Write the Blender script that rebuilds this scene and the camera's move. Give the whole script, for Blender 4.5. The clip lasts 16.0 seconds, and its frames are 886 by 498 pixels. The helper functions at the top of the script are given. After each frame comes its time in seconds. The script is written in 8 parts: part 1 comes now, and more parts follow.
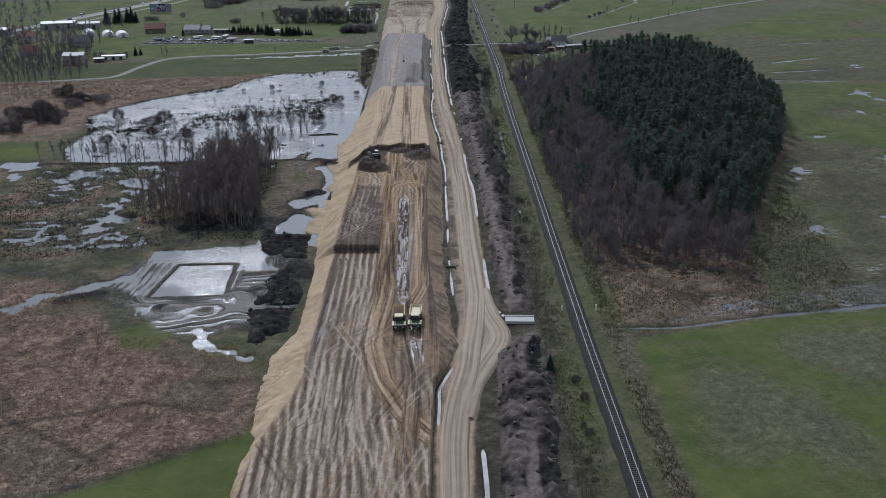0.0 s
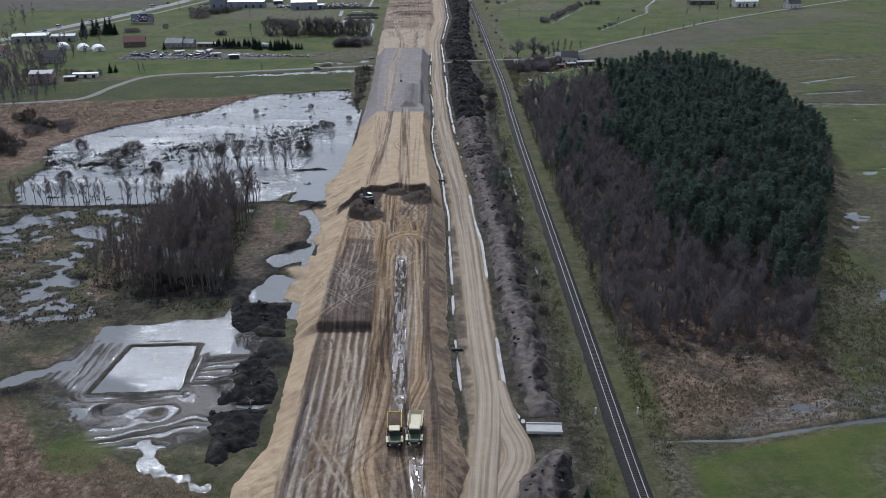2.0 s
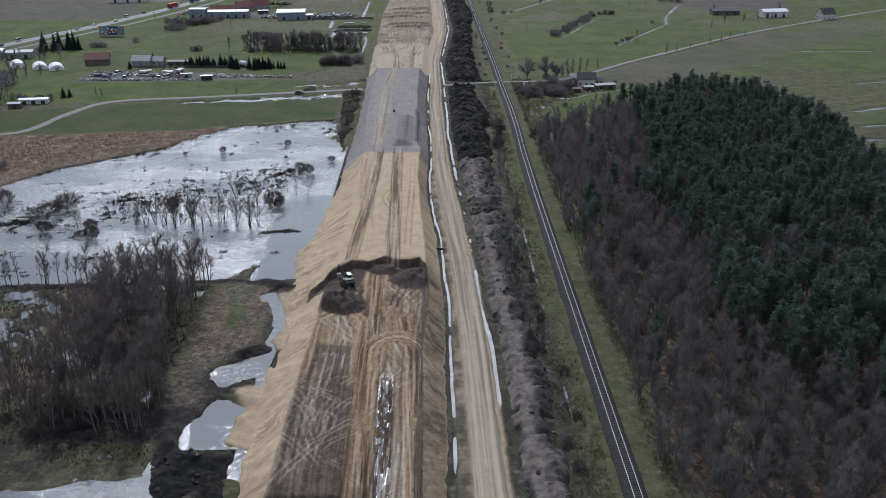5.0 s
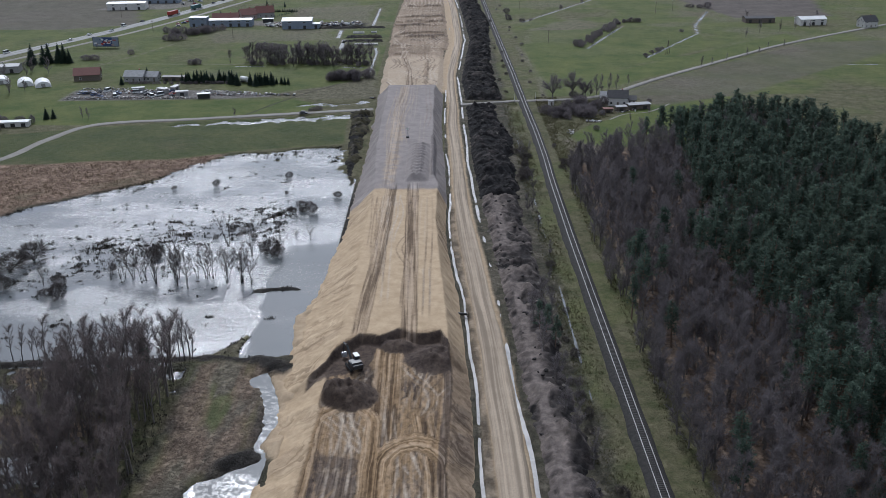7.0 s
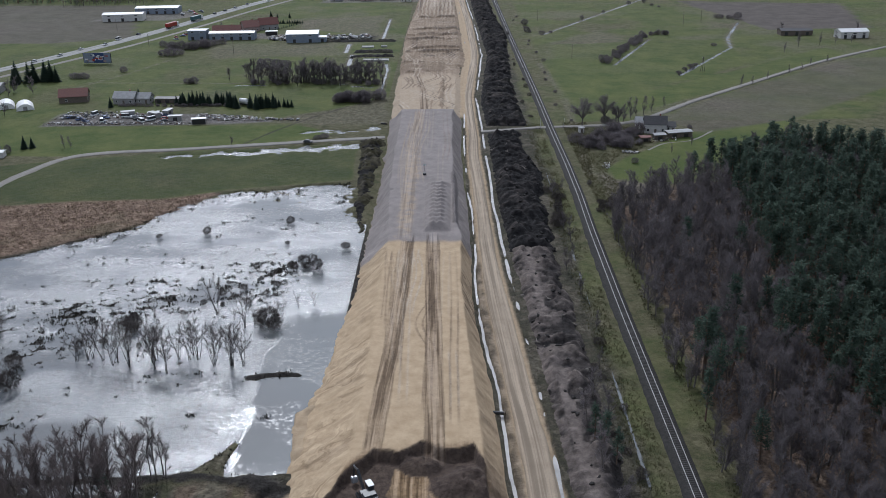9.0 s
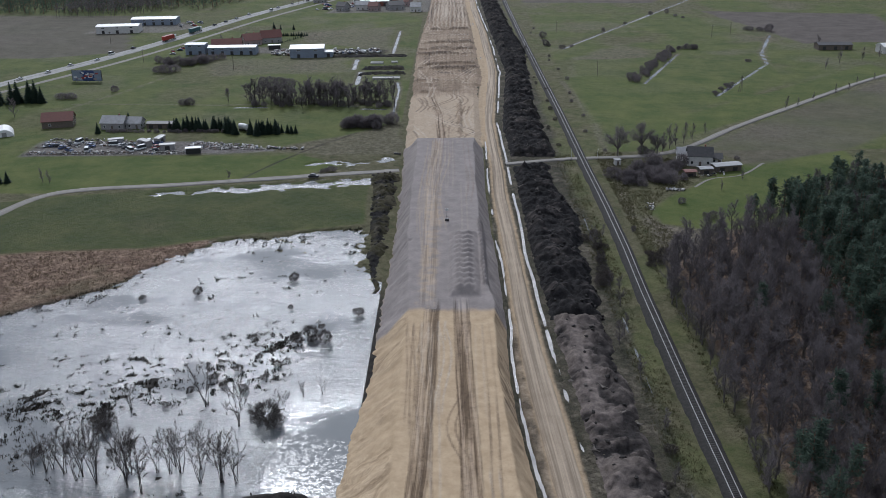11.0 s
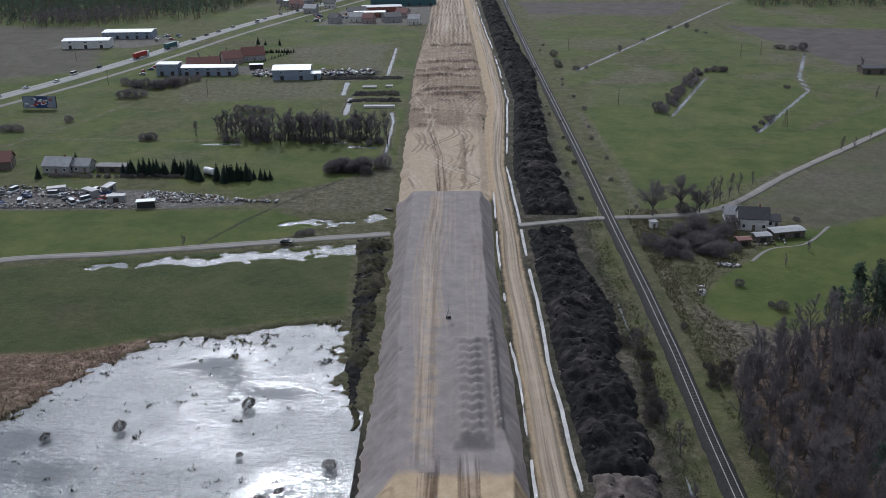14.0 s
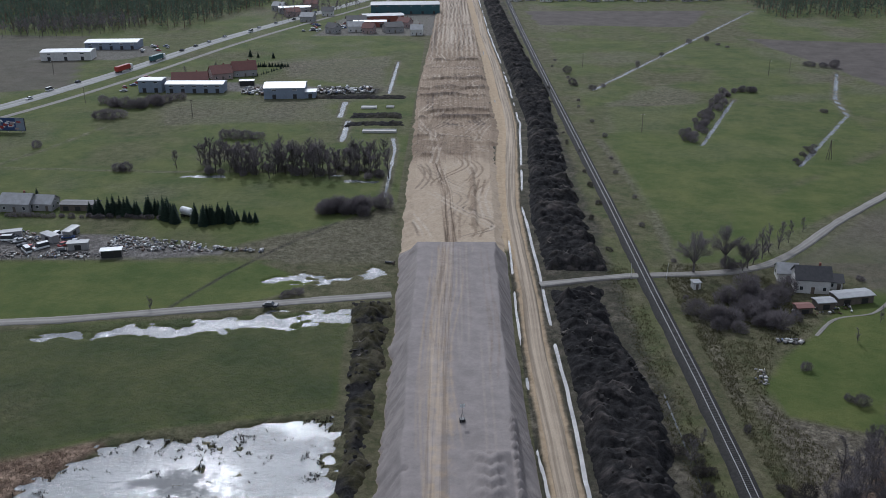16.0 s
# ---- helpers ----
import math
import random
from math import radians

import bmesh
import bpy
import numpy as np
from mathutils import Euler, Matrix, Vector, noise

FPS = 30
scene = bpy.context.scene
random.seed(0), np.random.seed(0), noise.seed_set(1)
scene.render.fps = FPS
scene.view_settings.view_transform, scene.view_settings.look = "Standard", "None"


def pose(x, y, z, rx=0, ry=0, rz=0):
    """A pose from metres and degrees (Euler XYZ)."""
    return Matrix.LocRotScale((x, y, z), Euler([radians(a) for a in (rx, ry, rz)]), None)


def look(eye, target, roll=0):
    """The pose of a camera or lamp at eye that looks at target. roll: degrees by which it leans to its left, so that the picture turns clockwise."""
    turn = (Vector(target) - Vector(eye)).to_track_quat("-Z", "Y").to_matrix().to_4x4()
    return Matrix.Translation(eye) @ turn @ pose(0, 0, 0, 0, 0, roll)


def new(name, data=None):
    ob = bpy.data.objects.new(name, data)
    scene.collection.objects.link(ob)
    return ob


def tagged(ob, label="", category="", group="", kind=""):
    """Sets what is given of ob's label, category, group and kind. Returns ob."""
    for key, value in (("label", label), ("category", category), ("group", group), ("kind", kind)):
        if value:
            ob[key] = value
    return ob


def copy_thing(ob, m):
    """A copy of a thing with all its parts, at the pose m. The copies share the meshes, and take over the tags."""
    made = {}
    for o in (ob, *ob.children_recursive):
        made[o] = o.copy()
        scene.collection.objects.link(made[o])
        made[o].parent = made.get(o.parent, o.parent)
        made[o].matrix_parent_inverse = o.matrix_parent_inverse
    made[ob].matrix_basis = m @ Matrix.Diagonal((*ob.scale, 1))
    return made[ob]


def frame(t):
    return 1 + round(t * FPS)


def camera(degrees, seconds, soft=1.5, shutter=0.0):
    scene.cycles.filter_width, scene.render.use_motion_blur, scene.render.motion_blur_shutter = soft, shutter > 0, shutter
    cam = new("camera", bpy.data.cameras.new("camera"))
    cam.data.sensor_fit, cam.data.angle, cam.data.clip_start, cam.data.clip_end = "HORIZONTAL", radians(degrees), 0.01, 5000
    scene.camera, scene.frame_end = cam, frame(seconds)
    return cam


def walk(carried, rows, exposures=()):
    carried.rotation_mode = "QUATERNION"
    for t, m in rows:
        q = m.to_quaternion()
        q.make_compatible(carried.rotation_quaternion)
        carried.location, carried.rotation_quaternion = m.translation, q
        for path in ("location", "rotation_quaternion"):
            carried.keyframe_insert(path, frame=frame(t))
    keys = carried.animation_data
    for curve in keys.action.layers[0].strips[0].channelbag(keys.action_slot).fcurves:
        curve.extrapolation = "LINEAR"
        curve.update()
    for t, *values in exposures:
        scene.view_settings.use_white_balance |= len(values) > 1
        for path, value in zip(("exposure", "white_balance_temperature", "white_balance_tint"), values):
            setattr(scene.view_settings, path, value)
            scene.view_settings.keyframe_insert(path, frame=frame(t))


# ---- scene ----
cam = camera(51.2, 16.0, soft=0.7)
METRES, EYE, TILT, LEAN, TURN = 378.0, 111.2, 0.0, 0.0, -0.5
ROWS = [
    (0.0, 0.0, 0.0, 0.0, -0.18, -22.4, 0.44),
    (0.5, 0.0027, 0.0345, -0.0007, -0.19, -22.47, 0.42),
    (1.0, 0.0021, 0.0677, -0.0002, -0.19, -22.44, 0.42),
    (1.5, -0.0014, 0.1008, 0.0001, -0.23, -22.37, 0.42),
    (2.0, -0.0043, 0.1341, -0.0001, -0.3, -22.3, 0.39),
    (2.5, -0.0051, 0.1674, -0.0007, -0.32, -22.28, 0.38),
    (3.0, -0.0045, 0.2007, -0.0012, -0.34, -22.29, 0.38),
    (3.5, -0.0032, 0.2333, -0.0014, -0.4, -22.26, 0.35),
    (4.0, -0.0016, 0.2642, -0.0025, -0.5, -22.3, 0.34),
    (6.5, -0.007, 0.4199, -0.005, 0.27, -22.31, 0.53),
    (7.0, -0.0115, 0.4493, -0.0051, 0.33, -22.31, 0.58),
    (7.5, -0.0161, 0.4794, -0.0055, 0.41, -22.31, 0.57),
    (8.0, -0.0193, 0.5101, -0.0055, 0.51, -22.3, 0.62),
    (8.5, -0.0227, 0.5413, -0.0054, 0.66, -22.24, 0.67),
    (9.0, -0.0261, 0.5735, -0.0053, 0.75, -22.13, 0.71),
    (11.5, -0.0481, 0.7214, -0.004, 1.0, -21.94, 0.75),
    (12.0, -0.0487, 0.7522, -0.0035, 0.96, -21.95, 0.68),
    (12.5, -0.0478, 0.7832, -0.0031, 0.93, -21.95, 0.62),
    (13.0, -0.046, 0.8145, -0.0028, 0.99, -21.97, 0.6),
    (13.5, -0.047, 0.8455, -0.0024, 0.99, -21.92, 0.58),
    (14.0, -0.0499, 0.874, -0.0022, 1.01, -21.94, 0.5),
    (14.5, -0.0522, 0.9019, -0.0014, 0.94, -21.98, 0.45),
    (15.0, -0.0553, 0.9311, -0.0012, 0.97, -21.95, 0.33),
    (15.5, -0.0586, 0.9625, -0.0004, 1.0, -21.88, 0.21),
    (16.0, -0.06, 0.9955, 0.0002, 1.1, -21.89, 0.15),
]
walk(cam, [(t, pose(0, 0, EYE, TILT, LEAN, TURN) @ pose(METRES * x, METRES * y, METRES * z, 90 + pitch, roll, yaw)) for t, x, y, z, yaw, pitch, roll in ROWS],
     exposures=[(0.0, -0.44, 5440, 11), (1.5, -0.36, 5420, 11), (4.0, -0.3, 5420, 11), (7.0, -0.24, 5500, 11), (9.0, -0.3, 5520, 11), (12.5, -0.4, 5560, 11), (16.0, -0.4, 5460, 11)])

# ---------------------------------------------------------------- world, sun, exposure
SUN_EL, SUN_AZ = 41.0, -13.0      # degrees; azimuth from +y towards +x
SUN_DIR = Vector((math.sin(radians(SUN_AZ)) * math.cos(radians(SUN_EL)), math.cos(radians(SUN_AZ)) * math.cos(radians(SUN_EL)), math.sin(radians(SUN_EL))))


def make_world():
    world = bpy.data.worlds.new("sky")
    scene.world = world
    world.use_nodes = True
    nt = world.node_tree
    nt.nodes.clear()
    out = nt.nodes.new("ShaderNodeOutputWorld")
    bg = nt.nodes.new("ShaderNodeBackground")
    sky = nt.nodes.new("ShaderNodeTexSky")
    sky.sky_type, sky.sun_disc = "NISHITA", False
    sky.sun_elevation, sky.sun_rotation = radians(SUN_EL), radians(SUN_AZ)
    sky.air_density, sky.dust_density = 1.0, 2.0
    coord = nt.nodes.new("ShaderNodeTexCoord")
    # thin broken cloud on a flat layer, brighter towards the sun
    sep = nt.nodes.new("ShaderNodeSeparateXYZ")
    nt.links.new(coord.outputs["Generated"], sep.inputs[0])
    lift = nt.nodes.new("ShaderNodeMath")
    lift.operation = "ADD"
    lift.inputs[1].default_value = 0.25
    nt.links.new(sep.outputs["Z"], lift.inputs[0])
    flat = nt.nodes.new("ShaderNodeVectorMath")
    flat.operation = "DIVIDE"
    nt.links.new(coord.outputs["Generated"], flat.inputs[0])
    nt.links.new(lift.outputs[0], flat.inputs[1])
    noi = nt.nodes.new("ShaderNodeTexNoise")
    noi.inputs["Scale"].default_value, noi.inputs["Detail"].default_value, noi.inputs["Roughness"].default_value = 2.3, 6, 0.55
    nt.links.new(flat.outputs[0], noi.inputs["Vector"])
    cover = nt.nodes.new("ShaderNodeMapRange")
    cover.inputs["From Min"].default_value, cover.inputs["From Max"].default_value = 0.36, 0.60
    nt.links.new(noi.outputs["Fac"], cover.inputs["Value"])
    dot = nt.nodes.new("ShaderNodeVectorMath")
    dot.operation = "DOT_PRODUCT"
    dot.inputs[1].default_value = SUN_DIR
    nt.links.new(coord.outputs["Generated"], dot.inputs[0])
    power = nt.nodes.new("ShaderNodeMath")
    power.operation = "POWER"
    power.use_clamp = False
    clampd = nt.nodes.new("ShaderNodeMath")
    clampd.operation = "MAXIMUM"
    clampd.inputs[1].default_value = 0.0
    nt.links.new(dot.outputs["Value"], clampd.inputs[0])
    nt.links.new(clampd.outputs[0], power.inputs[0])
    power.inputs[1].default_value = 7.0
    glow = nt.nodes.new("ShaderNodeMath")
    glow.operation = "MULTIPLY_ADD"
    glow.inputs[1].default_value, glow.inputs[2].default_value = 1.6, 0.90
    nt.links.new(power.outputs[0], glow.inputs[0])
    cloud = nt.nodes.new("ShaderNodeVectorMath")
    cloud.operation = "SCALE"
    cloud.inputs[0].default_value = (1.0, 0.98, 0.96)
    nt.links.new(glow.outputs[0], cloud.inputs["Scale"])
    dim = nt.nodes.new("ShaderNodeVectorMath")
    dim.operation = "SCALE"
    dim.inputs["Scale"].default_value = 0.1
    nt.links.new(sky.outputs[0], dim.inputs[0])
    mix = nt.nodes.new("ShaderNodeMix")
    mix.data_type = "RGBA"
    nt.links.new(cover.outputs[0], mix.inputs["Factor"])
    nt.links.new(dim.outputs[0], mix.inputs["A"])
    nt.links.new(cloud.outputs[0], mix.inputs["B"])
    nt.links.new(mix.outputs["Result"], bg.inputs["Color"])
    bg.inputs["Strength"].default_value = 1.0
    nt.links.new(bg.outputs[0], out.inputs[0])


make_world()
lamp = bpy.data.lights.new("sun", "SUN")
lamp.energy, lamp.angle, lamp.color = 2.7, radians(0.6), (1.0, 0.95, 0.87)
sun = new("sun", lamp)
sun.matrix_world = look(SUN_DIR * 400, (0, 0, 0))

# ---------------------------------------------------------------- small tools


def lattice(ix, iy, seed):
    n = (ix.astype(np.int64) * 374761393 + iy.astype(np.int64) * 668265263 + seed * 1442695041) & 0xFFFFFFFF
    n = ((n ^ (n >> 13)) * 1274126177) & 0xFFFFFFFF
    return ((n ^ (n >> 16)) & 0xFFFF) / 65535.0


def value_noise(x, y, seed):
    x0, y0 = np.floor(x), np.floor(y)
    fx, fy = x - x0, y - y0
    fx, fy = fx * fx * (3 - 2 * fx), fy * fy * (3 - 2 * fy)
    a, b = lattice(x0, y0, seed), lattice(x0 + 1, y0, seed)
    c, d = lattice(x0, y0 + 1, seed), lattice(x0 + 1, y0 + 1, seed)
    return (a + (b - a) * fx) * (1 - fy) + (c + (d - c) * fx) * fy


def fbm(x, y, size, octaves=4, seed=1, rough=0.5):
    """Noise between -1 and 1 with features of about that size in metres."""
    total, amp, norm = 0.0, 1.0, 0.0
    for k in range(octaves):
        total = total + amp * (value_noise(x / size, y / size, seed + 17 * k) * 2 - 1)
        norm += amp
        amp, size = amp * rough, size / 2.03
    return total / norm


def smooth(a, b, v):
    s = np.clip((v - a) / (b - a), 0, 1)
    return s * s * (3 - 2 * s)


def line_distance(x, y, pts):
    """Distance to a polyline of (x, y) points."""
    best = np.full(x.shape, 1e9)
    for (ax, ay), (bx, by) in zip(pts[:-1], pts[1:]):
        dx, dy = bx - ax, by - ay
        s = np.clip(((x - ax) * dx + (y - ay) * dy) / (dx * dx + dy * dy), 0, 1)
        best = np.minimum(best, (x - ax - s * dx) ** 2 + (y - ay - s * dy) ** 2)
    return np.sqrt(best)


def area_distance(x, y, pts):
    """Distance to a polygon's edge, negative inside."""
    inside = np.zeros(x.shape, bool)
    for (ax, ay), (bx, by) in zip(pts, pts[1:] + pts[:1]):
        if ay != by:
            inside ^= ((ay > y) != (by > y)) & (x < (bx - ax) * (y - ay) / (by - ay) + ax)
    d = line_distance(x, y, pts + pts[:1])
    return np.where(inside, -d, d)


def stamp(xs, ys, rng, count, span, length, drift, curl, gauge, width, use, strength=(0.4, 0.9)):
    """Random wheel tracks, mostly along y, on a grid: use(rows, columns, alpha) lays each one down."""
    x0, x1, y0, y1 = span
    for k in range(count):
        ya = rng.uniform(y0, y1)
        yb = min(ya + rng.uniform(*length), y1)
        i0, i1 = np.searchsorted(ys, (ya, yb))
        if i1 - i0 < 4:
            continue
        v = ys[i0:i1]
        q = (v - ya) / max(yb - ya, 1)
        path = rng.uniform(x0, x1) + rng.normal(0, drift) * (v - ya) + rng.normal(0, curl) * np.sin(rng.uniform(2, 7) * q + rng.uniform(0, 6)) + 0.3 * rng.normal(0, 1) * q * q
        j0, j1 = np.searchsorted(xs, (path.min() - gauge - 1, path.max() + gauge + 1))
        if j1 - j0 < 3:
            continue
        d = np.abs(np.abs(xs[None, j0:j1] - path[:, None]) - gauge / 2)
        fade = smooth(0, 0.12, q) * smooth(1, 0.88, q) * rng.uniform(*strength)
        use(slice(i0, i1), slice(j0, j1), smooth(width, width * 0.35, d) * fade[:, None])


def along(y, table):
    """A value that changes along the works: table of (y, value)."""
    return np.interp(y, [a for a, _ in table], [b for _, b in table])


def raw_mesh(name, verts, faces, size):
    """A mesh from arrays: verts (n, 3), faces (m, size)."""
    me = bpy.data.meshes.new(name)
    me.vertices.add(len(verts))
    me.vertices.foreach_set("co", np.ascontiguousarray(verts, np.float32).ravel())
    me.loops.add(faces.size)
    me.loops.foreach_set("vertex_index", np.ascontiguousarray(faces, np.int32).ravel())
    me.polygons.add(len(faces))
    me.polygons.foreach_set("loop_start", np.arange(0, faces.size, size, dtype=np.int32))
    me.update(calc_edges=True)
    return me


def sheet(name, xs, ys, X, Y, Z, keep=None, shade=True):
    """A grid mesh of len(ys) x len(xs) points."""
    nx, ny = len(xs), len(ys)
    i = np.arange(ny * nx).reshape(ny, nx)
    faces = np.stack([i[:-1, :-1], i[:-1, 1:], i[1:, 1:], i[1:, :-1]], -1).reshape(-1, 4)
    if keep is not None:
        faces = faces[keep.ravel()[faces].any(1)]
    me = raw_mesh(name, np.stack([X, Y, Z], -1).reshape(-1, 3), faces, 4)
    if shade:
        me.polygons.foreach_set("use_smooth", np.ones(len(me.polygons), bool))
    return me


def colours(me, name, values):
    """A four-channel attribute on the points."""
    layer = me.color_attributes.new(name, "FLOAT_COLOR", "POINT")
    layer.data.foreach_set("color", np.ascontiguousarray(values, np.float32).ravel())


def part(name, bm, material, parent, label=""):
    """Links a bmesh as one mesh object under a thing or a part."""
    me = bpy.data.meshes.new(name)
    bm.to_mesh(me)
    bm.free()
    ob = new(name, me)
    if material:
        me.materials.append(material)
    ob.parent = parent
    return tagged(ob, label)


def mesh_part(name, me, material, parent=None, label=""):
    ob = new(name, me)
    if material and not me.materials:
        me.materials.append(material)
    ob.parent = parent
    return tagged(ob, label)


def box(bm, x0, x1, y0, y1, z0, z1, bevel=0.0, turn=None):
    made = bmesh.ops.create_cube(bm, size=1.0)["verts"]
    bmesh.ops.scale(bm, vec=(x1 - x0, y1 - y0, z1 - z0), verts=made)
    bmesh.ops.translate(bm, vec=((x0 + x1) / 2, (y0 + y1) / 2, (z0 + z1) / 2), verts=made)
    if bevel:
        edges = list({e for v in made for e in v.link_edges})
        made = list({v for f in bmesh.ops.bevel(bm, geom=edges, offset=bevel, segments=1, affect="EDGES")["faces"] for v in f.verts} | {v for v in made if v.is_valid})
    if turn:
        bmesh.ops.transform(bm, matrix=turn, verts=made)
    return made


def tube(bm, a, b, r0, r1, sides=8):
    a, b = Vector(a), Vector(b)
    made = bmesh.ops.create_cone(bm, cap_ends=True, segments=sides, radius1=r0, radius2=r1, depth=(b - a).length)["verts"]
    m = Matrix.Translation((a + b) / 2) @ (b - a).to_track_quat("Z", "Y").to_matrix().to_4x4()
    bmesh.ops.transform(bm, matrix=m, verts=made)
    return made


def box_part(name, dims, material, parent, label="", bevel=0.0):
    bm = bmesh.new()
    box(bm, *dims, bevel=bevel)
    return part(name, bm, material, parent, label)


def thing(name, x, y, z, turn=0.0, label="", category="", group=""):
    ob = new(name)
    ob.empty_display_size = 0.3
    ob.matrix_basis = pose(x, y, z, 0, 0, turn)
    return tagged(ob, label, category, group)


# ---------------------------------------------------------------- materials


class Nodes:
    """Builds one material's nodes."""

    def __init__(self, name, roughness=0.8, metal=0.0, specular=0.3):
        self.mat = bpy.data.materials.new(name)
        self.mat.use_nodes = True
        self.nt = self.mat.node_tree
        self.bsdf = self.nt.nodes["Principled BSDF"]
        self.bsdf.inputs["Roughness"].default_value = roughness
        self.bsdf.inputs["Metallic"].default_value = metal
        self.bsdf.inputs["Specular IOR Level"].default_value = specular
        self.coord = self.nt.nodes.new("ShaderNodeTexCoord").outputs["Object"]

    def link(self, a, b):
        self.nt.links.new(a, b)

    def noise(self, scale, detail=4, rough=0.6, stretch=None, distort=0.0):
        n = self.nt.nodes.new("ShaderNodeTexNoise")
        n.inputs["Scale"].default_value, n.inputs["Detail"].default_value = scale, detail
        n.inputs["Roughness"].default_value, n.inputs["Distortion"].default_value = rough, distort
        if stretch:
            m = self.nt.nodes.new("ShaderNodeMapping")
            m.inputs["Scale"].default_value = stretch
            self.link(self.coord, m.inputs["Vector"])
            self.link(m.outputs[0], n.inputs["Vector"])
        else:
            self.link(self.coord, n.inputs["Vector"])
        return n.outputs["Fac"]

    def remap(self, value, lo, hi, a=0.0, b=1.0):
        n = self.nt.nodes.new("ShaderNodeMapRange")
        for key, v in (("From Min", lo), ("From Max", hi), ("To Min", a), ("To Max", b)):
            n.inputs[key].default_value = v
        self.link(value, n.inputs["Value"])
        return n.outputs[0]

    def mix(self, fac, a, b, blend="MIX"):
        n = self.nt.nodes.new("ShaderNodeMix")
        n.data_type, n.blend_type = "RGBA", blend
        for key, v in (("Factor", fac), ("A", a), ("B", b)):
            socket = n.inputs[key] if key == "Factor" else [s for s in n.inputs if s.name == key and s.type == "RGBA"][0]
            if isinstance(v, (int, float)):
                socket.default_value = v
            elif isinstance(v, tuple):
                socket.default_value = (*v, 1) if len(v) == 3 else v
            else:
                self.link(v, socket)
        return [s for s in n.outputs if s.type == "RGBA"][0]

    def math(self, op, a, b=0.0):
        n = self.nt.nodes.new("ShaderNodeMath")
        n.operation = op
        for k, v in enumerate((a, b)):
            if isinstance(v, (int, float)):
                n.inputs[k].default_value = v
            else:
                self.link(v, n.inputs[k])
        return n.outputs[0]

    def channels(self, attribute):
        a = self.nt.nodes.new("ShaderNodeAttribute")
        a.attribute_name = attribute
        s = self.nt.nodes.new("ShaderNodeSeparateColor")
        self.link(a.outputs["Color"], s.inputs[0])
        return [*s.outputs, a.outputs["Alpha"]]

    def streaks(self, lane, across, along_y, detail=3, rough=0.6):
        """Lines that follow the wheel tracks: noise over the distance across them."""
        sep = self.nt.nodes.new("ShaderNodeSeparateXYZ")
        self.link(self.coord, sep.inputs[0])
        v = self.nt.nodes.new("ShaderNodeCombineXYZ")
        self.link(self.math("MULTIPLY", lane[0], across), v.inputs[0])
        self.link(self.math("MULTIPLY", sep.outputs["Y"], along_y), v.inputs[1])
        self.link(self.math("MULTIPLY", sep.outputs["X"], along_y), v.inputs[2])
        n = self.nt.nodes.new("ShaderNodeTexNoise")
        n.inputs["Scale"].default_value, n.inputs["Detail"].default_value, n.inputs["Roughness"].default_value = 1.0, detail, rough
        self.link(v.outputs[0], n.inputs["Vector"])
        return n.outputs["Fac"]

    def random(self, lo, hi):
        r = self.nt.nodes.new("ShaderNodeObjectInfo").outputs["Random"]
        return self.remap(r, 0, 1, lo, hi)

    def island(self, lo, hi):
        r = self.nt.nodes.new("ShaderNodeNewGeometry").outputs["Random Per Island"]
        return self.remap(r, 0, 1, lo, hi)

    def bump(self, height, strength, distance):
        n = self.nt.nodes.new("ShaderNodeBump")
        n.inputs["Strength"].default_value, n.inputs["Distance"].default_value = strength, distance
        self.link(height, n.inputs["Height"])
        self.link(n.outputs[0], self.bsdf.inputs["Normal"])

    def colour(self, c):
        if isinstance(c, tuple):
            self.bsdf.inputs["Base Color"].default_value = (*c, 1)
        else:
            self.link(c, self.bsdf.inputs["Base Color"])
        return self.mat


def plain(name, a, b, scale=1.5, roughness=0.7, metal=0.0, specular=0.4, bump=0.02):
    """A surface of two near colours, with dirt at two scales."""
    n = Nodes(name, roughness, metal, specular)
    fine, broad = n.noise(scale * 6, 3), n.noise(scale, 4)
    c = n.mix(n.remap(broad, 0.3, 0.7), a, b)
    c = n.mix(n.remap(fine, 0.35, 0.75, 0.0, 0.35), c, tuple(v * 0.6 for v in a))
    if bump:
        n.bump(fine, 0.4, bump)
    return n.colour(c)


# surfaces of the fields, by kind: two colours each and the size of their patches
SOILS = [
    ("rough meadow", (0.072, 0.076, 0.034), (0.148, 0.132, 0.080), 0.2),
    ("green grass", (0.052, 0.076, 0.018), (0.100, 0.112, 0.034), 0.05),
    ("brown reed", (0.180, 0.116, 0.083), (0.385, 0.275, 0.199), 0.22),
    ("dark peat", (0.026, 0.024, 0.022), (0.10, 0.090, 0.080), 0.45),
    ("straw", (0.13, 0.112, 0.085), (0.27, 0.235, 0.18), 0.4),
    ("ploughed soil", (0.075, 0.064, 0.056), (0.115, 0.098, 0.086), 0.08),
    ("yard gravel", (0.17, 0.155, 0.14), (0.28, 0.26, 0.24), 0.5),
    ("sand", (0.34, 0.255, 0.165), (0.43, 0.335, 0.225), 0.4),
]


def add_soils(n, weights, soils, fine):
    total = None
    for w, (_, a, b, size) in zip(weights, soils):
        c = n.mix(n.remap(n.noise(size, 6, 0.7), 0.36, 0.64), a, b)
        c = n.mix(n.math("MULTIPLY", fine, 0.85), c, tuple(v * 0.36 for v in a))
        c = n.mix(1.0, c, w, "MULTIPLY")
        total = c if total is None else n.mix(1.0, total, c, "ADD")
    return total


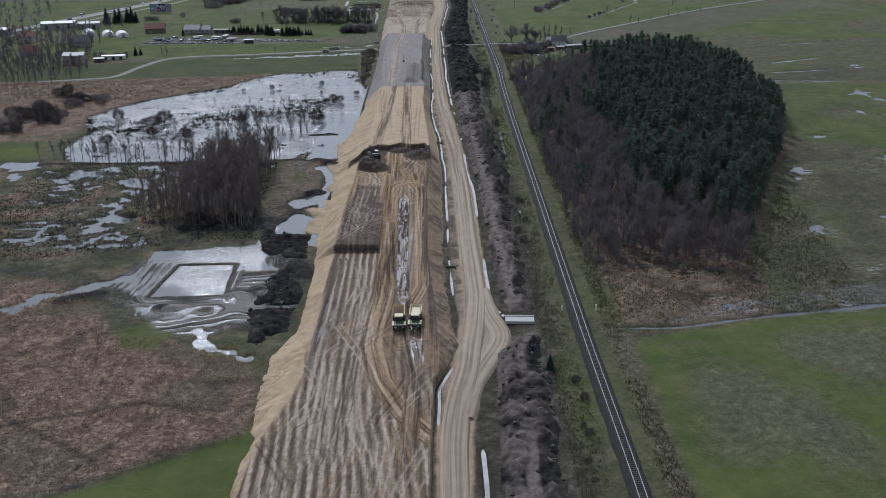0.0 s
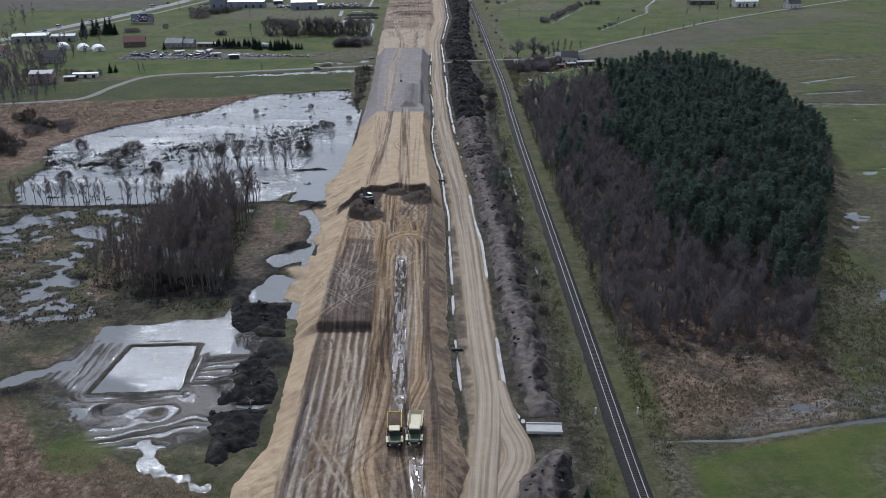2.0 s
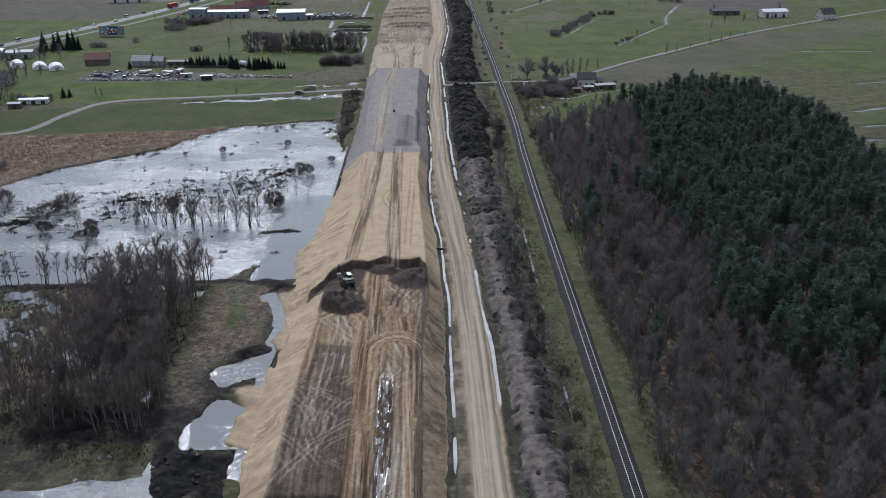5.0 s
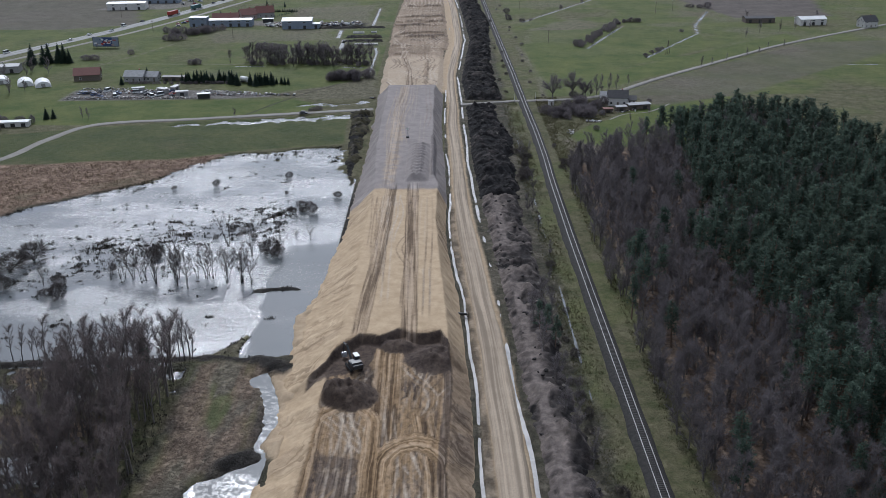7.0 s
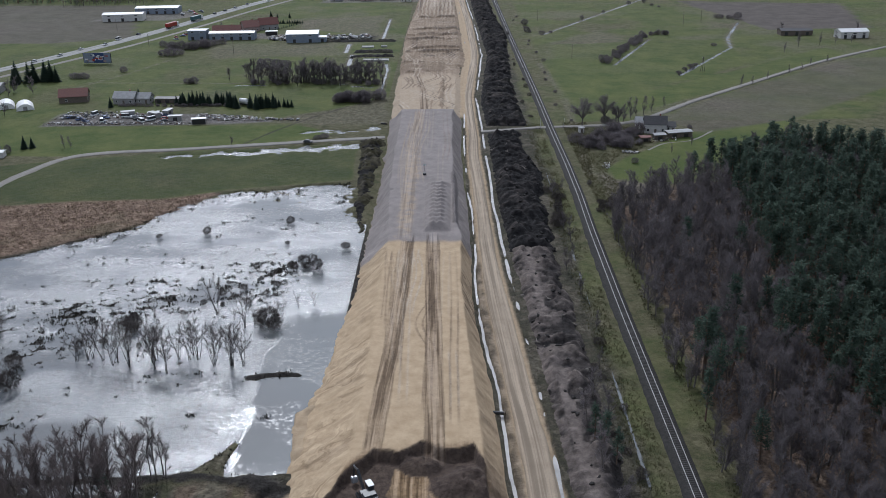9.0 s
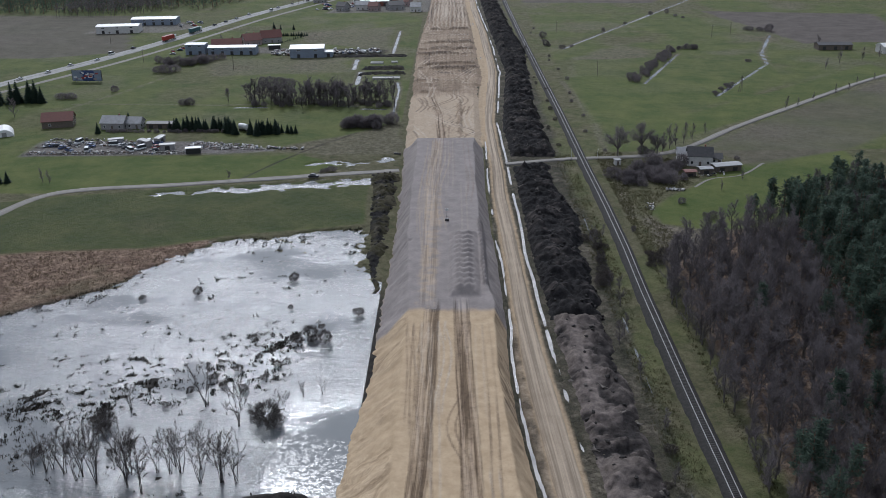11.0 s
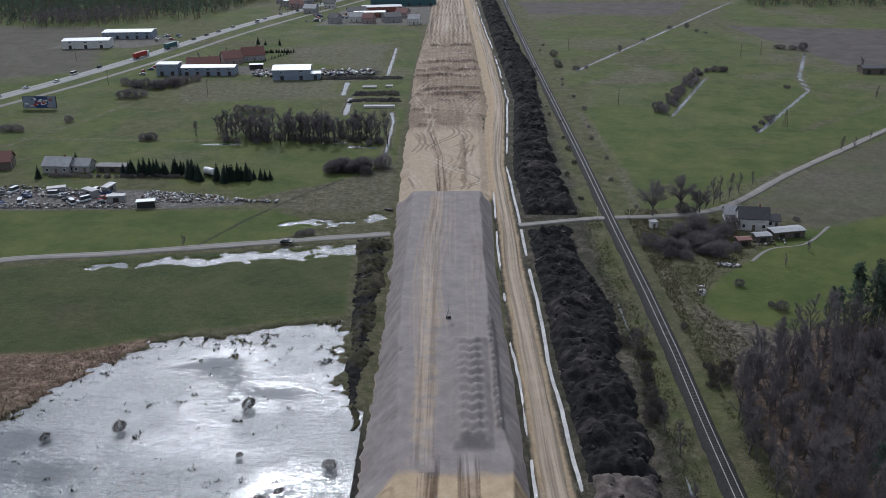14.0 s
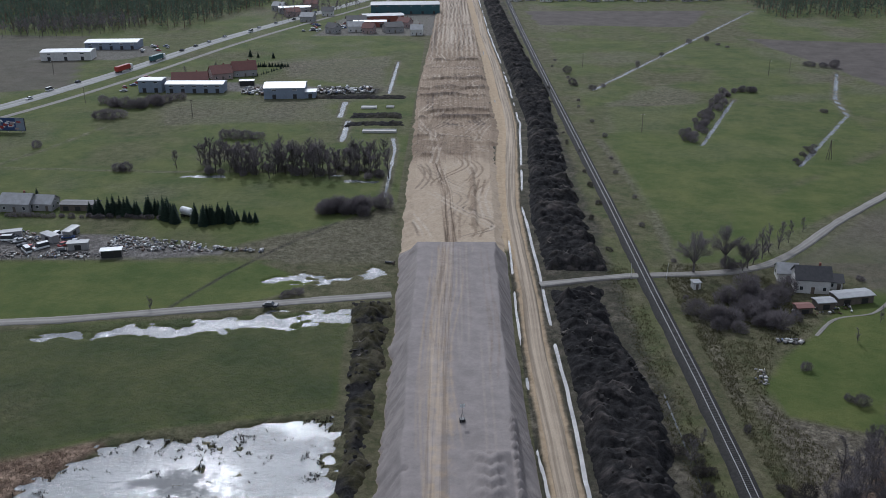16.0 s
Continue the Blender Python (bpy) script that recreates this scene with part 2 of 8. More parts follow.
def ground_material():
    n = Nodes("ground_soil", 0.95, 0, 0.15)
    za, zb = n.channels("zone_a"), n.channels("zone_b")
    fine = n.remap(n.noise(0.9, 6, 0.75), 0.42, 0.66)
    # short grass is smoother than reed and tussocks
    calm = n.remap(n.math("ADD", n.math("ADD", za[1], zb[1]), n.math("ADD", zb[3], n.math("MULTIPLY", za[0], 0.6))), 0.0, 1.0, 1.0, 0.16)
    fine = n.math("MULTIPLY", fine, calm)
    # wheel ruts in wet mud: dark grooves, pale ridges, wet glints
    lane = n.channels("lane")
    line = n.streaks(lane, 0.75, 0.05)
    groove = n.math("MULTIPLY", n.remap(line, 0.50, 0.42), lane[1])
    ridge = n.math("MULTIPLY", n.remap(line, 0.51, 0.57), lane[1])
    fine = n.math("MULTIPLY", fine, n.remap(lane[1], 0, 1, 1.0, 0.3))
    n.bump(n.math("ADD", fine, n.math("MULTIPLY", line, n.math("MULTIPLY", lane[1], 0.6))), 0.9, 0.5)
    c = add_soils(n, za + zb, SOILS, fine)
    c = n.mix(n.math("MULTIPLY", groove, 0.8), c, (0.05, 0.045, 0.042))
    c = n.mix(n.math("MULTIPLY", ridge, 0.85), c, (0.235, 0.215, 0.198))
    shine = n.math("MULTIPLY", n.remap(n.streaks(lane, 1.3, 0.12), 0.50, 0.56), lane[2])
    n.link(n.remap(shine, 0, 1, 0.95, 0.16), n.bsdf.inputs["Roughness"])
    n.link(n.remap(shine, 0, 1, 0.15, 1.0), n.bsdf.inputs["Specular IOR Level"])
    return n.colour(c)


FILLS = [
    ("sand", (0.360, 0.266, 0.164), (0.46, 0.350, 0.226), 0.3),
    ("grey gravel", (0.197, 0.173, 0.161), (0.259, 0.228, 0.213), 0.25),
    ("brown fill", (0.135, 0.094, 0.062), (0.235, 0.170, 0.116), 0.5),
    ("wet and shaded dark fill", (0.046, 0.033, 0.027), (0.092, 0.068, 0.054), 0.6),
    ("pale silt", (0.38, 0.310, 0.235), (0.50, 0.425, 0.335), 0.7),
    ("ochre track", (0.24, 0.158, 0.082), (0.33, 0.225, 0.125), 0.5),
]


def fill_material():
    n = Nodes("embankment_fill", 0.92, 0, 0.2)
    za, zb = n.channels("zone_a"), n.channels("zone_b")
    fine = n.remap(n.noise(1.3, 6, 0.75), 0.48, 0.78)
    # loose sand and gravel are smoother than churned fill
    fine = n.math("MULTIPLY", fine, n.remap(n.math("ADD", za[0], za[1]), 0.0, 1.0, 0.9, 0.22))
    lane = n.channels("lane")
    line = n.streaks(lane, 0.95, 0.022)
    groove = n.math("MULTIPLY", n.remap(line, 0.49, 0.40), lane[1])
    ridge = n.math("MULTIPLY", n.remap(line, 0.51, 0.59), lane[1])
    pool = n.math("MULTIPLY", zb[2], n.remap(n.streaks(lane, 0.8, 0.10), 0.44, 0.50))
    relief = n.math("ADD", fine, n.math("MULTIPLY", line, n.math("MULTIPLY", lane[1], 2.5)))
    n.bump(n.math("MULTIPLY", relief, n.remap(pool, 0.0, 0.7, 1.0, 0.0)), 0.8, 0.25)
    n.link(n.remap(pool, 0.0, 1.0, 0.92, 0.06), n.bsdf.inputs["Roughness"])
    n.link(n.remap(pool, 0, 1, 0.2, 1.0), n.bsdf.inputs["Specular IOR Level"])
    c = add_soils(n, za + zb[:2], FILLS, fine)
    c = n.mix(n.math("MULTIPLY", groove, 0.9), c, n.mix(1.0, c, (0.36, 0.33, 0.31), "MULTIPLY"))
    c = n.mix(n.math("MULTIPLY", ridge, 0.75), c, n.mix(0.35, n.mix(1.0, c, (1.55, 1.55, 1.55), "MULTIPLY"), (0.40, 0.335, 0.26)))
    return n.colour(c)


def water_material():
    n = Nodes("flood_water", 0.1, 0, 0.7)
    n.bsdf.inputs["IOR"].default_value = 1.4
    swell = n.noise(0.045, 5, 0.62, stretch=(0.55, 1.0, 1.0))
    ripple, chop = n.noise(0.9, 5, 0.7, stretch=(0.5, 1.0, 1.0)), n.noise(3.5, 3, 0.7)
    windy = n.remap(swell, 0.36, 0.52)
    # the water lies smooth in the lee of the embankment and of the alders on the dyke
    place = n.nt.nodes.new("ShaderNodeSeparateXYZ")
    n.link(n.coord, place.inputs[0])
    lee = n.math("MULTIPLY", n.remap(n.math("ADD", place.outputs["X"], n.math("MULTIPLY", swell, 10.0)), -47.4, -46.6), n.remap(place.outputs["Y"], 450, 428))
    dyke = n.math("MULTIPLY", n.remap(place.outputs["Y"], 392, 384), n.remap(place.outputs["X"], -76, -84))
    windy = n.math("MULTIPLY", windy, n.remap(n.math("MAXIMUM", lee, dyke), 0, 1, 1.0, 0.05))
    # drowned grass and weed break the surface in speckled belts
    belt = n.remap(n.noise(0.06, 4, 0.6, stretch=(0.6, 1.3, 1.0)), 0.42, 0.60)
    weed = n.math("MULTIPLY", n.remap(n.noise(0.8, 6, 0.8), 0.50, 0.60), belt)
    rough = n.remap(windy, 0, 1, 0.05, 0.20)
    n.link(n.math("ADD", rough, n.math("MULTIPLY", weed, 0.45)), n.bsdf.inputs["Roughness"])
    n.link(n.remap(weed, 0, 1, 0.7, 0.2), n.bsdf.inputs["Specular IOR Level"])
    height = n.math("MULTIPLY", n.math("ADD", ripple, n.math("MULTIPLY", chop, 0.4)), n.remap(windy, 0, 1, 0.06, 1.0))
    n.bump(height, 0.7, 0.24)
    c = n.mix(n.noise(0.03, 3), (0.07, 0.08, 0.085), (0.13, 0.135, 0.135))
    c = n.mix(n.math("MULTIPLY", weed, 0.85), c, (0.045, 0.043, 0.038))
    # cloudy drains beside the haul road; bright sky reflection is put into the colour
    drain_glare = n.math("MULTIPLY", n.remap(place.outputs["X"], -33, -31), n.remap(place.outputs["X"], 26, 24))
    return n.colour(n.mix(n.math("MULTIPLY", drain_glare, n.remap(n.noise(0.12, 3), 0.3, 0.6, 0.45, 0.95)), c, (0.45, 0.425, 0.40)))


def heap_material():
    n = Nodes("spoil_peat", 0.95, 0, 0.08)
    za = n.channels("zone_a")
    fine, lump = n.noise(1.8, 6, 0.7), n.noise(0.5, 5, 0.6)
    n.bump(n.mix(0.6, fine, lump), 1.0, 0.8)
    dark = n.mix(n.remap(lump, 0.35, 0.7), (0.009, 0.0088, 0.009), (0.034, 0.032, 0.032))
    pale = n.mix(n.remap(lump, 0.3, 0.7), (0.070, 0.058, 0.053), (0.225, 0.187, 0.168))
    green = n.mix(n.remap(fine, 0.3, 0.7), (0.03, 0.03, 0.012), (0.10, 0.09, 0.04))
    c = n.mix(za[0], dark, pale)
    c = n.mix(za[1], c, green)
    return n.colour(n.mix(n.math("MULTIPLY", n.remap(fine, 0.62, 0.72, 0.12, 0.7), za[0]), c, (0.22, 0.195, 0.17)))


def road_material(name, a, b, track):
    n = Nodes(name, 0.9, 0, 0.2)
    fine, broad = n.noise(3.0, 5, 0.7), n.noise(0.25, 4)
    za = n.channels("zone_a")
    c = n.mix(n.remap(broad, 0.3, 0.7), a, b)
    c = n.mix(za[0], c, track)
    lane = n.channels("lane")
    line = n.streaks(lane, 0.9, 0.012)
    c = n.mix(n.math("MULTIPLY", n.remap(line, 0.50, 0.40), lane[1]), c, tuple(v * 0.5 for v in a))
    c = n.mix(n.math("MULTIPLY", n.remap(line, 0.52, 0.60), lane[1]), c, tuple(min(v * 1.25, 0.8) for v in b))
    c = n.mix(n.remap(fine, 0.45, 0.8, 0, 0.5), c, tuple(v * 0.55 for v in a))
    n.bump(fine, 0.4, 0.06)
    return n.colour(c)


def foliage_material(name, a, b, roughness=0.8, thin=0.3):
    n = Nodes(name, roughness, 0, 0.2)
    c = n.mix(n.island(0, 1), a, b)
    tint = n.channels("tint")
    c = n.mix(n.math("MAXIMUM", n.random(0.0, 0.55), n.remap(tint[0], 0, 1, 0.0, 0.6)), c, tuple(v * 0.5 for v in a))
    c = n.mix(n.remap(tint[1], 0, 1, 0.0, 0.5), c, b)
    glow = n.nt.nodes.new("ShaderNodeBsdfTranslucent")
    n.link(c, glow.inputs["Color"])
    both = n.nt.nodes.new("ShaderNodeMixShader")
    both.inputs[0].default_value = thin
    n.link(n.bsdf.outputs[0], both.inputs[1])
    n.link(glow.outputs[0], both.inputs[2])
    n.link(both.outputs[0], n.nt.nodes["Material Output"].inputs["Surface"])
    return n.colour(c)


M_GROUND, M_FILL, M_WATER, M_HEAP = ground_material(), fill_material(), water_material(), heap_material()
M_HAUL = road_material("haul_road_sand", (0.285, 0.228, 0.166), (0.36, 0.294, 0.218), (0.225, 0.178, 0.130))
M_LANE = road_material("lane_gravel", (0.19, 0.175, 0.155), (0.26, 0.245, 0.22), (0.29, 0.275, 0.25))
M_ASPHALT = road_material("highway_asphalt", (0.27, 0.265, 0.255), (0.35, 0.345, 0.33), (0.12, 0.13, 0.08))
M_BALLAST = plain("ballast", (0.018, 0.017, 0.016), (0.040, 0.037, 0.034), 1.2, 0.9, 0, 0.2, 0.08)
M_RAIL = plain("rail_steel", (0.46, 0.45, 0.45), (0.30, 0.28, 0.27), 4.0, 0.5, 0.8, 0.5, 0)
M_SLEEPER = plain("sleeper_concrete", (0.024, 0.022, 0.021), (0.036, 0.033, 0.031), 2.0)
M_BARK = plain("bark", (0.10, 0.088, 0.078), (0.19, 0.17, 0.155), 2.0, 0.9)
M_PINEBARK = plain("pine_bark", (0.13, 0.085, 0.06), (0.19, 0.13, 0.095), 2.0, 0.9)
M_TWIG = foliage_material("bare_twigs", (0.122, 0.108, 0.111), (0.232, 0.207, 0.212), thin=0.4)
M_TWIG_DARK = foliage_material("dark_twigs", (0.060, 0.052, 0.048), (0.125, 0.110, 0.102), thin=0.3)
M_TWIG_RED = foliage_material("red_brown_twigs", (0.125, 0.102, 0.097), (0.215, 0.180, 0.172), thin=0.4)
# distance haze is put into the needle colour: a paler, bluer green
M_NEEDLE = foliage_material("pine_needles", (0.062, 0.093, 0.071), (0.126, 0.168, 0.124), thin=0.5)
M_SPRUCE = foliage_material("spruce_needles", (0.026, 0.046, 0.032), (0.046, 0.070, 0.046), thin=0.4)

# ---------------------------------------------------------------- ground
RAIL_X = 38.5
HAUL = [(-200, 2.0), (120, 2.8), (147, 3.2), (165, 3.6), (180, 5.2), (193, 7.4), (206, 8.8), (220, 10.3), (234, 10.9), (269, 10.5), (296, 10.2), (331, 9.8), (352, 9.1), (371, 8.7), (397, 7.2), (431, 5.4), (456, 4.0), (478, 3.5), (512, 3.0), (562, 2.2), (587, 1.8),
        (616, 2.3), (652, 1.9), (694, 1.8), (735, 3.8), (815, 8.0), (900, 7.6), (960, 7.0), (1100, 3.4), (1180, 3.2), (1320, 0.5)]
HAUL_HALF = [(-200, 2.5), (147, 2.5), (180, 2.9), (207, 2.7), (234, 2.7), (296, 2.9), (331, 2.9), (371, 2.7), (431, 2.6), (456, 2.5), (478, 2.15), (512, 2.0), (562, 2.05), (616, 1.75), (694, 1.75), (815, 2.0), (1320, 2.0)]
DITCH_R = [(-200, 8.0), (147, 9.5), (166, 8.9), (184, 9.8), (199, 15.5), (211, 20.5), (219, 19.5), (225, 16.5), (235, 14.9), (270, 14.7), (297, 14.4), (332, 14.2), (350, 12.7), (372, 12.5), (399, 11.7), (433, 10.3), (454, 9.7), (479, 8.5), (507, 7.8),
           (530, 6.9), (564, 7.3), (589, 6.9), (654, 6.6), (697, 5.5), (735, 8.4), (815, 13.0), (900, 12.5), (960, 11.8), (1100, 8.2), (1320, 5.4)]   # drain on the far side of the haul road
LAKE = [(-36, 368), (-60, 368), (-108, 364), (-150, 369), (-158, 385), (-160, 400), (-158, 412), (-168, 440), (-161, 458), (-152, 476), (-116, 506), (-104, 526), (-92, 541), (-66, 547), (-45, 553), (-42, 520), (-34, 500), (-34, 430)]
POOL = [(-40, 366), (-48, 357), (-43, 345), (-42, 328), (-53, 315), (-50, 309), (-42, 312), (-42, 300), (-49, 304), (-53, 291), (-57, 276), (-37, 274), (-36, 300), (-39, 320), (-38, 345)]
FIELD_SE = [(50.5, 207), (70, 213), (86, 218), (123, 223), (260, 232), (260, 100), (46, 100), (49, 152)]
BROWN_W = [(-42, 168), (-42, 184), (-46, 198), (-70, 211), (-84, 214), (-105, 246), (-160, 262), (-300, 270), (-300, 100), (-95, 142), (-74, 149), (-55, 160)]
GREEN_NW = [(-46, 556), (-94, 545), (-112, 534), (-330, 516), (-330, 540), (-168, 586), (-122, 598), (-48, 607)]
GREEN_N = [(-330, 600), (-170, 592), (-124, 603), (-76, 612), (-60, 626), (-80, 641), (-130, 641), (-330, 648)]
YARD = [(-200, 668), (-131, 664), (-111, 655), (-92, 652), (-92, 646), (-130, 643), (-200, 643)]
CLEARING = [(53, 566), (55, 553), (68, 547), (140, 552), (150, 640), (104, 622), (90, 613), (74, 592), (63, 581)]
LANE_W = [(-225, 524), (-200, 530), (-186, 536), (-178, 566), (-165, 592), (-122, 601), (-86, 608), (-37, 617)]
LANE_E = [(6, 624), (31, 630), (65, 634), (82, 643), (114, 678), (142, 706), (230, 790), (420, 930)]
CREEK = [(45, 214), (63, 214), (84, 219), (123, 226), (260, 234)]
DITCH_E1, DITCH_E2 = [(92, 778), (131, 868)], [(124, 745), (178, 833), (186, 870), (214, 941)]
DITCH_E3 = [(59, 893), (97, 960), (174, 1095), (247, 1223)]
DITCH_W = [(-45, 706), (-45, 771), (-47, 790)], [(-70, 785), (-71, 822)], [(-76, 830), (-77, 863)], [(-55, 885), (-55, 980)]
DITCH_M = [(-200, -2.5), (120, -0.8), (185, 0.6), (205, 7.0), (222, 5.6), (235, 4.7), (259, 4.1), (300, 4.0), (350, 4.2), (372, 3.1), (399, 2.4), (433, -0.6), (454, -1.1), (479, -0.5), (507, -0.6), (523, -0.8), (542, -1.6), (589, -2.1), (619, -1.6), (651, -1.0), (735, 0.0), (800, 3.6), (1000, 1.6), (1330, -5.4)]   # drain between embankment and haul road
HIGHWAY = [(-420, 470), (-257, 846), (-225, 940), (-187, 1078), (-120, 1262), (0, 1600)]


def ground_points():
    xs = np.concatenate([np.array([-4900, -3600, -2600, -1800, -1300, -950, -720, -600, -520]), np.arange(-470, -230, 6.0), np.arange(-230, -130, 3.0), np.arange(-130, -96, 1.0), np.arange(-96, -34, 0.6),
                         np.arange(-34, -6, 4.0), np.arange(-6, 17, 0.45), np.arange(17, 48, 0.9), np.arange(48, 140, 1.9), np.arange(140, 240, 2.6), np.arange(240, 480, 6.0),
                         np.array([480, 540, 640, 800, 1000, 1400, 2000, 3000, 4900])])
    ys = np.concatenate([np.array([-4900, -3000, -1800, -1000, -500]), np.arange(-300, 120, 6.0), np.arange(120, 205, 0.85), np.arange(205, 272, 0.5), np.arange(272, 290, 0.8), np.arange(290, 640, 1.0), np.arange(640, 900, 2.0), np.arange(900, 1340, 3.0),
                         np.array([1340, 1360, 1400, 1480, 1600, 1800, 2200, 3000, 4900])])
    return xs, ys


GROUND = []


def ground_height(x, y):
    """The ground's height at points."""
    xs, ys, z = GROUND
    x, y = np.asarray(x, float), np.asarray(y, float)
    i = np.clip(np.searchsorted(xs, x) - 1, 0, len(xs) - 2)
    j = np.clip(np.searchsorted(ys, y) - 1, 0, len(ys) - 2)
    u, v = (x - xs[i]) / (xs[i + 1] - xs[i]), (y - ys[j]) / (ys[j + 1] - ys[j])
    return (z[j, i] * (1 - u) + z[j, i + 1] * u) * (1 - v) + (z[j + 1, i] * (1 - u) + z[j + 1, i + 1] * u) * v


def build_ground():
    xs, ys = ground_points()
    X, Y = np.meshgrid(xs, ys)
    z = 0.45 + 0.12 * fbm(X, Y, 9, 3, 5)
    n1, n2, n3 = fbm(X, Y, 14, 5, 11), fbm(X, Y, 3.2, 4, 23), fbm(X, Y, 40, 4, 31)
    W = np.zeros(X.shape + (8,))
    W[..., 0] = 1
    L = np.zeros(X.shape + (4,))

    def paint(kind, alpha):
        a = np.clip(alpha, 0, 1)[..., None]
        W[...] = W * (1 - a)
        W[..., kind] += a[..., 0]

    def fill(kind, pts, soft=1.5, wobble=2.0, strength=1.0):
        d = area_distance(X, Y, pts) + wobble * n1
        paint(kind, strength * smooth(soft, -soft, d))
        return d

    def stripe(kind, pts, half, soft=0.8, wobble=0.6, strength=1.0):
        d = line_distance(X, Y, pts) + wobble * n2
        paint(kind, strength * smooth(half + soft, half - soft, d))
        return d

    def dig(d, half, depth, soft=0.7):
        nonlocal z
        z = z - (depth + 0.45) * smooth(half + soft, half - soft, d)

    far = Y > 640
    # wide meadows east and west of the works
    paint(1, 0.85 * smooth(-0.25, 0.25, n3 + 0.25) * far * (X > 45))
    paint(1, 0.9 * smooth(-0.5, 0.1, n3 + 0.3) * (far & (X < -40)))
    paint(1, 0.5 * smooth(0.0, 0.5, n1) * (Y < 640) * (X > 150))
    patch = fbm(X, Y, 55, 4, 221)
    paint(4, 0.4 * smooth(0.1, 0.5, patch) * far)
    paint(0, 0.55 * smooth(0.1, 0.5, -patch + 0.3 * n1) * far)
    fill(1, FIELD_SE, 0.8, 0.8)
    paint(4, 0.42 * smooth(0.0, 0.5, fbm(X, Y, 34, 4, 77) + 0.25) * smooth(-3, -14, area_distance(X, Y, FIELD_SE)))
    paint(0, 0.4 * smooth(0.0, 0.5, fbm(X, Y, 12, 4, 78)) * (area_distance(X, Y, FIELD_SE) < -4))
    fill(2, BROWN_W, 1.5, 2.0)
    heath = area_distance(X, Y, BROWN_W) < 2
    paint(4, 0.55 * heath * smooth(0.05, 0.45, fbm(X, Y, 18, 4, 231)))
    paint(0, 0.6 * heath * smooth(0.1, 0.45, fbm(X, Y, 26, 3, 232)))
    paint(3, 0.5 * heath * smooth(0.25, 0.5, fbm(X, Y, 7, 4, 233)))
    for pts in ([(-140, 200), (-100, 178), (-70, 158)], [(-120, 160), (-92, 172), (-66, 180), (-48, 176)]):
        paint(3, 0.6 * smooth(1.1, 0.3, line_distance(X, Y, pts) + 0.6 * n2))
    fill(1, [(-73, 146), (-39, 168), (-38, 130), (-100, 100)], 1.5, 1.5)
    fill(1, [(-192, 396), (-173, 400), (-164, 372), (-178, 366), (-260, 366), (-260, 396)], 1.5, 1.5)
    fill(1, GREEN_NW, 1.0, 1.2)
    paint(0, 0.75 * smooth(-0.1, 0.5, n3) * (area_distance(X, Y, GREEN_NW) < -2) * smooth(575, 550, Y))
    paint(3, 0.3 * smooth(1, -2, area_distance(X, Y, GREEN_NW)))
    fill(1, GREEN_N, 1.0, 1.0)
    fill(2, [(-116, 504), (-94, 541), (-112, 535), (-330, 518), (-330, 400), (-168, 400), (-164, 440), (-152, 478)], 1.5, 2.0, 0.9)
    paint(0, 0.5 * smooth(0.0, 0.4, n1 + 0.3 * n3) * (X < -100) * (Y > 400) * (Y < 540))
    # marsh south of the lake: peat, water and straw in patches
    marsh = smooth(4, -4, area_distance(X, Y, [(-38, 215), (-72, 212), (-110, 248), (-210, 262), (-215, 372), (-37, 368)]) + 4 * n1)
    paint(3, marsh * smooth(-0.25, 0.2, n1 + 0.25 * n2) * (1 - 0.45 * smooth(-80, -92, X)))
    paint(2, 0.8 * marsh * smooth(0.1, 0.45, -n1 + 0.2 * n2) * (X < -75))
    paint(1, 0.35 * marsh * smooth(0.2, 0.5, n3) * (Y > 205))
    paint(6, 0.4 * smooth(4, -4, area_distance(X, Y, [(-96, 240), (-90, 268), (-44, 268), (-38, 240), (-44, 214), (-76, 212)]) + 4 * n1) * smooth(-0.3, 0.4, n2 + 0.5 * n1))
    paint(4, 0.45 * marsh * smooth(0.2, 0.6, n2))
    paint(4, 0.5 * marsh * smooth(-84, -100, X) * smooth(-0.1, 0.4, fbm(X, Y, 11, 4, 247)))
    bank = smooth(3, -3, area_distance(X, Y, [(-60, 300), (-63, 364), (-43, 364), (-43, 330), (-54, 318), (-52, 300)]) + 2 * n1)
    paint(4, 0.8 * bank)
    paint(1, 0.7 * bank * smooth(0.0, 0.3, fbm(X * 1.6, Y * 0.35, 6, 3, 246)))
    paint(2, 0.5 * bank * smooth(-0.3, 0.2, fbm(X * 1.6, Y * 0.35, 5, 4, 245)))
    # brown marsh and wet flats east of the railway
    wet_e = smooth(5, -5, area_distance(X, Y, [(44, 209), (86, 219), (260, 232), (260, 560), (205, 560), (165, 420), (128, 330), (92, 252), (44, 262)]) + 4 * n1)
    paint(4, 0.22 * wet_e)
    paint(3, 0.3 * wet_e * smooth(-0.2, 0.3, -n1))
    paint(2, 0.7 * wet_e * smooth(-0.1, 0.3, n1) * (X < 95))
    paint(1, 0.8 * wet_e * smooth(-0.1, 0.4, n3 + 0.1) * (X > 95))
    front = smooth(3, -3, area_distance(X, Y, [(44, 216), (60, 218), (92, 234), (94, 252), (44, 262)]) + 3 * n1)
    paint(2, 0.6 * front)
    paint(3, 0.45 * front * smooth(-0.4, 0.3, fbm(X, Y, 8, 4, 253)))
    paint(6, 0.6 * smooth(2, -2, area_distance(X, Y, [(60, 215), (72, 226), (126, 240), (150, 242), (150, 228), (84, 219.5)]) + 2 * n1) * smooth(-0.4, 0.2, n2))
    # forest floor
    paint(2, 0.9 * smooth(3, -3, area_distance(X, Y, FOREST) + 3 * n1))
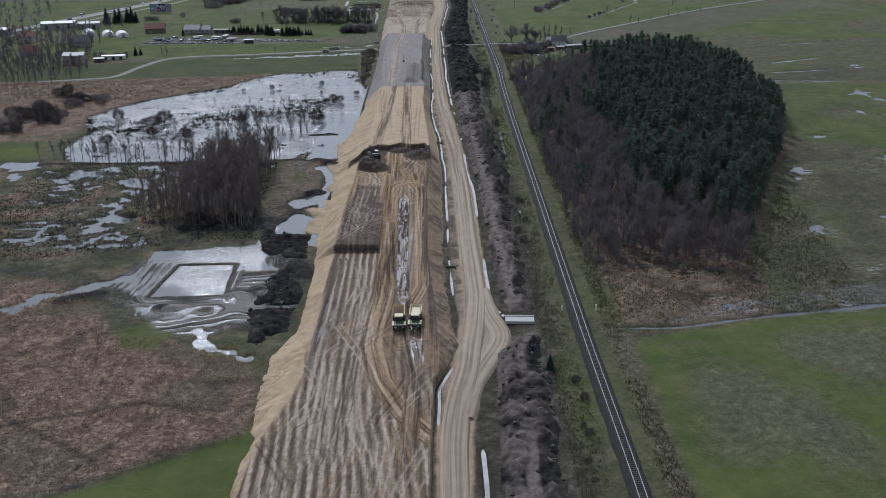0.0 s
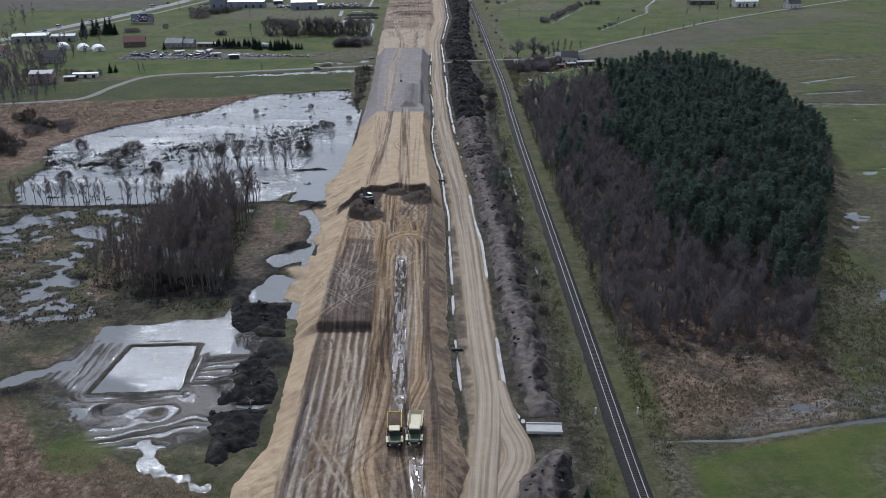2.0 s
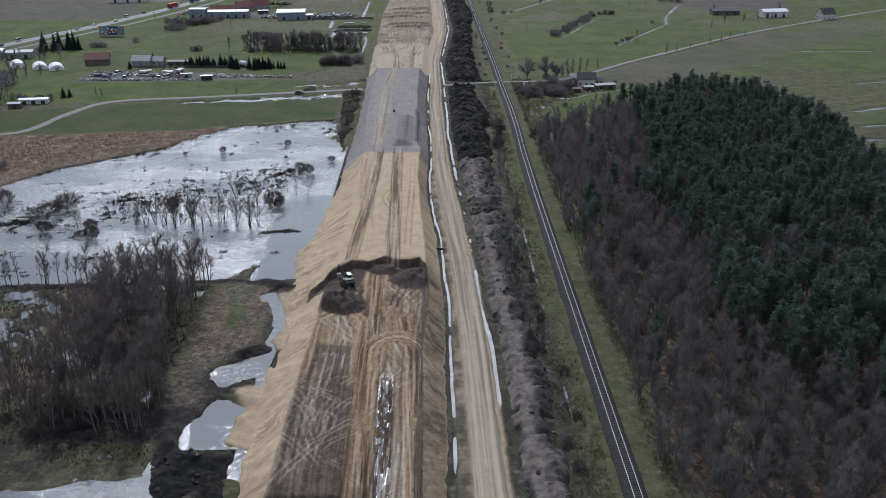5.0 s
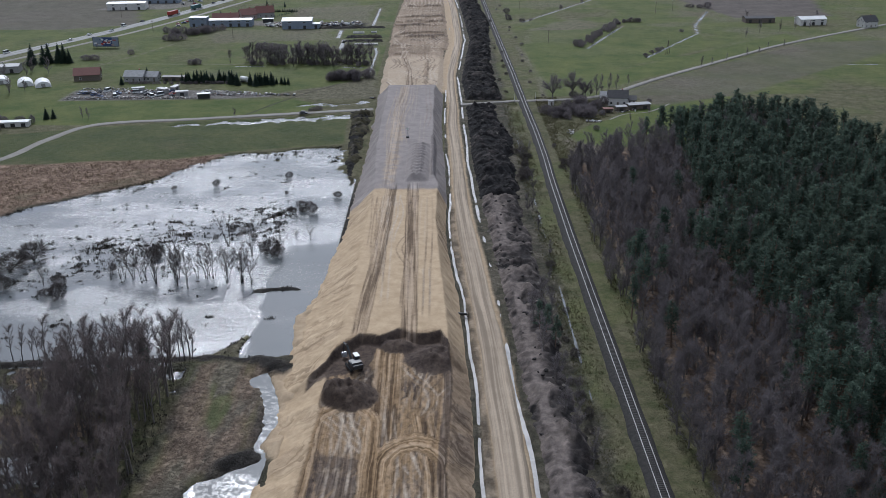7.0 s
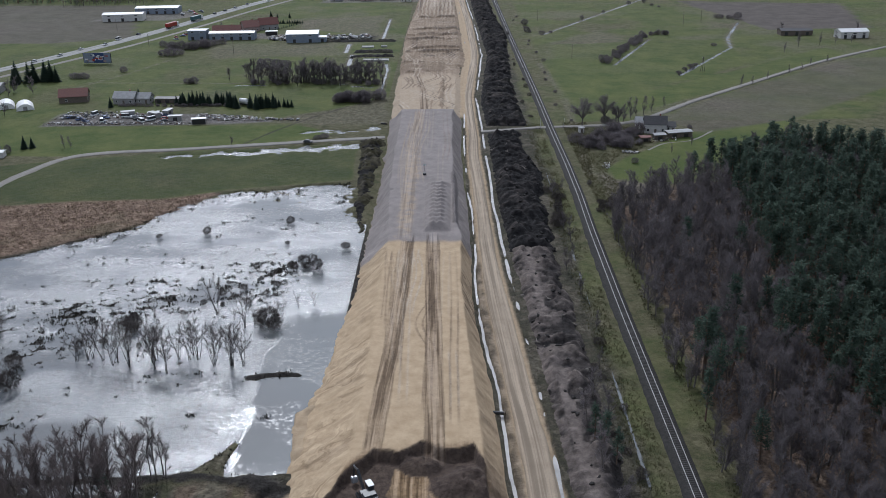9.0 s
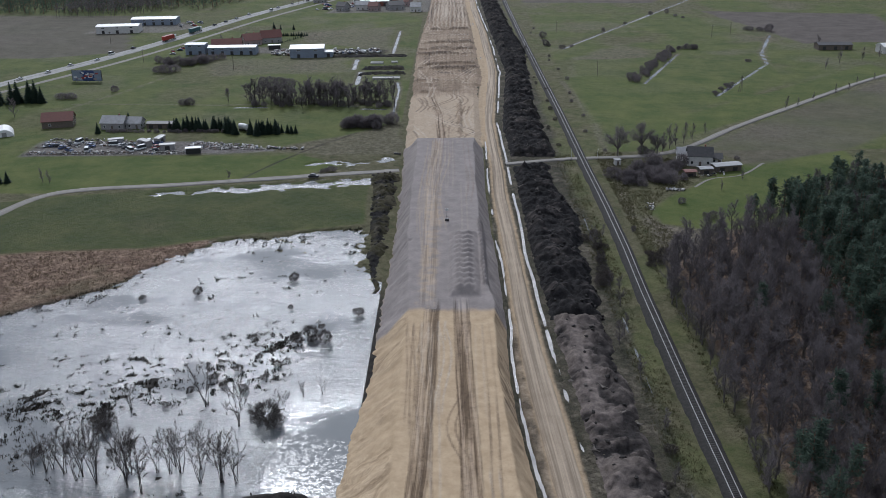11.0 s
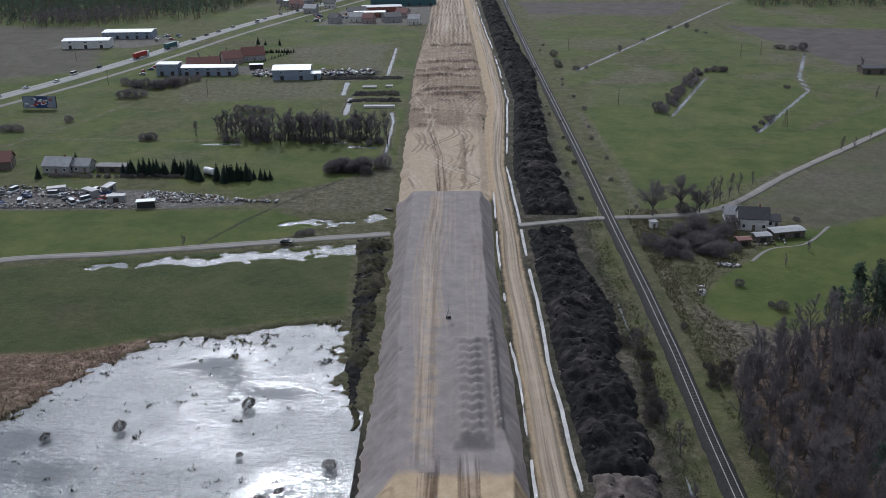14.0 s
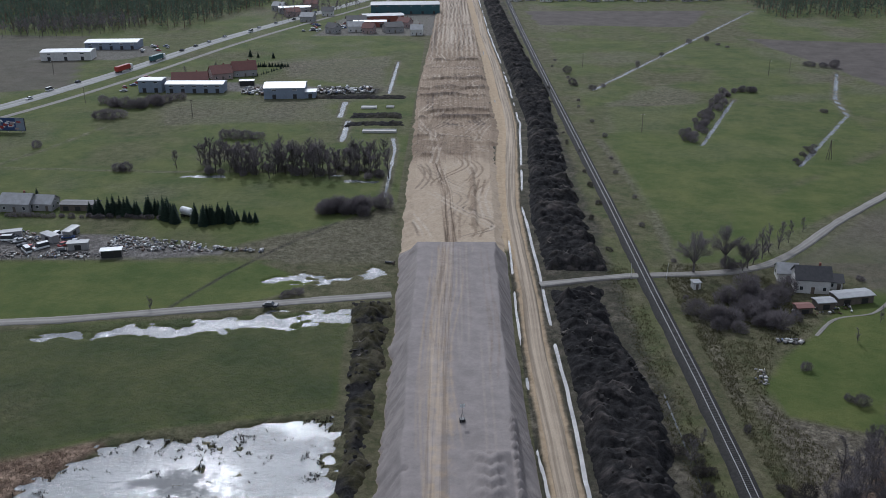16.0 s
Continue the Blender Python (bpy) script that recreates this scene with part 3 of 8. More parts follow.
    paint(3, 0.35 * smooth(3, -3, area_distance(X, Y, FOREST)))
    fill(1, CLEARING, 1.0, 0.8)
    fill(4, [(41, 547), (52, 562), (54, 553), (70, 545), (64, 530), (52, 522), (46, 524)], 1.5, 2.0, 0.85)
    # verges along the track
    verge = smooth(13, 8.5, np.abs(X - RAIL_X) + 2 * n2) * (Y < 1320)
    paint(0, verge)
    paint(1, 0.45 * verge * smooth(-0.2, 0.4, n1))
    paint(4, 0.55 * smooth(2.6, 1.2, np.abs(X - 46.2) + n2) * (Y < 215))
    paint(4, 0.5 * smooth(3.0, 0.5, line_distance(X, Y, [(47, 785), (52, 693), (50, 654), (46, 560)])))
    # the strip between haul road and railway
    strip = smooth(32, 28, X + 2 * n1) * (X > -2) * (Y < 1320)
    paint(3, 0.6 * strip)
    paint(4, 0.5 * strip * smooth(-0.1, 0.4, n2))
    paint(7, 0.9 * smooth(1.5, 0.6, np.abs(X - along(Y, HAUL)) - along(Y, HAUL_HALF) * 1.1 + 0.6 * n2) * (Y < 1330))
    between = smooth(0.0, 0.8, X - along(Y, DITCH_M)) * smooth(0.0, 1.0, along(Y, HAUL) - along(Y, HAUL_HALF) - X) * (Y < 480) * (Y > 100)
    paint(7, 0.75 * between)
    paint(3, 0.6 * between * smooth(-0.3, 0.3, n2 + 0.4 * n1))
    paint(6, 0.3 * between * smooth(-0.3, 0.3, -n2))
    paint(7, 0.95 * smooth(648, 656, Y) * smooth(-0.5, 0.5, X - along(Y, DITCH_M) + 2.5) * smooth(0.5, -0.5, X - along(Y, HAUL)) * (Y < 1330))
    # fields far off
    fill(5, [(45, 1222), (206, 1222), (168, 1126), (50, 1138)], 2, 3)
    fill(5, [(196, 1068), (330, 1040), (300, 905), (226, 903), (218, 944)], 2, 3)
    fill(5, [(100, 655), (84, 641), (97, 634), (104, 618), (150, 640), (330, 800), (240, 790), (142, 702), (118, 676)], 1.5, 1.5, 0.5)
    fill(4, [(60, 860), (100, 905), (120, 880), (80, 800), (56, 800)], 5, 8, 0.5)
    fill(4, [(-180, 872), (-85, 868), (-75, 820), (-160, 812)], 5, 8, 0.45)
    fill(4, [(-125, 980), (-60, 1000), (-58, 890), (-120, 930)], 4, 6, 0.55)
    fill(5, [(-420, 1090), (-296, 1084), (-236, 900), (-290, 880), (-420, 880)], 2, 3, 0.8)
    fill(0, [(-60, 640), (-95, 645), (-90, 655), (-60, 675), (-40, 700), (-38, 640)], 2, 2, 0.9)
    fill(4, [(-60, 640), (-95, 645), (-90, 655), (-60, 675), (-40, 700), (-38, 640)], 2, 2, 0.4)
    fill(6, YARD, 1.0, 1.5)
    fill(6, [(-195, 900), (-148, 890), (-120, 884), (-96, 884), (-92, 900), (-150, 912), (-195, 930)], 2, 2, 0.8)
    fill(3, [(-95, 872), (-62, 876), (-60, 895), (-95, 905)], 2, 3, 0.8)
    fill(6, [(-125, 1085), (-30, 1085), (-30, 1240), (-112, 1180)], 3, 3, 0.8)
    fill(6, [(-300, 985), (-240, 985), (-218, 1010), (-236, 1040), (-280, 1040)], 2, 2, 0.8)
    # --- water: the ground drops below the level 0
    lake = area_distance(X, Y, LAKE) + 2.2 * n1 + 0.8 * n2 + 5.0 * fbm(X * 0.5, Y, 3.0, 3, 255, 0.7) * smooth(490, 520, Y)
    centre = smooth(26, 6, np.abs(Y - along(X, [(-120, 425), (-90, 450), (-60, 462), (-40, 480)])))
    tuft = fbm(X * 0.75, Y * 1.2, 1.9, 3, 213, 0.75)
    reeds = smooth(0.34, 0.5, 0.3 * n1 + 0.85 * tuft + 0.42 * centre) * smooth(-46, -56, X) * smooth(370, 392, Y)
    reeds = np.maximum(reeds, 0.9 * smooth(0.42, 0.6, n1 + 0.4 * n2) * smooth(-140, -160, X))
    speck = fbm(X * 0.8, Y * 1.2, 1.6, 2, 211)
    belt = fbm(X, Y * 1.8, 26, 3, 212)
    reeds = np.maximum(reeds, smooth(0.62, 0.75, speck + 0.5 * smooth(0.05, 0.5, belt)) * smooth(0.0, 0.2, belt) * smooth(-50, -60, X))
    shore = smooth(-16, -1, lake) * smooth(470, 500, Y)
    reeds = np.maximum(reeds, shore * smooth(0.2, 0.4, 1.2 * speck + 0.6 * shore - 0.45))
    paint(3, smooth(2.5, -1, lake) * (1 - 0.8 * smooth(485, 510, Y)))
    z = z - 1.1 * smooth(0.9, -0.9, lake) * (1 - 0.595 * reeds)
    for d, depth in ((area_distance(X, Y, POOL) + 1.6 * n2 + 0.6 * n1, 0.5),):
        dig(d, 0, depth, 0.9)
    pond = area_distance(X, Y, [(-80.5, 236.5), (-77.5, 258.5), (-61.5, 259), (-60.5, 237.5)]) + 0.15 * n2
    shelf = area_distance(X, Y, [(-93, 244), (-88, 262), (-60, 265), (-46, 262), (-46, 256), (-58, 254), (-58, 236), (-62, 234), (-82, 234)])
    paint(3, smooth(4, -1, shelf))
    paint(4, 0.35 * smooth(2, -1, shelf) * smooth(-0.2, 0.3, n2))
    rng = np.random.default_rng(301)
    wetmud = smooth(1.5, -1.5, shelf + 2 * n1)
    paint(4, 0.3 * wetmud)
    z = z - 0.28 * wetmud

    def rut(rows, cols, a):
        z[rows, cols] -= 0.55 * a * (0.55 + 0.6 * n2[rows, cols])
        W[rows, cols] *= (1 - 0.35 * a)[..., None]
        W[rows, cols, 4] += 0.35 * a

    stamp(xs, ys, rng, 12, (-94, -82, 226, 268), (8, 26), 0.10, 1.5, 1.9, 0.5, rut)
    stamp(xs, ys, rng, 10, (-60, -46, 226, 268), (8, 26), 0.12, 1.5, 1.9, 0.5, rut)
    stamp(xs, ys, rng, 36, (-84, -46, 210, 234), (6, 20), 1.3, 3.5, 1.9, 0.45, rut)
    stamp(xs, ys, rng, 26, (-86, -48, 259, 270), (3, 9), 3.0, 2.5, 1.9, 0.6, rut)
    stamp(xs, ys, rng, 60, (-110, -50, 262, 285), (5, 18), 1.0, 3.5, 1.9, 0.6, rut, (0.2, 0.7))
    z = np.where(pond < 1.6, np.maximum(z, 0.35), z)
    dig(pond, 0, 0.6, 0.5)
    # vehicles have driven round the pond and off to the embankment
    ring = area_distance(X, Y, [(-80.5, 236.5), (-77.5, 258.5), (-61.5, 259), (-60.5, 237.5)])
    near = smooth(1.0, 2.0, ring) * smooth(3, -2, shelf + 3 * n1 - 3 * smooth(236, 232, Y))
    L[..., 0] = ring + 1.2 * n1
    L[..., 1] = 0.9 * near
    L[..., 2] = 0.75 * near * smooth(-0.35, 0.15, n1 + 0.4 * n2)
    paint(6, 0.75 * near * smooth(-0.5, 0.1, n2))
    fan = smooth(2, -2, area_distance(X, Y, [(-86, 233), (-60, 235), (-57, 251), (-46, 252), (-40, 240), (-38, 231), (-46, 222), (-58, 213), (-73, 215), (-78, 224)]) + 2 * n1)
    u = 0.55 * Y - 0.10 * (X + 60) + 7.0 * fbm(X * 0.7, Y, 15, 2, 242) + 2.5 * n1 + 1.5 * fbm(X, Y, 9, 3, 241)
    m = (fan > near)
    L[..., 0] = np.where(m, u, L[..., 0])
    L[..., 1] = np.where(m, 0.9 * fan, L[..., 1])
    L[..., 2] = np.where(m, 0.5 * fan * smooth(-0.2, 0.2, n1 + 0.4 * n2), L[..., 2])
    paint(3, 0.4 * fan)
    paint(6, 0.65 * fan * smooth(-0.4, 0.2, n2))
    slick = smooth(2, -2, area_distance(X, Y, [(-90, 262), (-60, 260), (-58, 252), (-45, 254), (-42, 268), (-56, 276), (-88, 270)]) + 2.5 * n1)
    m = m_slick = (slick > near) & (slick > fan)
    L[..., 0] = np.where(m, Y + 0.06 * X + 2.4 * n1, L[..., 0])
    L[..., 1] = np.where(m, 0.3 * slick, L[..., 1])
    L[..., 2] = np.where(m, 1.0 * slick * smooth(-0.5, 0.0, n1 + 0.5 * n2), L[..., 2])
    paint(6, 0.6 * slick * smooth(-62, -56, X))
    # water stands in the deeper ruts
    depth = np.maximum(np.maximum(near, fan), slick)
    wave = np.cos(2 * np.pi * L[..., 0] / 2.3 + 2.0 * fbm(X, Y, 11, 3, 243))
    wave = np.where(m_slick, 2.2 * fbm(X * 0.6, Y, 6, 4, 244), wave)
    sink = 0.155 - 0.36 * smooth(-0.1, 0.9, wave + 0.9 * n1 + 0.5 * n2) - 0.26 * slick
    z = z * (1 - depth) + depth * (np.minimum(z, 0.2) * 0.3 + sink)
    z = np.where((pond < 1.8) & (pond > 0.4), np.maximum(z, 0.22), z)
    # wet streaks on the flats before and beside the wood
    flats = wet_e * smooth(60, 80, X) * smooth(300, 262, Y)
    m = flats > 0.05
    L[..., 0] = np.where(m, Y - 0.1 * X + 3 * n1, L[..., 0])
    L[..., 1] = np.where(m, 0.35 * flats * smooth(0.0, 0.4, n1 + 0.3 * n2), L[..., 1])
    L[..., 2] = np.where(m, 0.9 * flats * smooth(0.05, 0.4, n1 + 0.4 * n2), L[..., 2])
    # churned ruts south of the pond
    churn = area_distance(X, Y, [(-78, 231), (-58, 232), (-52, 224), (-58, 214), (-72, 217)])
    paint(3, 0.5 * smooth(2, -2, churn))
    paint(4, 0.3 * smooth(2, -2, churn))
    dig(line_distance(X, Y, [(-62, 216), (-60, 209), (-54, 204), (-47, 200)]) + 2.2 * n2, 1.5, 0.3, 0.8)
    fill(1, [(-84, 214), (-78, 222), (-68, 214), (-72, 205), (-80, 206)], 1.5, 2.0, 0.8)
    dig(line_distance(X, Y, [(-92, 250), (-100, 243), (-112, 236), (-118, 228)]) + 3.4 * n2, 2.0, 0.3, 1.4)
    dig(line_distance(X, Y, [(-46, 222), (-43, 218)]) + n2, 1.2, 0.3, 0.8)
    dig(line_distance(X, Y, [(-260, 420), (-206, 431), (-196, 434)]) + 1.5 * n2, 3.4, 0.4, 1.0)
    # standing water in the marsh
    flood = marsh * smooth(0.06, 0.24, 0.75 * n1 + 0.9 * n2) * smooth(-60, -68, X) * smooth(268, 280, Y) * (1 - smooth(-100, -90, X) * smooth(304, 297, Y))
    z = z - 0.75 * flood
    z = z - 0.75 * wet_e * smooth(0.38, 0.6, n1 + 0.55 * n2) * (X > 60)

    def streak(rows, cols, a):
        z[rows, cols] -= 0.9 * a * (0.6 + 0.6 * n2[rows, cols])

    z = np.array(z)
    stamp(xs, ys, np.random.default_rng(305), 46, (66, 150, 224, 270), (1.5, 5), 5.0, 3.0, 1.2, 0.8, streak, (0.4, 0.9))
    d = line_distance(X, Y, CREEK) + 0.8 * n2
    dig(d, np.interp(X, [44, 80, 130], [0.2, 0.5, 1.1]), 0.3, 0.9)
    for pts in ([(186, 510), (228, 508)], [(196, 532), (230, 538)], [(222, 482), (230, 460), (250, 470)], [(232, 622), (268, 630)], [(238, 718), (284, 716)], [(206, 560), (240, 575)]):
        dig(line_distance(X, Y, pts) + 1.5 * n2, 1.4, 0.3, 1.5)
    road_water = line_distance(X, Y, [(-128, 592), (-100, 594), (-72, 600), (-48, 604)]) + 3.0 * n2 + 4.5 * fbm(X * 0.5, Y, 2.2, 2, 251)
    dig(road_water, np.interp(X, [-130, -90, -50], [0.2, 3.2, 4.2]), 0.25, 1.6)
    dig(line_distance(X, Y, [(-72, 628), (-52, 629), (-40, 634)]) + 2.5 * n2 + 4.0 * fbm(X * 0.5, Y, 2.2, 2, 252), 1.8, 0.25, 1.2)
    for pts, half in (([(-128, 731), (-112, 731)], 1.6), ([(-82, 733), (-64, 732)], 1.0), ([(-61, 725), (-50, 724)], 1.5)):
        dig(line_distance(X, Y, pts) + 1.2 * n2, half, 0.4, 1.0)
    # ditches
    for pts, half in ((DITCH_E1, 0.9), (DITCH_E2, 1.0), (DITCH_E3, 1.0), (DITCH_W[0], 0.7), (DITCH_W[1], 1.3), (DITCH_W[2], 1.3), (DITCH_W[3], 0.9)):
        stripe(4, pts, half + 1.2, 1.0, 0.4, 0.6)
        dig(line_distance(X, Y, pts) + 0.5 * n2, half, 0.4, 1.0)
    stripe(3, [(-98, 609), (-88, 631), (-75, 654), (-59, 677)], 0.5, 0.8, 0.3, 0.8)
    # worn paths and field edges on the pasture
    for pts in ([(-215, 730), (-209, 747), (-198, 772), (-187, 809)], [(-215, 742), (-158, 738), (-135, 736), (-107, 737), (-60, 734)]):
        stripe(4, pts, 0.8, 1.2, 0.4, 0.6)
    fill(1, [(82, 691), (168, 765), (240, 830), (240, 800), (142, 712), (114, 684), (70, 650)], 2.0, 1.5, 0.9)
    fill(1, [(50, 690), (60, 850), (130, 860), (180, 830), (168, 770), (84, 694)], 3.0, 3.0, 0.75)
    right = X - along(Y, DITCH_R) - 0.4 * fbm(X * 0, Y, 16, 3, 51)
    open_r = smooth(-0.1, 0.15, fbm(X * 0, Y, 18, 4, 52) + 0.0 + 0.4 * smooth(470, 520, Y))
    dig(np.abs(right), 0.1 + 0.34 * open_r, 0.5 * open_r, 0.4)
    left = X - along(Y, DITCH_M) - 0.35 * fbm(X * 0, Y, 12, 3, 53)
    open_l = smooth(-0.2, 0.05, fbm(X * 0, Y, 26, 4, 54) + 0.10 - 0.7 * smooth(650, 670, Y))
    dig(np.abs(left), 0.08 + 0.24 * open_l, 0.55 * open_l, 0.4)
    rail_ditch = X - 29.5 - 0.5 * fbm(X * 0, Y, 20, 3, 55)
    dig(np.abs(rail_ditch), 0.35 * smooth(0.0, 0.25, fbm(X * 0, Y, 25, 3, 56) + 0.1) * ((Y > 280) & (Y < 620)), 0.3, 0.6)
    # sand washed out from the embankment's foot
    for pts in ([(-34, 280), (-34, 312), (-46, 307), (-42, 299), (-44, 286)], [(-34, 318), (-34, 363), (-44, 360), (-41, 350), (-39, 340), (-41, 330)], [(-34, 366), (-34, 400), (-43, 390), (-41, 372)]):
        d = area_distance(X, Y, pts) + 0.8 * n2
        paint(7, smooth(0.8, -0.8, d))
        z = z + (0.35 + 0.5 * n2 - np.minimum(z, 0.3) + 1.3 * np.clip(fbm(X, Y, 3.6, 2, 249), 0, 1)) * smooth(1, -1.5, d)
    # grassy spit and islets in the flood
    d = area_distance(X, Y, [(-66, 365), (-61, 369), (-56, 376), (-53.5, 381), (-52, 379), (-53, 371), (-52, 365)]) + 0.8 * n2
    z = np.maximum(z, 0.5 * smooth(1.0, -1.2, d) * 1.6 - 0.6 + 0.2 * n2)
    paint(0, smooth(0.8, -0.5, d))
    paint(4, 0.5 * smooth(0.8, -0.5, d) * smooth(-0.1, 0.4, n2))
    for pts, half, top in (([(-55, 406.5), (-49, 407.5), (-44.5, 407.5)], 1.3, 0.68), ([(-48.5, 408), (-47, 408)], 0.5, 0.95), ([(-49.5, 389), (-48, 389)], 0.8, 0.4),
                           ([(-160, 365), (-120, 365), (-84, 366.5), (-58, 367.5), (-42, 364)], 1.0, 0.8)):
        d = line_distance(X, Y, pts) + 1.1 * n2 + 0.6 * n1
        z = np.maximum(z, top * smooth(half + 1.2, half - 0.8, d) * 1.6 - 0.6)
        paint(0 if top == 0.7 else 3, smooth(half + 0.8, half - 0.5, d))
    for pts, half, top in (([(-57, 290), (-54, 283)], 2, 1.2), ([(-46, 324), (-42, 326), (-47, 323)], 1.6, 1.4), ([(-48, 262), (-42, 256), (-40, 250)], 4, 2.0), ([(-50, 240), (-46, 234)], 3, 1.5),
                           ([(-76, 229), (-72, 229)], 1.4, 1.3), ([(-95, 238), (-104, 234)], 2.2, 1.2), ([(-48, 366), (-42, 362)], 2.2, 1.3)):
        d = line_distance(X, Y, pts) + 1.1 * n2
        lift = smooth(half + 2, 0, d)
        z = z + top * lift * (0.8 + 0.5 * n2)
        paint(3, smooth(half + 1.5, half - 0.5, d))
    rough = W[..., 2] + W[..., 4] + W[..., 3] * 0.8 + 0.5 * W[..., 0]
    z = z + np.where(z > 0.12, 0.22 * rough * n2, 0)
    under = smooth(-41, -33, X) * smooth(6, -2, X - along(Y, [(120, 0), (190, 2), (222, 8), (262, 3), (350, 4), (430, 0), (1320, -3)])) * (Y < 1330)
    z = np.where((under > 0.6) & (X < -6), 0.2, z)
    GROUND.extend((xs, ys, z))
    me = sheet("ground", xs, ys, X, Y, z)
    colours(me, "zone_a", W[..., :4])
    colours(me, "zone_b", W[..., 4:])
    colours(me, "lane", L)
    tagged(mesh_part("ground", me, M_GROUND), "flat rural ground of meadow, reed, peat and wet grass", "ground", kind="structure")
    bm = bmesh.new()
    bmesh.ops.create_grid(bm, x_segments=1, y_segments=1, size=1)
    bmesh.ops.scale(bm, vec=(330, 640, 1), verts=bm.verts)
    bmesh.ops.translate(bm, vec=(0, 690, 0), verts=bm.verts)
    tagged(part("water", bm, M_WATER, None), "still silvery flood water over meadows and ditches", "water", kind="structure")


FOREST = [(44, 258), (60, 256), (91, 250), (122, 322), (148, 378), (168, 440), (172, 505), (160, 560), (130, 590), (92, 556), (76, 545), (61, 534), (49, 521), (44.5, 512), (43.5, 488), (44, 470), (44, 384)]
build_ground()

# ---------------------------------------------------------------- the motorway embankment
TOE_L = [(-200, -41), (120, -41), (165, -40), (185, -42.5), (200, -43), (214, -36), (246, -37), (292, -38.5), (310, -40), (330, -38), (355, -41), (388, -40), (431, -37), (457, -35.4), (600, -35), (623, -35.4), (645, -37), (886, -40), (1100, -36), (1330, -34)]
CREST_L = [(-200, -39), (120, -39), (160, -37.5), (178, -33), (190, -31), (276, -31), (335, -29), (389, -26.5), (480, -26.8), (494, -27.5), (527, -29), (572, -29.8), (648, -30), (675, -33), (895, -38), (1100, -34), (1330, -32)]
CREST_R = [(-200, -1), (120, -1), (172, 0.5), (211, 0), (256, -2.5), (321, -3), (346, -1.5), (409, -4), (446, -5.5), (480, -5), (494, -6.6), (527, -7.3), (632, -7.1), (648, -6), (760, -4), (815, -1), (1100, -5), (1330, -8)]
TOE_R = [(y, x - 0.9) for y, x in DITCH_M]


BROW = [(-34, 351), (-31, 356), (-27, 363), (-23, 367), (-18.5, 365.5), (-14, 369), (-9, 367), (-4, 368.5), (-1, 359)]   # upper edge of the dug face, by x


def deck_height(X, Y, n1):
    z = along(Y, [(120, 1.4), (160, 1.8), (200, 2.8), (259, 3.2), (345, 5.0), (360, 5.0), (375, 6.4), (470, 6.6), (480, 7.0), (642, 7.0), (650, 2.2), (700, 2.0), (760, 1.4), (1330, 1.2)])
    # step at the end of the next layer, left part only
    left = smooth(-16.6, -17.6, X + 0.3 * n1)
    step = along(Y, [(259.5, 0), (261.2, 1.0), (285, 0.5), (318, 0)])
    z = z + 2.1 * step * left
    edge = along(X, BROW) + 3.0 * n1
    z = np.where(Y < 372, np.where(Y > 300, 4.4 + 0 * z, z), z)
    z = np.where((Y > 259) & (Y <= 300), np.maximum(z, 3.2 + (Y - 259) / 41 * 1.2 + 2.1 * step * left), z)
    z = np.where((Y > 300) & (Y < 320), z + 2.1 * step * left, z)
    return np.where(Y > 340, 4.4 + (np.maximum(z, 6.4) - 4.4) * smooth(edge - 2.2, edge + 0.6, Y) * (Y < 642) + np.where(Y >= 642, z - 4.4, 0), z)


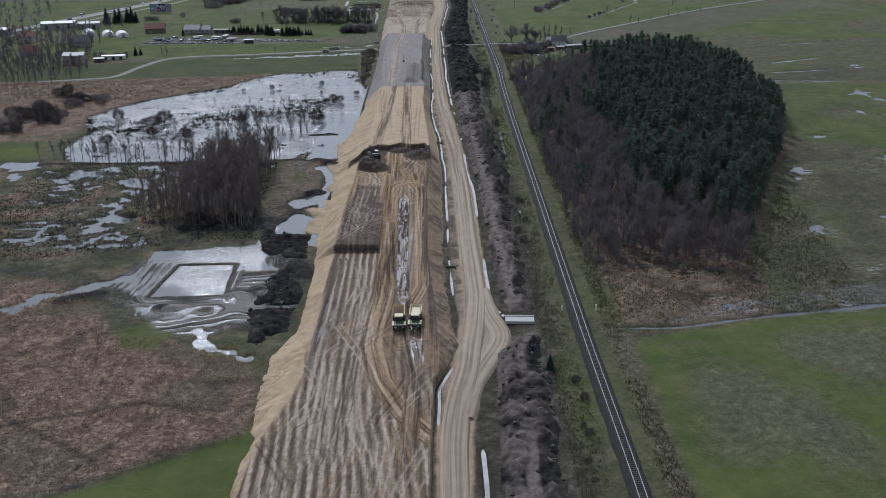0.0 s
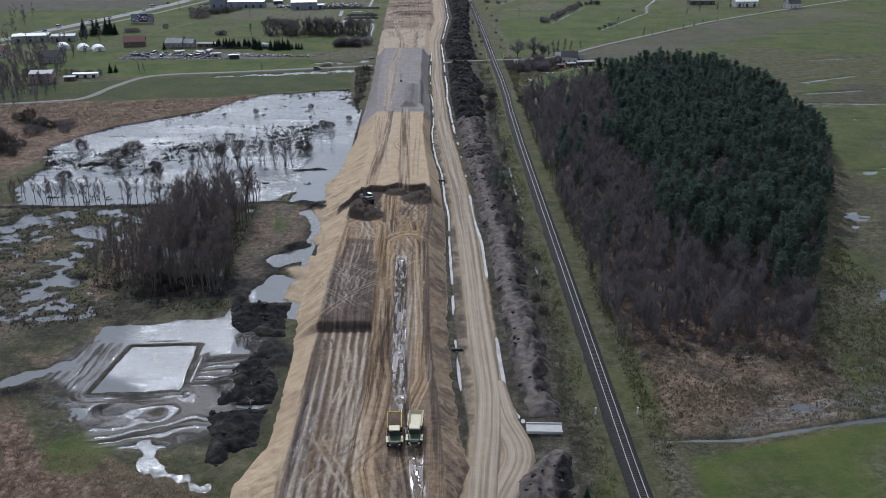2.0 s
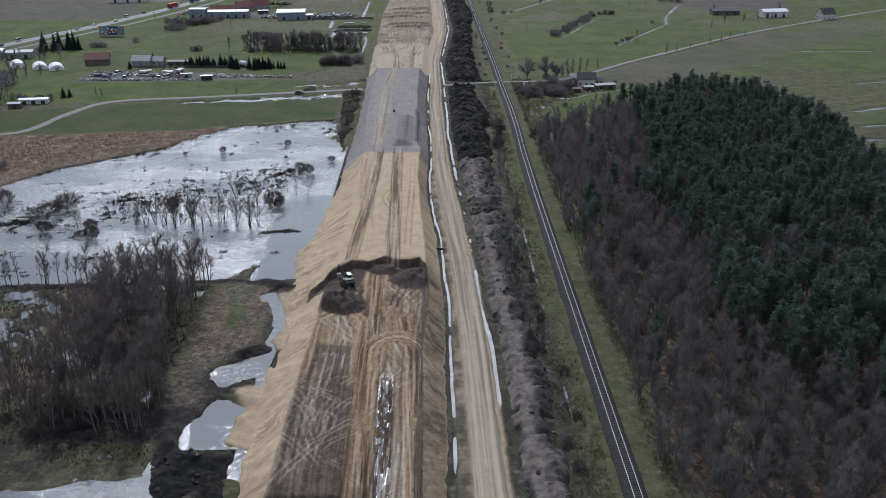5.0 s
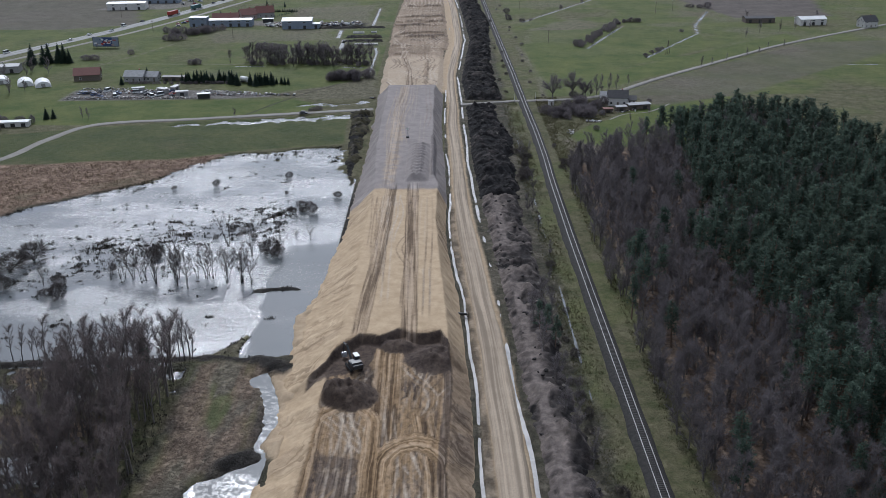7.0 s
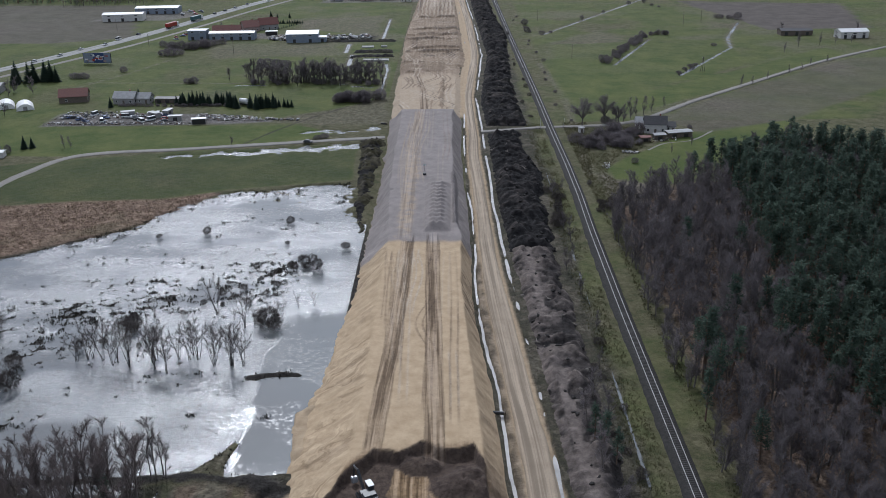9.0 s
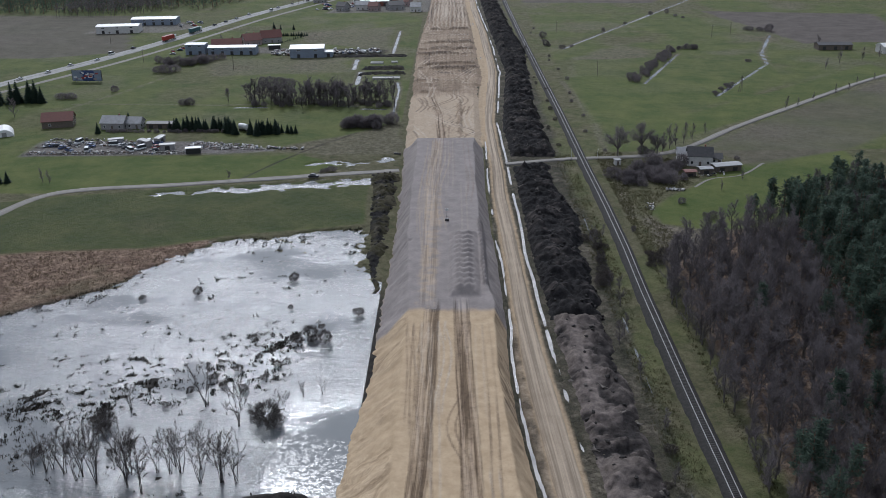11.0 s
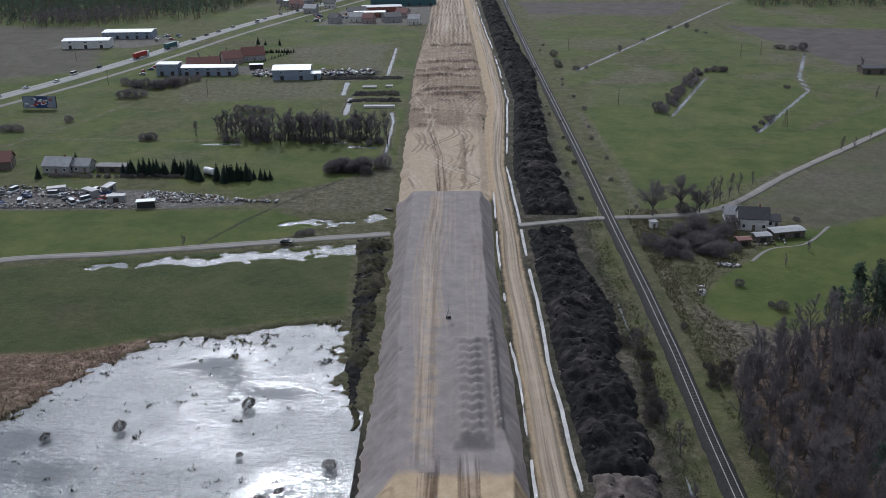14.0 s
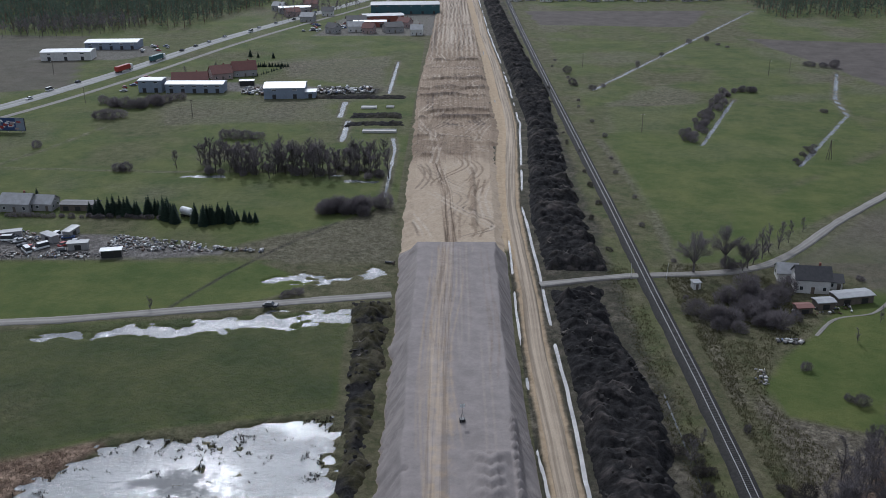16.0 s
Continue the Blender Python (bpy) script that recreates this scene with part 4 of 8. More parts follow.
def build_embankment():
    xs = np.arange(-46, 9.01, 0.29)
    ys = np.concatenate([np.arange(-200, 120, 4.0), np.arange(120, 480, 0.5), np.arange(480, 700, 0.75), np.arange(700, 1330, 1.3)])
    X, Y = np.meshgrid(xs, ys)
    n1, n2, n3 = fbm(X, Y, 7, 4, 61), fbm(X, Y, 1.8, 4, 63), fbm(X, Y, 22, 3, 65)
    n4 = fbm(X * 0.3, Y, 9, 4, 69)
    tl, cl = along(Y, TOE_L) + 1.1 * n4 + 0.9 * n2, along(Y, CREST_L) + 0.6 * n1 - 0.5 * n4
    cr, tr = along(Y, CREST_R) + 0.4 * n1, along(Y, TOE_R) + 0.3 * n1
    deck = deck_height(X, Y, n1)
    prof = np.minimum(np.clip((X - tl) / np.maximum(cl - tl, 0.5), -1, 1), np.clip((tr - X) / np.maximum(tr - cr, 0.5), -1, 1))
    inside = smooth(0.0, 1.0, (prof - 0.9) * 10)
    z = np.where(prof > 0, deck * np.minimum(prof * 1.02, 1), prof * 2.0)
    # weathered slopes: runnels down the face
    slope = smooth(0.02, 0.2, prof) * (1 - smooth(0.85, 1.0, prof))
    gully = fbm(X * 0.45, Y, 3.4, 4, 67, 0.6)
    z = z + slope * (0.5 * gully + 0.35 * n1 + 0.25 * n2) + 0.05 * n2 * (prof > 0)
    W = np.zeros(X.shape + (8,))
    W[..., 0] = 1

    def paint(kind, alpha):
        a = np.clip(alpha, 0, 1)[..., None]
        keep = W[..., 6:].copy()
        W[...] = W * (1 - a)
        W[..., kind] += a[..., 0]
        W[..., 6:] = keep

    L = np.zeros(X.shape + (4,))
    L[..., 0] = X + 0.8 * n3

    def lanes(centre, width, pitch, kind, strength, y0, y1, depth, wander=1.0, seed=3):
        """A bundle of wheel ruts along the works."""
        nonlocal z
        u = X - along(Y, centre) - wander * fbm(X * 0, Y, 45, 2, seed) - 0.25 * n1
        band = smooth(width, width * 0.8, np.abs(u)) * smooth(y0 - 3, y0 + 3, Y) * smooth(y1 + 3, y1 - 3, Y)
        paint(kind, strength * band * (0.85 + 0.3 * n1))
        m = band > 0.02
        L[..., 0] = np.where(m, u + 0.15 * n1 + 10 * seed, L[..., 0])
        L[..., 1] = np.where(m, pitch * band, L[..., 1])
        z = z - depth * band * (0.5 + 0.5 * np.cos(2 * np.pi * u / 1.4))
        return band

    south = smooth(1.5, -1.5, Y - along(X, BROW) - 1.0 + 1.0 * n1)
    on_deck = smooth(0.86, 1.0, prof)
    dug = on_deck * south * smooth(-1.0, 1.0, X - along(Y, [(150, -38.5), (165, -36.5), (180, -32), (190, -30.5)]) + 0.5 * n1)
    paint(2, dug * (0.85 + 0.15 * n1))
    rng = np.random.default_rng(303)

    def press(kind, depth, wet=0.0):
        def use(rows, cols, a):
            a = a * on_deck[rows, cols] * np.clip(0.85 + 0.5 * n2[rows, cols], 0, 1.2)
            keep = W[rows, cols, 6:].copy()
            W[rows, cols] *= (1 - a)[..., None]
            W[rows, cols, kind] += a
            W[rows, cols, 6:] = np.maximum(keep, (wet * a)[..., None] * (1, 0))
            z[rows, cols] -= depth * a
        return use

    # mud stripes left by the last layer
    u = (X + 0.6 * fbm(X * 0.4, Y * 0.05, 4, 3, 71)) / 2.05
    stripe = np.abs(u % 1 - 0.5)
    stripes = dug * smooth(262, 259, Y) * smooth(-15.5, -17.5, X + 0.4 * n1)
    fade = smooth(-0.6, 0.0, fbm(X, Y * 0.25, 5, 3, 72) + 0.25 * smooth(200, 230, Y))
    L[..., 1] = 0.45 * dug
    paint(3, 0.55 * stripes * smooth(0.24, 0.10, stripe + 0.06 * n2))
    paint(4, 0.95 * stripes * fade * smooth(0.32, 0.37, stripe + 0.03 * n2))
    L[..., 1] -= 0.2 * stripes
    near = dug * smooth(188, 178, Y)
    u2 = np.abs(((X + 0.12 * (Y - 150) + 1.0 * n1) / 2.3) % 1 - 0.5)
    paint(4, 0.9 * near * smooth(0.35, 0.40, u2 + 0.03 * n2) * smooth(-0.3, 0.2, n3 + 0.3 * n1 + 0.15))
    paint(3, 0.6 * near * smooth(0.20, 0.08, u2 + 0.08 * n2))
    z = z + 0.12 * stripes * (stripe - 0.25) * 4 * fade
    # middle layer: dark wet fill
    mid = dug * smooth(258.5, 260, Y) * smooth(322, 312, Y + 2 * n1)
    paint(3, mid * smooth(-16.2, -17.4, X) * (0.78 + 0.25 * n2))
    face = smooth(1.2, 0.2, np.abs(Y - 260.3)) * smooth(-16.5, -17.6, X) * on_deck
    paint(3, 0.85 * face)
    loop = dug * smooth(300, 312, Y)
    paint(5, 0.55 * dug * smooth(314, 320, Y + n1))
    for kind, count in ((5, 34), (3, 30), (4, 26), (3, 14), (5, 10)):
        stamp(xs, ys, rng, count, (-30, -2, 298, 356), (10, 46), 0.28, 2.2, 1.9, 0.45, press(kind, 0.14), (0.45, 0.9))
    paint(3, 0.7 * loop * smooth(3.4, 1.5, np.abs(Y - 317 - 2 * n1 - 0.25 * np.abs(X + 20))) * smooth(-14, -18, X))
    # wheel tracks up the middle and the wet lane beside them
    lanes([(120, 6), (158, 2), (171, -7), (186, -13), (202, -16), (229, -14.2), (261, -14.2), (321, -15.5), (362, -16)], 3.4, 1.0, 5, 0.8, 156, 366, 0.12, 0.3, 73)
    lanes([(120, -6), (215, -9), (236, -4), (261, -3.6), (314, -5), (345, -9)], 2.6, 1.0, 5, 0.8, 212, 335, 0.10, 0.3, 75)
    lanes([(120, -6), (156, -6), (187, -5), (215, -8.5), (262, -10), (300, -10.6)], 2.0, 0.9, 3, 0.6, 150, 305, 0.1, 0.4, 77)
    for kind, count, wet in ((3, 8, 0.0), (4, 9, 0.0), (2, 8, 0.0), (3, 4, 0.5)):
        stamp(xs, ys, rng, count, (-31, -16, 122, 256), (20, 90), 0.05, 0.9, 1.9, 0.42, press(kind, 0.14, wet), (0.4, 0.95))
    for kind, count in ((3, 10), (4, 10), (5, 10)):
        stamp(xs, ys, rng, count, (-31, 0, 122, 215), (14, 50), 0.35, 2.0, 1.9, 0.42, press(kind, 0.14), (0.4, 0.9))
    for kind, count in ((5, 8), (3, 7), (4, 4)):
        stamp(xs, ys, rng, count, (-17, -3, 200, 340), (30, 90), 0.035, 0.7, 1.9, 0.42, press(kind, 0.14), (0.5, 0.95))
    for kind, count in ((4, 26), (3, 22)):
        stamp(xs, ys, rng, count, (-30, -17, 262, 305), (8, 30), 0.45, 2.4, 1.6, 0.4, press(kind, 0.1), (0.25, 0.6))
    # wheel tracks that turn back on themselves below the dug face
    for cx, cy, radius, wide in ((-9.0, 316.9, 6.4, 2.6), (-24.0, 330.9, 6.0, 1.8)):
        u = np.where(Y < cy, np.abs(X - cx), np.hypot(X - cx, (Y - cy) * 0.8)) - radius + 0.4 * n1
        band = smooth(wide, wide * 0.7, np.abs(u)) * smooth(cy - 34, cy - 18, Y) * dug
        paint(5, 0.85 * band)
        m = band > 0.02
        L[..., 0] = np.where(m, u + 40, L[..., 0])
        L[..., 1] = np.where(m, band, L[..., 1])
        z = z - 0.12 * band * (0.5 + 0.5 * np.cos(2 * np.pi * u / 1.3))
    wetlane = smooth(2.0, 1.2, np.abs(X - along(Y, [(190, -4), (215, -6), (228, -9), (252, -10), (310, -11)]) + 0.7 * n1)) * smooth(188, 200, Y) * smooth(312, 298, Y)
    puddle = wetlane * smooth(-0.2, 0.05, n2 + 0.5 * n3 + 0.1)
    W[..., 6] = np.maximum(W[..., 6], puddle)
    paint(3, puddle * 0.7)
    z = z - 0.1 * wetlane
    rim = X - along(Y, CREST_R) - 0.5 * n1 - 0.3 * n2
    paint(3, 0.8 * south * smooth(-1.7, -1.4, rim) * smooth(0.6, 0.2, rim) * smooth(195, 215, Y))
    left_rim = X - along(Y, CREST_L) - 0.5 * n1
    paint(3, 0.65 * south * smooth(0.0, 0.4, left_rim) * smooth(2.0, 1.4, left_rim) * smooth(170, 200, Y) * smooth(262, 256, Y))
    # the dug faces and heaps before the sand layer
    edge = along(X, BROW) + 3.0 * n1
    reach = along(X, [(-33, 3.0), (-31, 5.0), (-26, 11.5), (-21, 13.0), (-19, 3.0), (-14, 2.0), (-11.5, 12), (-6, 14), (-2, 9)]) + 0.6 * n2 + 0.8 * n1
    cut = smooth(-0.5, 0.0, Y - edge + reach) * smooth(0.9, 0.3, Y - edge) * np.where(X < -20, smooth(0.25, 0.4, prof), on_deck) * smooth(-34.5, -33.5, X)
    L[..., 1] *= 1 - cut
    # shade on the steep faces and their damp are both put into the colour
    paint(3, 0.95 * cut)
    for hx, hy, rx, ry, top in ((-25.5, 342.5, 8.4, 6.4, 2.9), (-5.0, 358.5, 7.0, 7.5, 1.9), (-14, 364.5, 6, 3.4, 1.2)):
        q = np.hypot((X - hx) / rx, (Y - hy) / ry) + 0.28 * n1 + 0.10 * n2
        z = z + top * smooth(1.0, 0.35, q) * on_deck * (1 + 0.5 * n2 + 0.4 * n1) * (Y < edge + 1)
        paint(3, 0.95 * smooth(1.0, 0.88, q) * on_deck * (Y < edge + 1))
        L[..., 1] *= 1 - smooth(1.0, 0.88, q)
    # sand layer with two wheel tracks
    sand = smooth(366, 372, Y) * smooth(479, 472, Y + 2 * n1)
    lanes([(366, -23.5), (390, -23), (430, -21.6), (480, -20.8)], 2.1, 0.9, 2, 0.55, 368, 480, 0.09, 0.3, 79)
    lanes([(366, -11.5), (400, -12.2), (430, -13), (480, -13.6)], 2.2, 0.95, 2, 0.65, 366, 480, 0.10, 0.3, 81)
    paint(2, 0.4 * slope * smooth(0.0, 0.5, gully + 0.3 * n2) * (X > -15))
    paint(2, 0.22 * slope * smooth(0.0, 0.5, n1 + 0.4 * n2) * (X < -15))
    paint(2, 0.75 * slope * smooth(372, 355, Y) * (X > -15))
    paint(3, 0.55 * slope * smooth(350, 335, Y) * smooth(-0.1, 0.4, n1 + 0.6 * n2) * (X > -15))
    for kind, count, span in ((2, 5, (-24.5, -20.5, 366, 470)), (2, 5, (-14, -10.5, 366, 470)), (4, 8, (-27, -7, 372, 470)), (2, 6, (-28, -6, 372, 470))):
        stamp(xs, ys, rng, count, span, (25, 110), 0.03, 0.8, 1.7, 0.36, press(kind, 0.07), (0.25, 0.75))
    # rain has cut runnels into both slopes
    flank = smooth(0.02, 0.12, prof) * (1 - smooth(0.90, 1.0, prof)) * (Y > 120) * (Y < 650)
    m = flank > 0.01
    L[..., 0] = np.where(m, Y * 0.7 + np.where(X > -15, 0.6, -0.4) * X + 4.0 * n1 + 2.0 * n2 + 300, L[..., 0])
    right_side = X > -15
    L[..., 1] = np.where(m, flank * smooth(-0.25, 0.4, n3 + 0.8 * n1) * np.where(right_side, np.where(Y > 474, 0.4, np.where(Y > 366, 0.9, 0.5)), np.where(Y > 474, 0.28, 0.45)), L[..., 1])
    # grey gravel layer
    gravel = smooth(474, 477, Y + 2.2 * n1 + 5 * smooth(-27, -33, X)) * smooth(650, 646, Y + n1) * smooth(-0.05, 0.08, prof)
    paint(1, gravel)
    paint(0, 0.4 * gravel * smooth(3.4, 1.6, np.abs(X + 22.4 + 0.6 * n1 + 1.2 * fbm(X * 0, Y, 60, 2, 83))) * smooth(-0.15, 0.4, n2 + 0.4 * n3 + 0.2) * smooth(600, 520, Y))
    lanes([(476, -22.2), (560, -22.6), (650, -21)], 2.4, 0.4, 0, 0.16, 478, 648, 0.06, 0.3, 84)
    for kind, count, span in ((0, 9, (-26, -19, 476, 640)), (2, 8, (-25, -20, 476, 640)), (4, 6, (-26, -10, 476, 640)), (2, 4, (-18, -8, 530, 640))):
        stamp(xs, ys, rng, count, span, (30, 130), 0.015, 0.6, 1.8, 0.4, press(kind, 0.06), (0.1, 0.32))
    windrow = np.clip(np.minimum(np.minimum((Y - 482.5) * 0.8, (530 - Y) * 0.8), (4.4 - np.abs(X + 12.4 + 0.3 * n1)) * 0.85) + 0.2 * n2, 0, 2.7)
    z = z + windrow * (1 + 0.15 * n1)
    rib = np.abs(((Y - 0.9 * np.abs(X + 12.4) + 0.8 * n1) / 3.6) % 1 - 0.5) * 2
    z = z - 0.75 * smooth(1.0, 2.2, windrow) * smooth(0.45, 0.9, rib)
    paint(1, 0.9 * smooth(0.1, 0.5, windrow))
    heaps = smooth(0.62, 0.25, np.abs(((Y + 0.4 * n1) / 3.1) % 1 - 0.5) + np.abs(X + 6.6 + 0.3 * n1) / 2.2) * smooth(488, 492, Y) * smooth(546, 540, Y)
    z = z + 1.5 * heaps
    # shallow scrapes and a dark slit on the left shoulder
    z = z - 0.7 * smooth(0.8, 0.3, line_distance(X, Y, [(-33, 519), (-31.5, 523), (-28.5, 524)]) + 0.2 * n2)
    # sand cutting north of the gravel
    north = smooth(648, 652, Y)
    paint(4, 0.55 * north)
    paint(2, north * (0.18 + 0.4 * smooth(730, 770, Y) * smooth(-0.2, 0.4, n3 + 0.3 * n1 + 0.2)))
    lanes([(650, -20), (706, -22), (759, -28), (800, -24)], 2.2, 0.9, 2, 0.75, 652, 790, 0.10, 0.6, 85)
    windrow = smooth(1.6, 0.2, np.abs(X + 12 + 0.4 * n1)) * smooth(664, 670, Y) * smooth(742, 734, Y)
    z = z + 0.9 * windrow
    paint(2, 0.6 * windrow)
    far = smooth(745, 765, Y)
    paint(2, 0.5 * far)
    L[..., 1] = np.where(Y > 745, 0.22 * on_deck, L[..., 1])
    for kind, count in ((3, 18), (4, 30), (2, 40)):
        stamp(xs, ys, rng, count, (-38, 0, 655, 1000), (14, 70), 0.25, 4.0, 2.4, 0.7, press(kind, 0.12), (0.3, 0.85))
    for kind, count in ((3, 34), (4, 60), (2, 40)):
        stamp(xs, ys, rng, count, (-38, 0, 752, 960), (4, 14), 3.0, 6.0, 2.4, 0.9, press(kind, 0.12), (0.3, 0.85))
    for kind, count in ((3, 30), (4, 40)):
        stamp(xs, ys, rng, count, (-34, -4, 990, 1300), (60, 200), 0.02, 1.0, 2.6, 0.8, press(kind, 0.12), (0.3, 0.85))
    paint(2, 0.7 * smooth(26, 10, np.abs(Y - 770 - 6 * n1)) * smooth(-0.3, 0.3, n1 + 0.3 * n3 + 0.2))
    for yy, dark in ((758, 0.5), (790, 0.5), (823, 0.9), (836, 0.5), (874, 0.8), (892, 0.6), (918, 0.7), (980, 0.7), (1010, 0.5), (1130, 0.6)):
        bank = smooth(2.6, 0.6, np.abs(Y - yy - 6.0 * n1 - 5.0 * n3 - 0.04 * (X + 15))) * smooth(-0.45, 0.05, n3 + 0.7 * n1 + 0.15 * math.sin(yy))
        z = z + 1.3 * bank * on_deck
        paint(3, 0.8 * dark * bank)
    u = np.abs(((X + 1.2 * n1) / 3.4) % 1 - 0.5)
    paint(4, 0.5 * smooth(985, 1000, Y) * smooth(0.28, 0.42, u + 0.1 * n1))
    paint(2, 0.5 * smooth(985, 1000, Y) * smooth(0.2, 0.08, u))
    z = np.where(prof <= 0, np.minimum(z, -0.25), z)
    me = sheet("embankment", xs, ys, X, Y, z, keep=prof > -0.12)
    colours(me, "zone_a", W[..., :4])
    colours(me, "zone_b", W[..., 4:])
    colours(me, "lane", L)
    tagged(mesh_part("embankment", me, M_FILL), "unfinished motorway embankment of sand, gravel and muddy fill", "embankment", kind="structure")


build_embankment()


def ribbon(name, line, half, z, material, label, category, step=1.6, edge=0.5, tracks=((-0.5, 0.16), (0.42, 0.14)), by_y=False, wobble=0.35, ruts=0.25):
    """A road along a polyline of (x, y), with soft shoulders and worn wheel tracks."""
    pts = [Vector((p[1], p[0])) if by_y else Vector(p) for p in line]
    rows, s = [], 0.0
    smooth_pts = []
    for k in range(len(pts) - 1):
        p0, p1, p2, p3 = pts[max(k - 1, 0)], pts[k], pts[k + 1], pts[min(k + 2, len(pts) - 1)]
        count = max(2, int((p2 - p1).length / step))
        m1 = (p2 - p0) / max((p2 - p0).length, 1e-6) * (p2 - p1).length
        m2 = (p3 - p1) / max((p3 - p1).length, 1e-6) * (p2 - p1).length
        for i in range(count):
            t = i / count
            smooth_pts.append((2 * t**3 - 3 * t**2 + 1) * p1 + (t**3 - 2 * t**2 + t) * m1 + (-2 * t**3 + 3 * t**2) * p2 + (t**3 - t**2) * m2)
    smooth_pts.append(pts[-1])
    P = np.array([tuple(p) for p in smooth_pts])
    T = np.gradient(P, axis=0)
    T /= np.linalg.norm(T, axis=1, keepdims=True)
    N = np.stack([T[:, 1], -T[:, 0]], -1)
    us = np.array([-1.35, -1.12, -0.95, -0.75, -0.6, -0.45, -0.3, -0.12, 0.0, 0.12, 0.3, 0.45, 0.6, 0.75, 0.95, 1.12, 1.35])
    drop = np.interp(np.abs(us), [0, 0.95, 1.35], [0.05, 0.0, -0.9 * z - 0.4])
    n = fbm(P[:, 0], P[:, 1], 9, 3, 91)
    wide = along(P[:, 1], half)[:, None] if isinstance(half, list) else half
    off = us[None, :] * wide + (wobble * n)[:, None] * np.sign(us)[None, :] * (np.abs(us) > 0.9)
    X, Y = P[:, 0, None] + N[:, 0, None] * off, P[:, 1, None] + N[:, 1, None] * off
    Z = z + drop[None, :] + 0.06 * fbm(X, Y, 3, 3, 93)
    W = np.zeros(X.shape + (4,))
    for c, w in tracks:
        W[..., 0] = np.maximum(W[..., 0], smooth(w * 1.4, 0.0, np.abs(us[None, :] - c + 0.22 * fbm(X, Y, 20, 3, 95))) * np.clip(0.6 + 0.8 * fbm(X, Y, 11, 3, 96), 0, 1))
    me = sheet(name, us, smooth_pts, X, Y, Z)
    colours(me, "zone_a", W)
    L = np.zeros(X.shape + (4,))
    L[..., 0] = off + 0.4 * fbm(X, Y, 30, 2, 97)
    L[..., 1] = ruts
    colours(me, "lane", L)
    return tagged(mesh_part(name, me, material), label, category, kind="structure")


ribbon("haul_road", HAUL, HAUL_HALF, 1.0, M_HAUL, "beige sandy haul road with worn wheel tracks", "road", by_y=True, ruts=0.6)
ribbon("road_pad", [(5.0, 172), (8.0, 186), (12.0, 197), (15.4, 206), (15.8, 212), (13.6, 222), (11.8, 238)], 2.9, 0.92, M_HAUL, "sandy turning spur beside the haul road", "road", ruts=0.5)
ribbon("lane_west", LANE_W, 2.0, 0.65, M_LANE, "pale gravel country lane between wet fields", "road", tracks=((0.0, 0.3),))
ribbon("lane_east", LANE_E, 1.5, 0.85, M_LANE, "pale gravel lane to a level crossing", "road", tracks=((0.0, 0.3),))
ribbon("highway", HIGHWAY, 4.6, 0.8, M_ASPHALT, "pale dual highway with traffic", "road", step=6, tracks=((0.0, 0.12),), wobble=0.0)
ribbon("service_road", [(x + 15 + (y - 800) * 0.012, y - 10) for x, y in HIGHWAY], 1.9, 0.6, M_LANE, "narrow pale service road along the highway", "road", step=6, wobble=0.1)
ribbon("farm_track", [(75, 592), (84, 602), (96, 606), (110, 622)], 0.45, 0.5, M_LANE, "worn earth track past the cottage", "road")

# ---------------------------------------------------------------- railway


def build_railway():
    y0, y1 = -200.0, 1420.0
    ys = np.arange(y0, y1, 2.5)
    # wider on the left: shade beside the bed is put into its shape
    xs = np.array([-3.3, -2.7, -2.1, -1.3, 0, 1.2, 1.7, 2.1, 2.6])
    hs = np.array([-0.1, 0.35, 0.82, 0.95, 0.92, 0.95, 0.82, 0.35, -0.1])
    X, Y = np.meshgrid(xs + RAIL_X, ys)
    Z = hs[None, :] + 0.12 * fbm(X, Y, 2.5, 3, 99) * (np.abs(xs) > 1.4)
    X = X + 0.3 * fbm(X, Y, 6, 2, 98) * (np.abs(xs) > 2.5) + along(Y, RAIL_BEND)
    bed = tagged(mesh_part("railway", sheet("railway", xs, ys, X, Y, Z), M_BALLAST), "single railway track on dark ballast bed", "railway", kind="structure")
    for side in (-0.7525, 0.7525):
        bm = bmesh.new()
        rows = []
        for y in np.arange(y0, y1, 12.0):
            cx = RAIL_X + float(along(y, RAIL_BEND)) + side
            rows.append([bm.verts.new((cx + dx, y, 1.02 + dz)) for dx, dz in ((-0.07, 0), (-0.03, 0.06), (-0.045, 0.17), (0.045, 0.17), (0.03, 0.06), (0.07, 0))])
        for a, b in zip(rows[:-1], rows[1:]):
            for k in range(5):
                bm.faces.new((a[k], a[k + 1], b[k + 1], b[k]))
        bmesh.ops.recalc_face_normals(bm, faces=bm.faces)
        part("rail", bm, M_RAIL, bed, "shiny steel rail")
    verts, faces = [], []
    cube = np.array([(sx, sy, sz) for sx in (-1.25, 1.25) for sy in (-0.13, 0.13) for sz in (0.85, 0.965)])
    quads = np.array([(0, 1, 3, 2), (4, 6, 7, 5), (0, 4, 5, 1), (2, 3, 7, 6), (1, 5, 7, 3)])
    for k, y in enumerate(np.arange(120, 1300, 0.65)):
        verts.append(cube + (RAIL_X + float(along(y, RAIL_BEND)), y, 0))
        faces.append(quads + 8 * k)
    tagged(mesh_part("sleepers", raw_mesh("sleepers", np.concatenate(verts), np.concatenate(faces), 4), M_SLEEPER, bed), kind="stuff")


RAIL_BEND = [(-200, 0.2), (150, 0.2), (205, -0.5), (385, -0.9), (440, -1.0), (500, -0.6), (530, 0.1), (570, 0.2), (620, -0.4), (700, -0.8), (900, -3), (1100, -4.5), (1420, -5)]
build_railway()

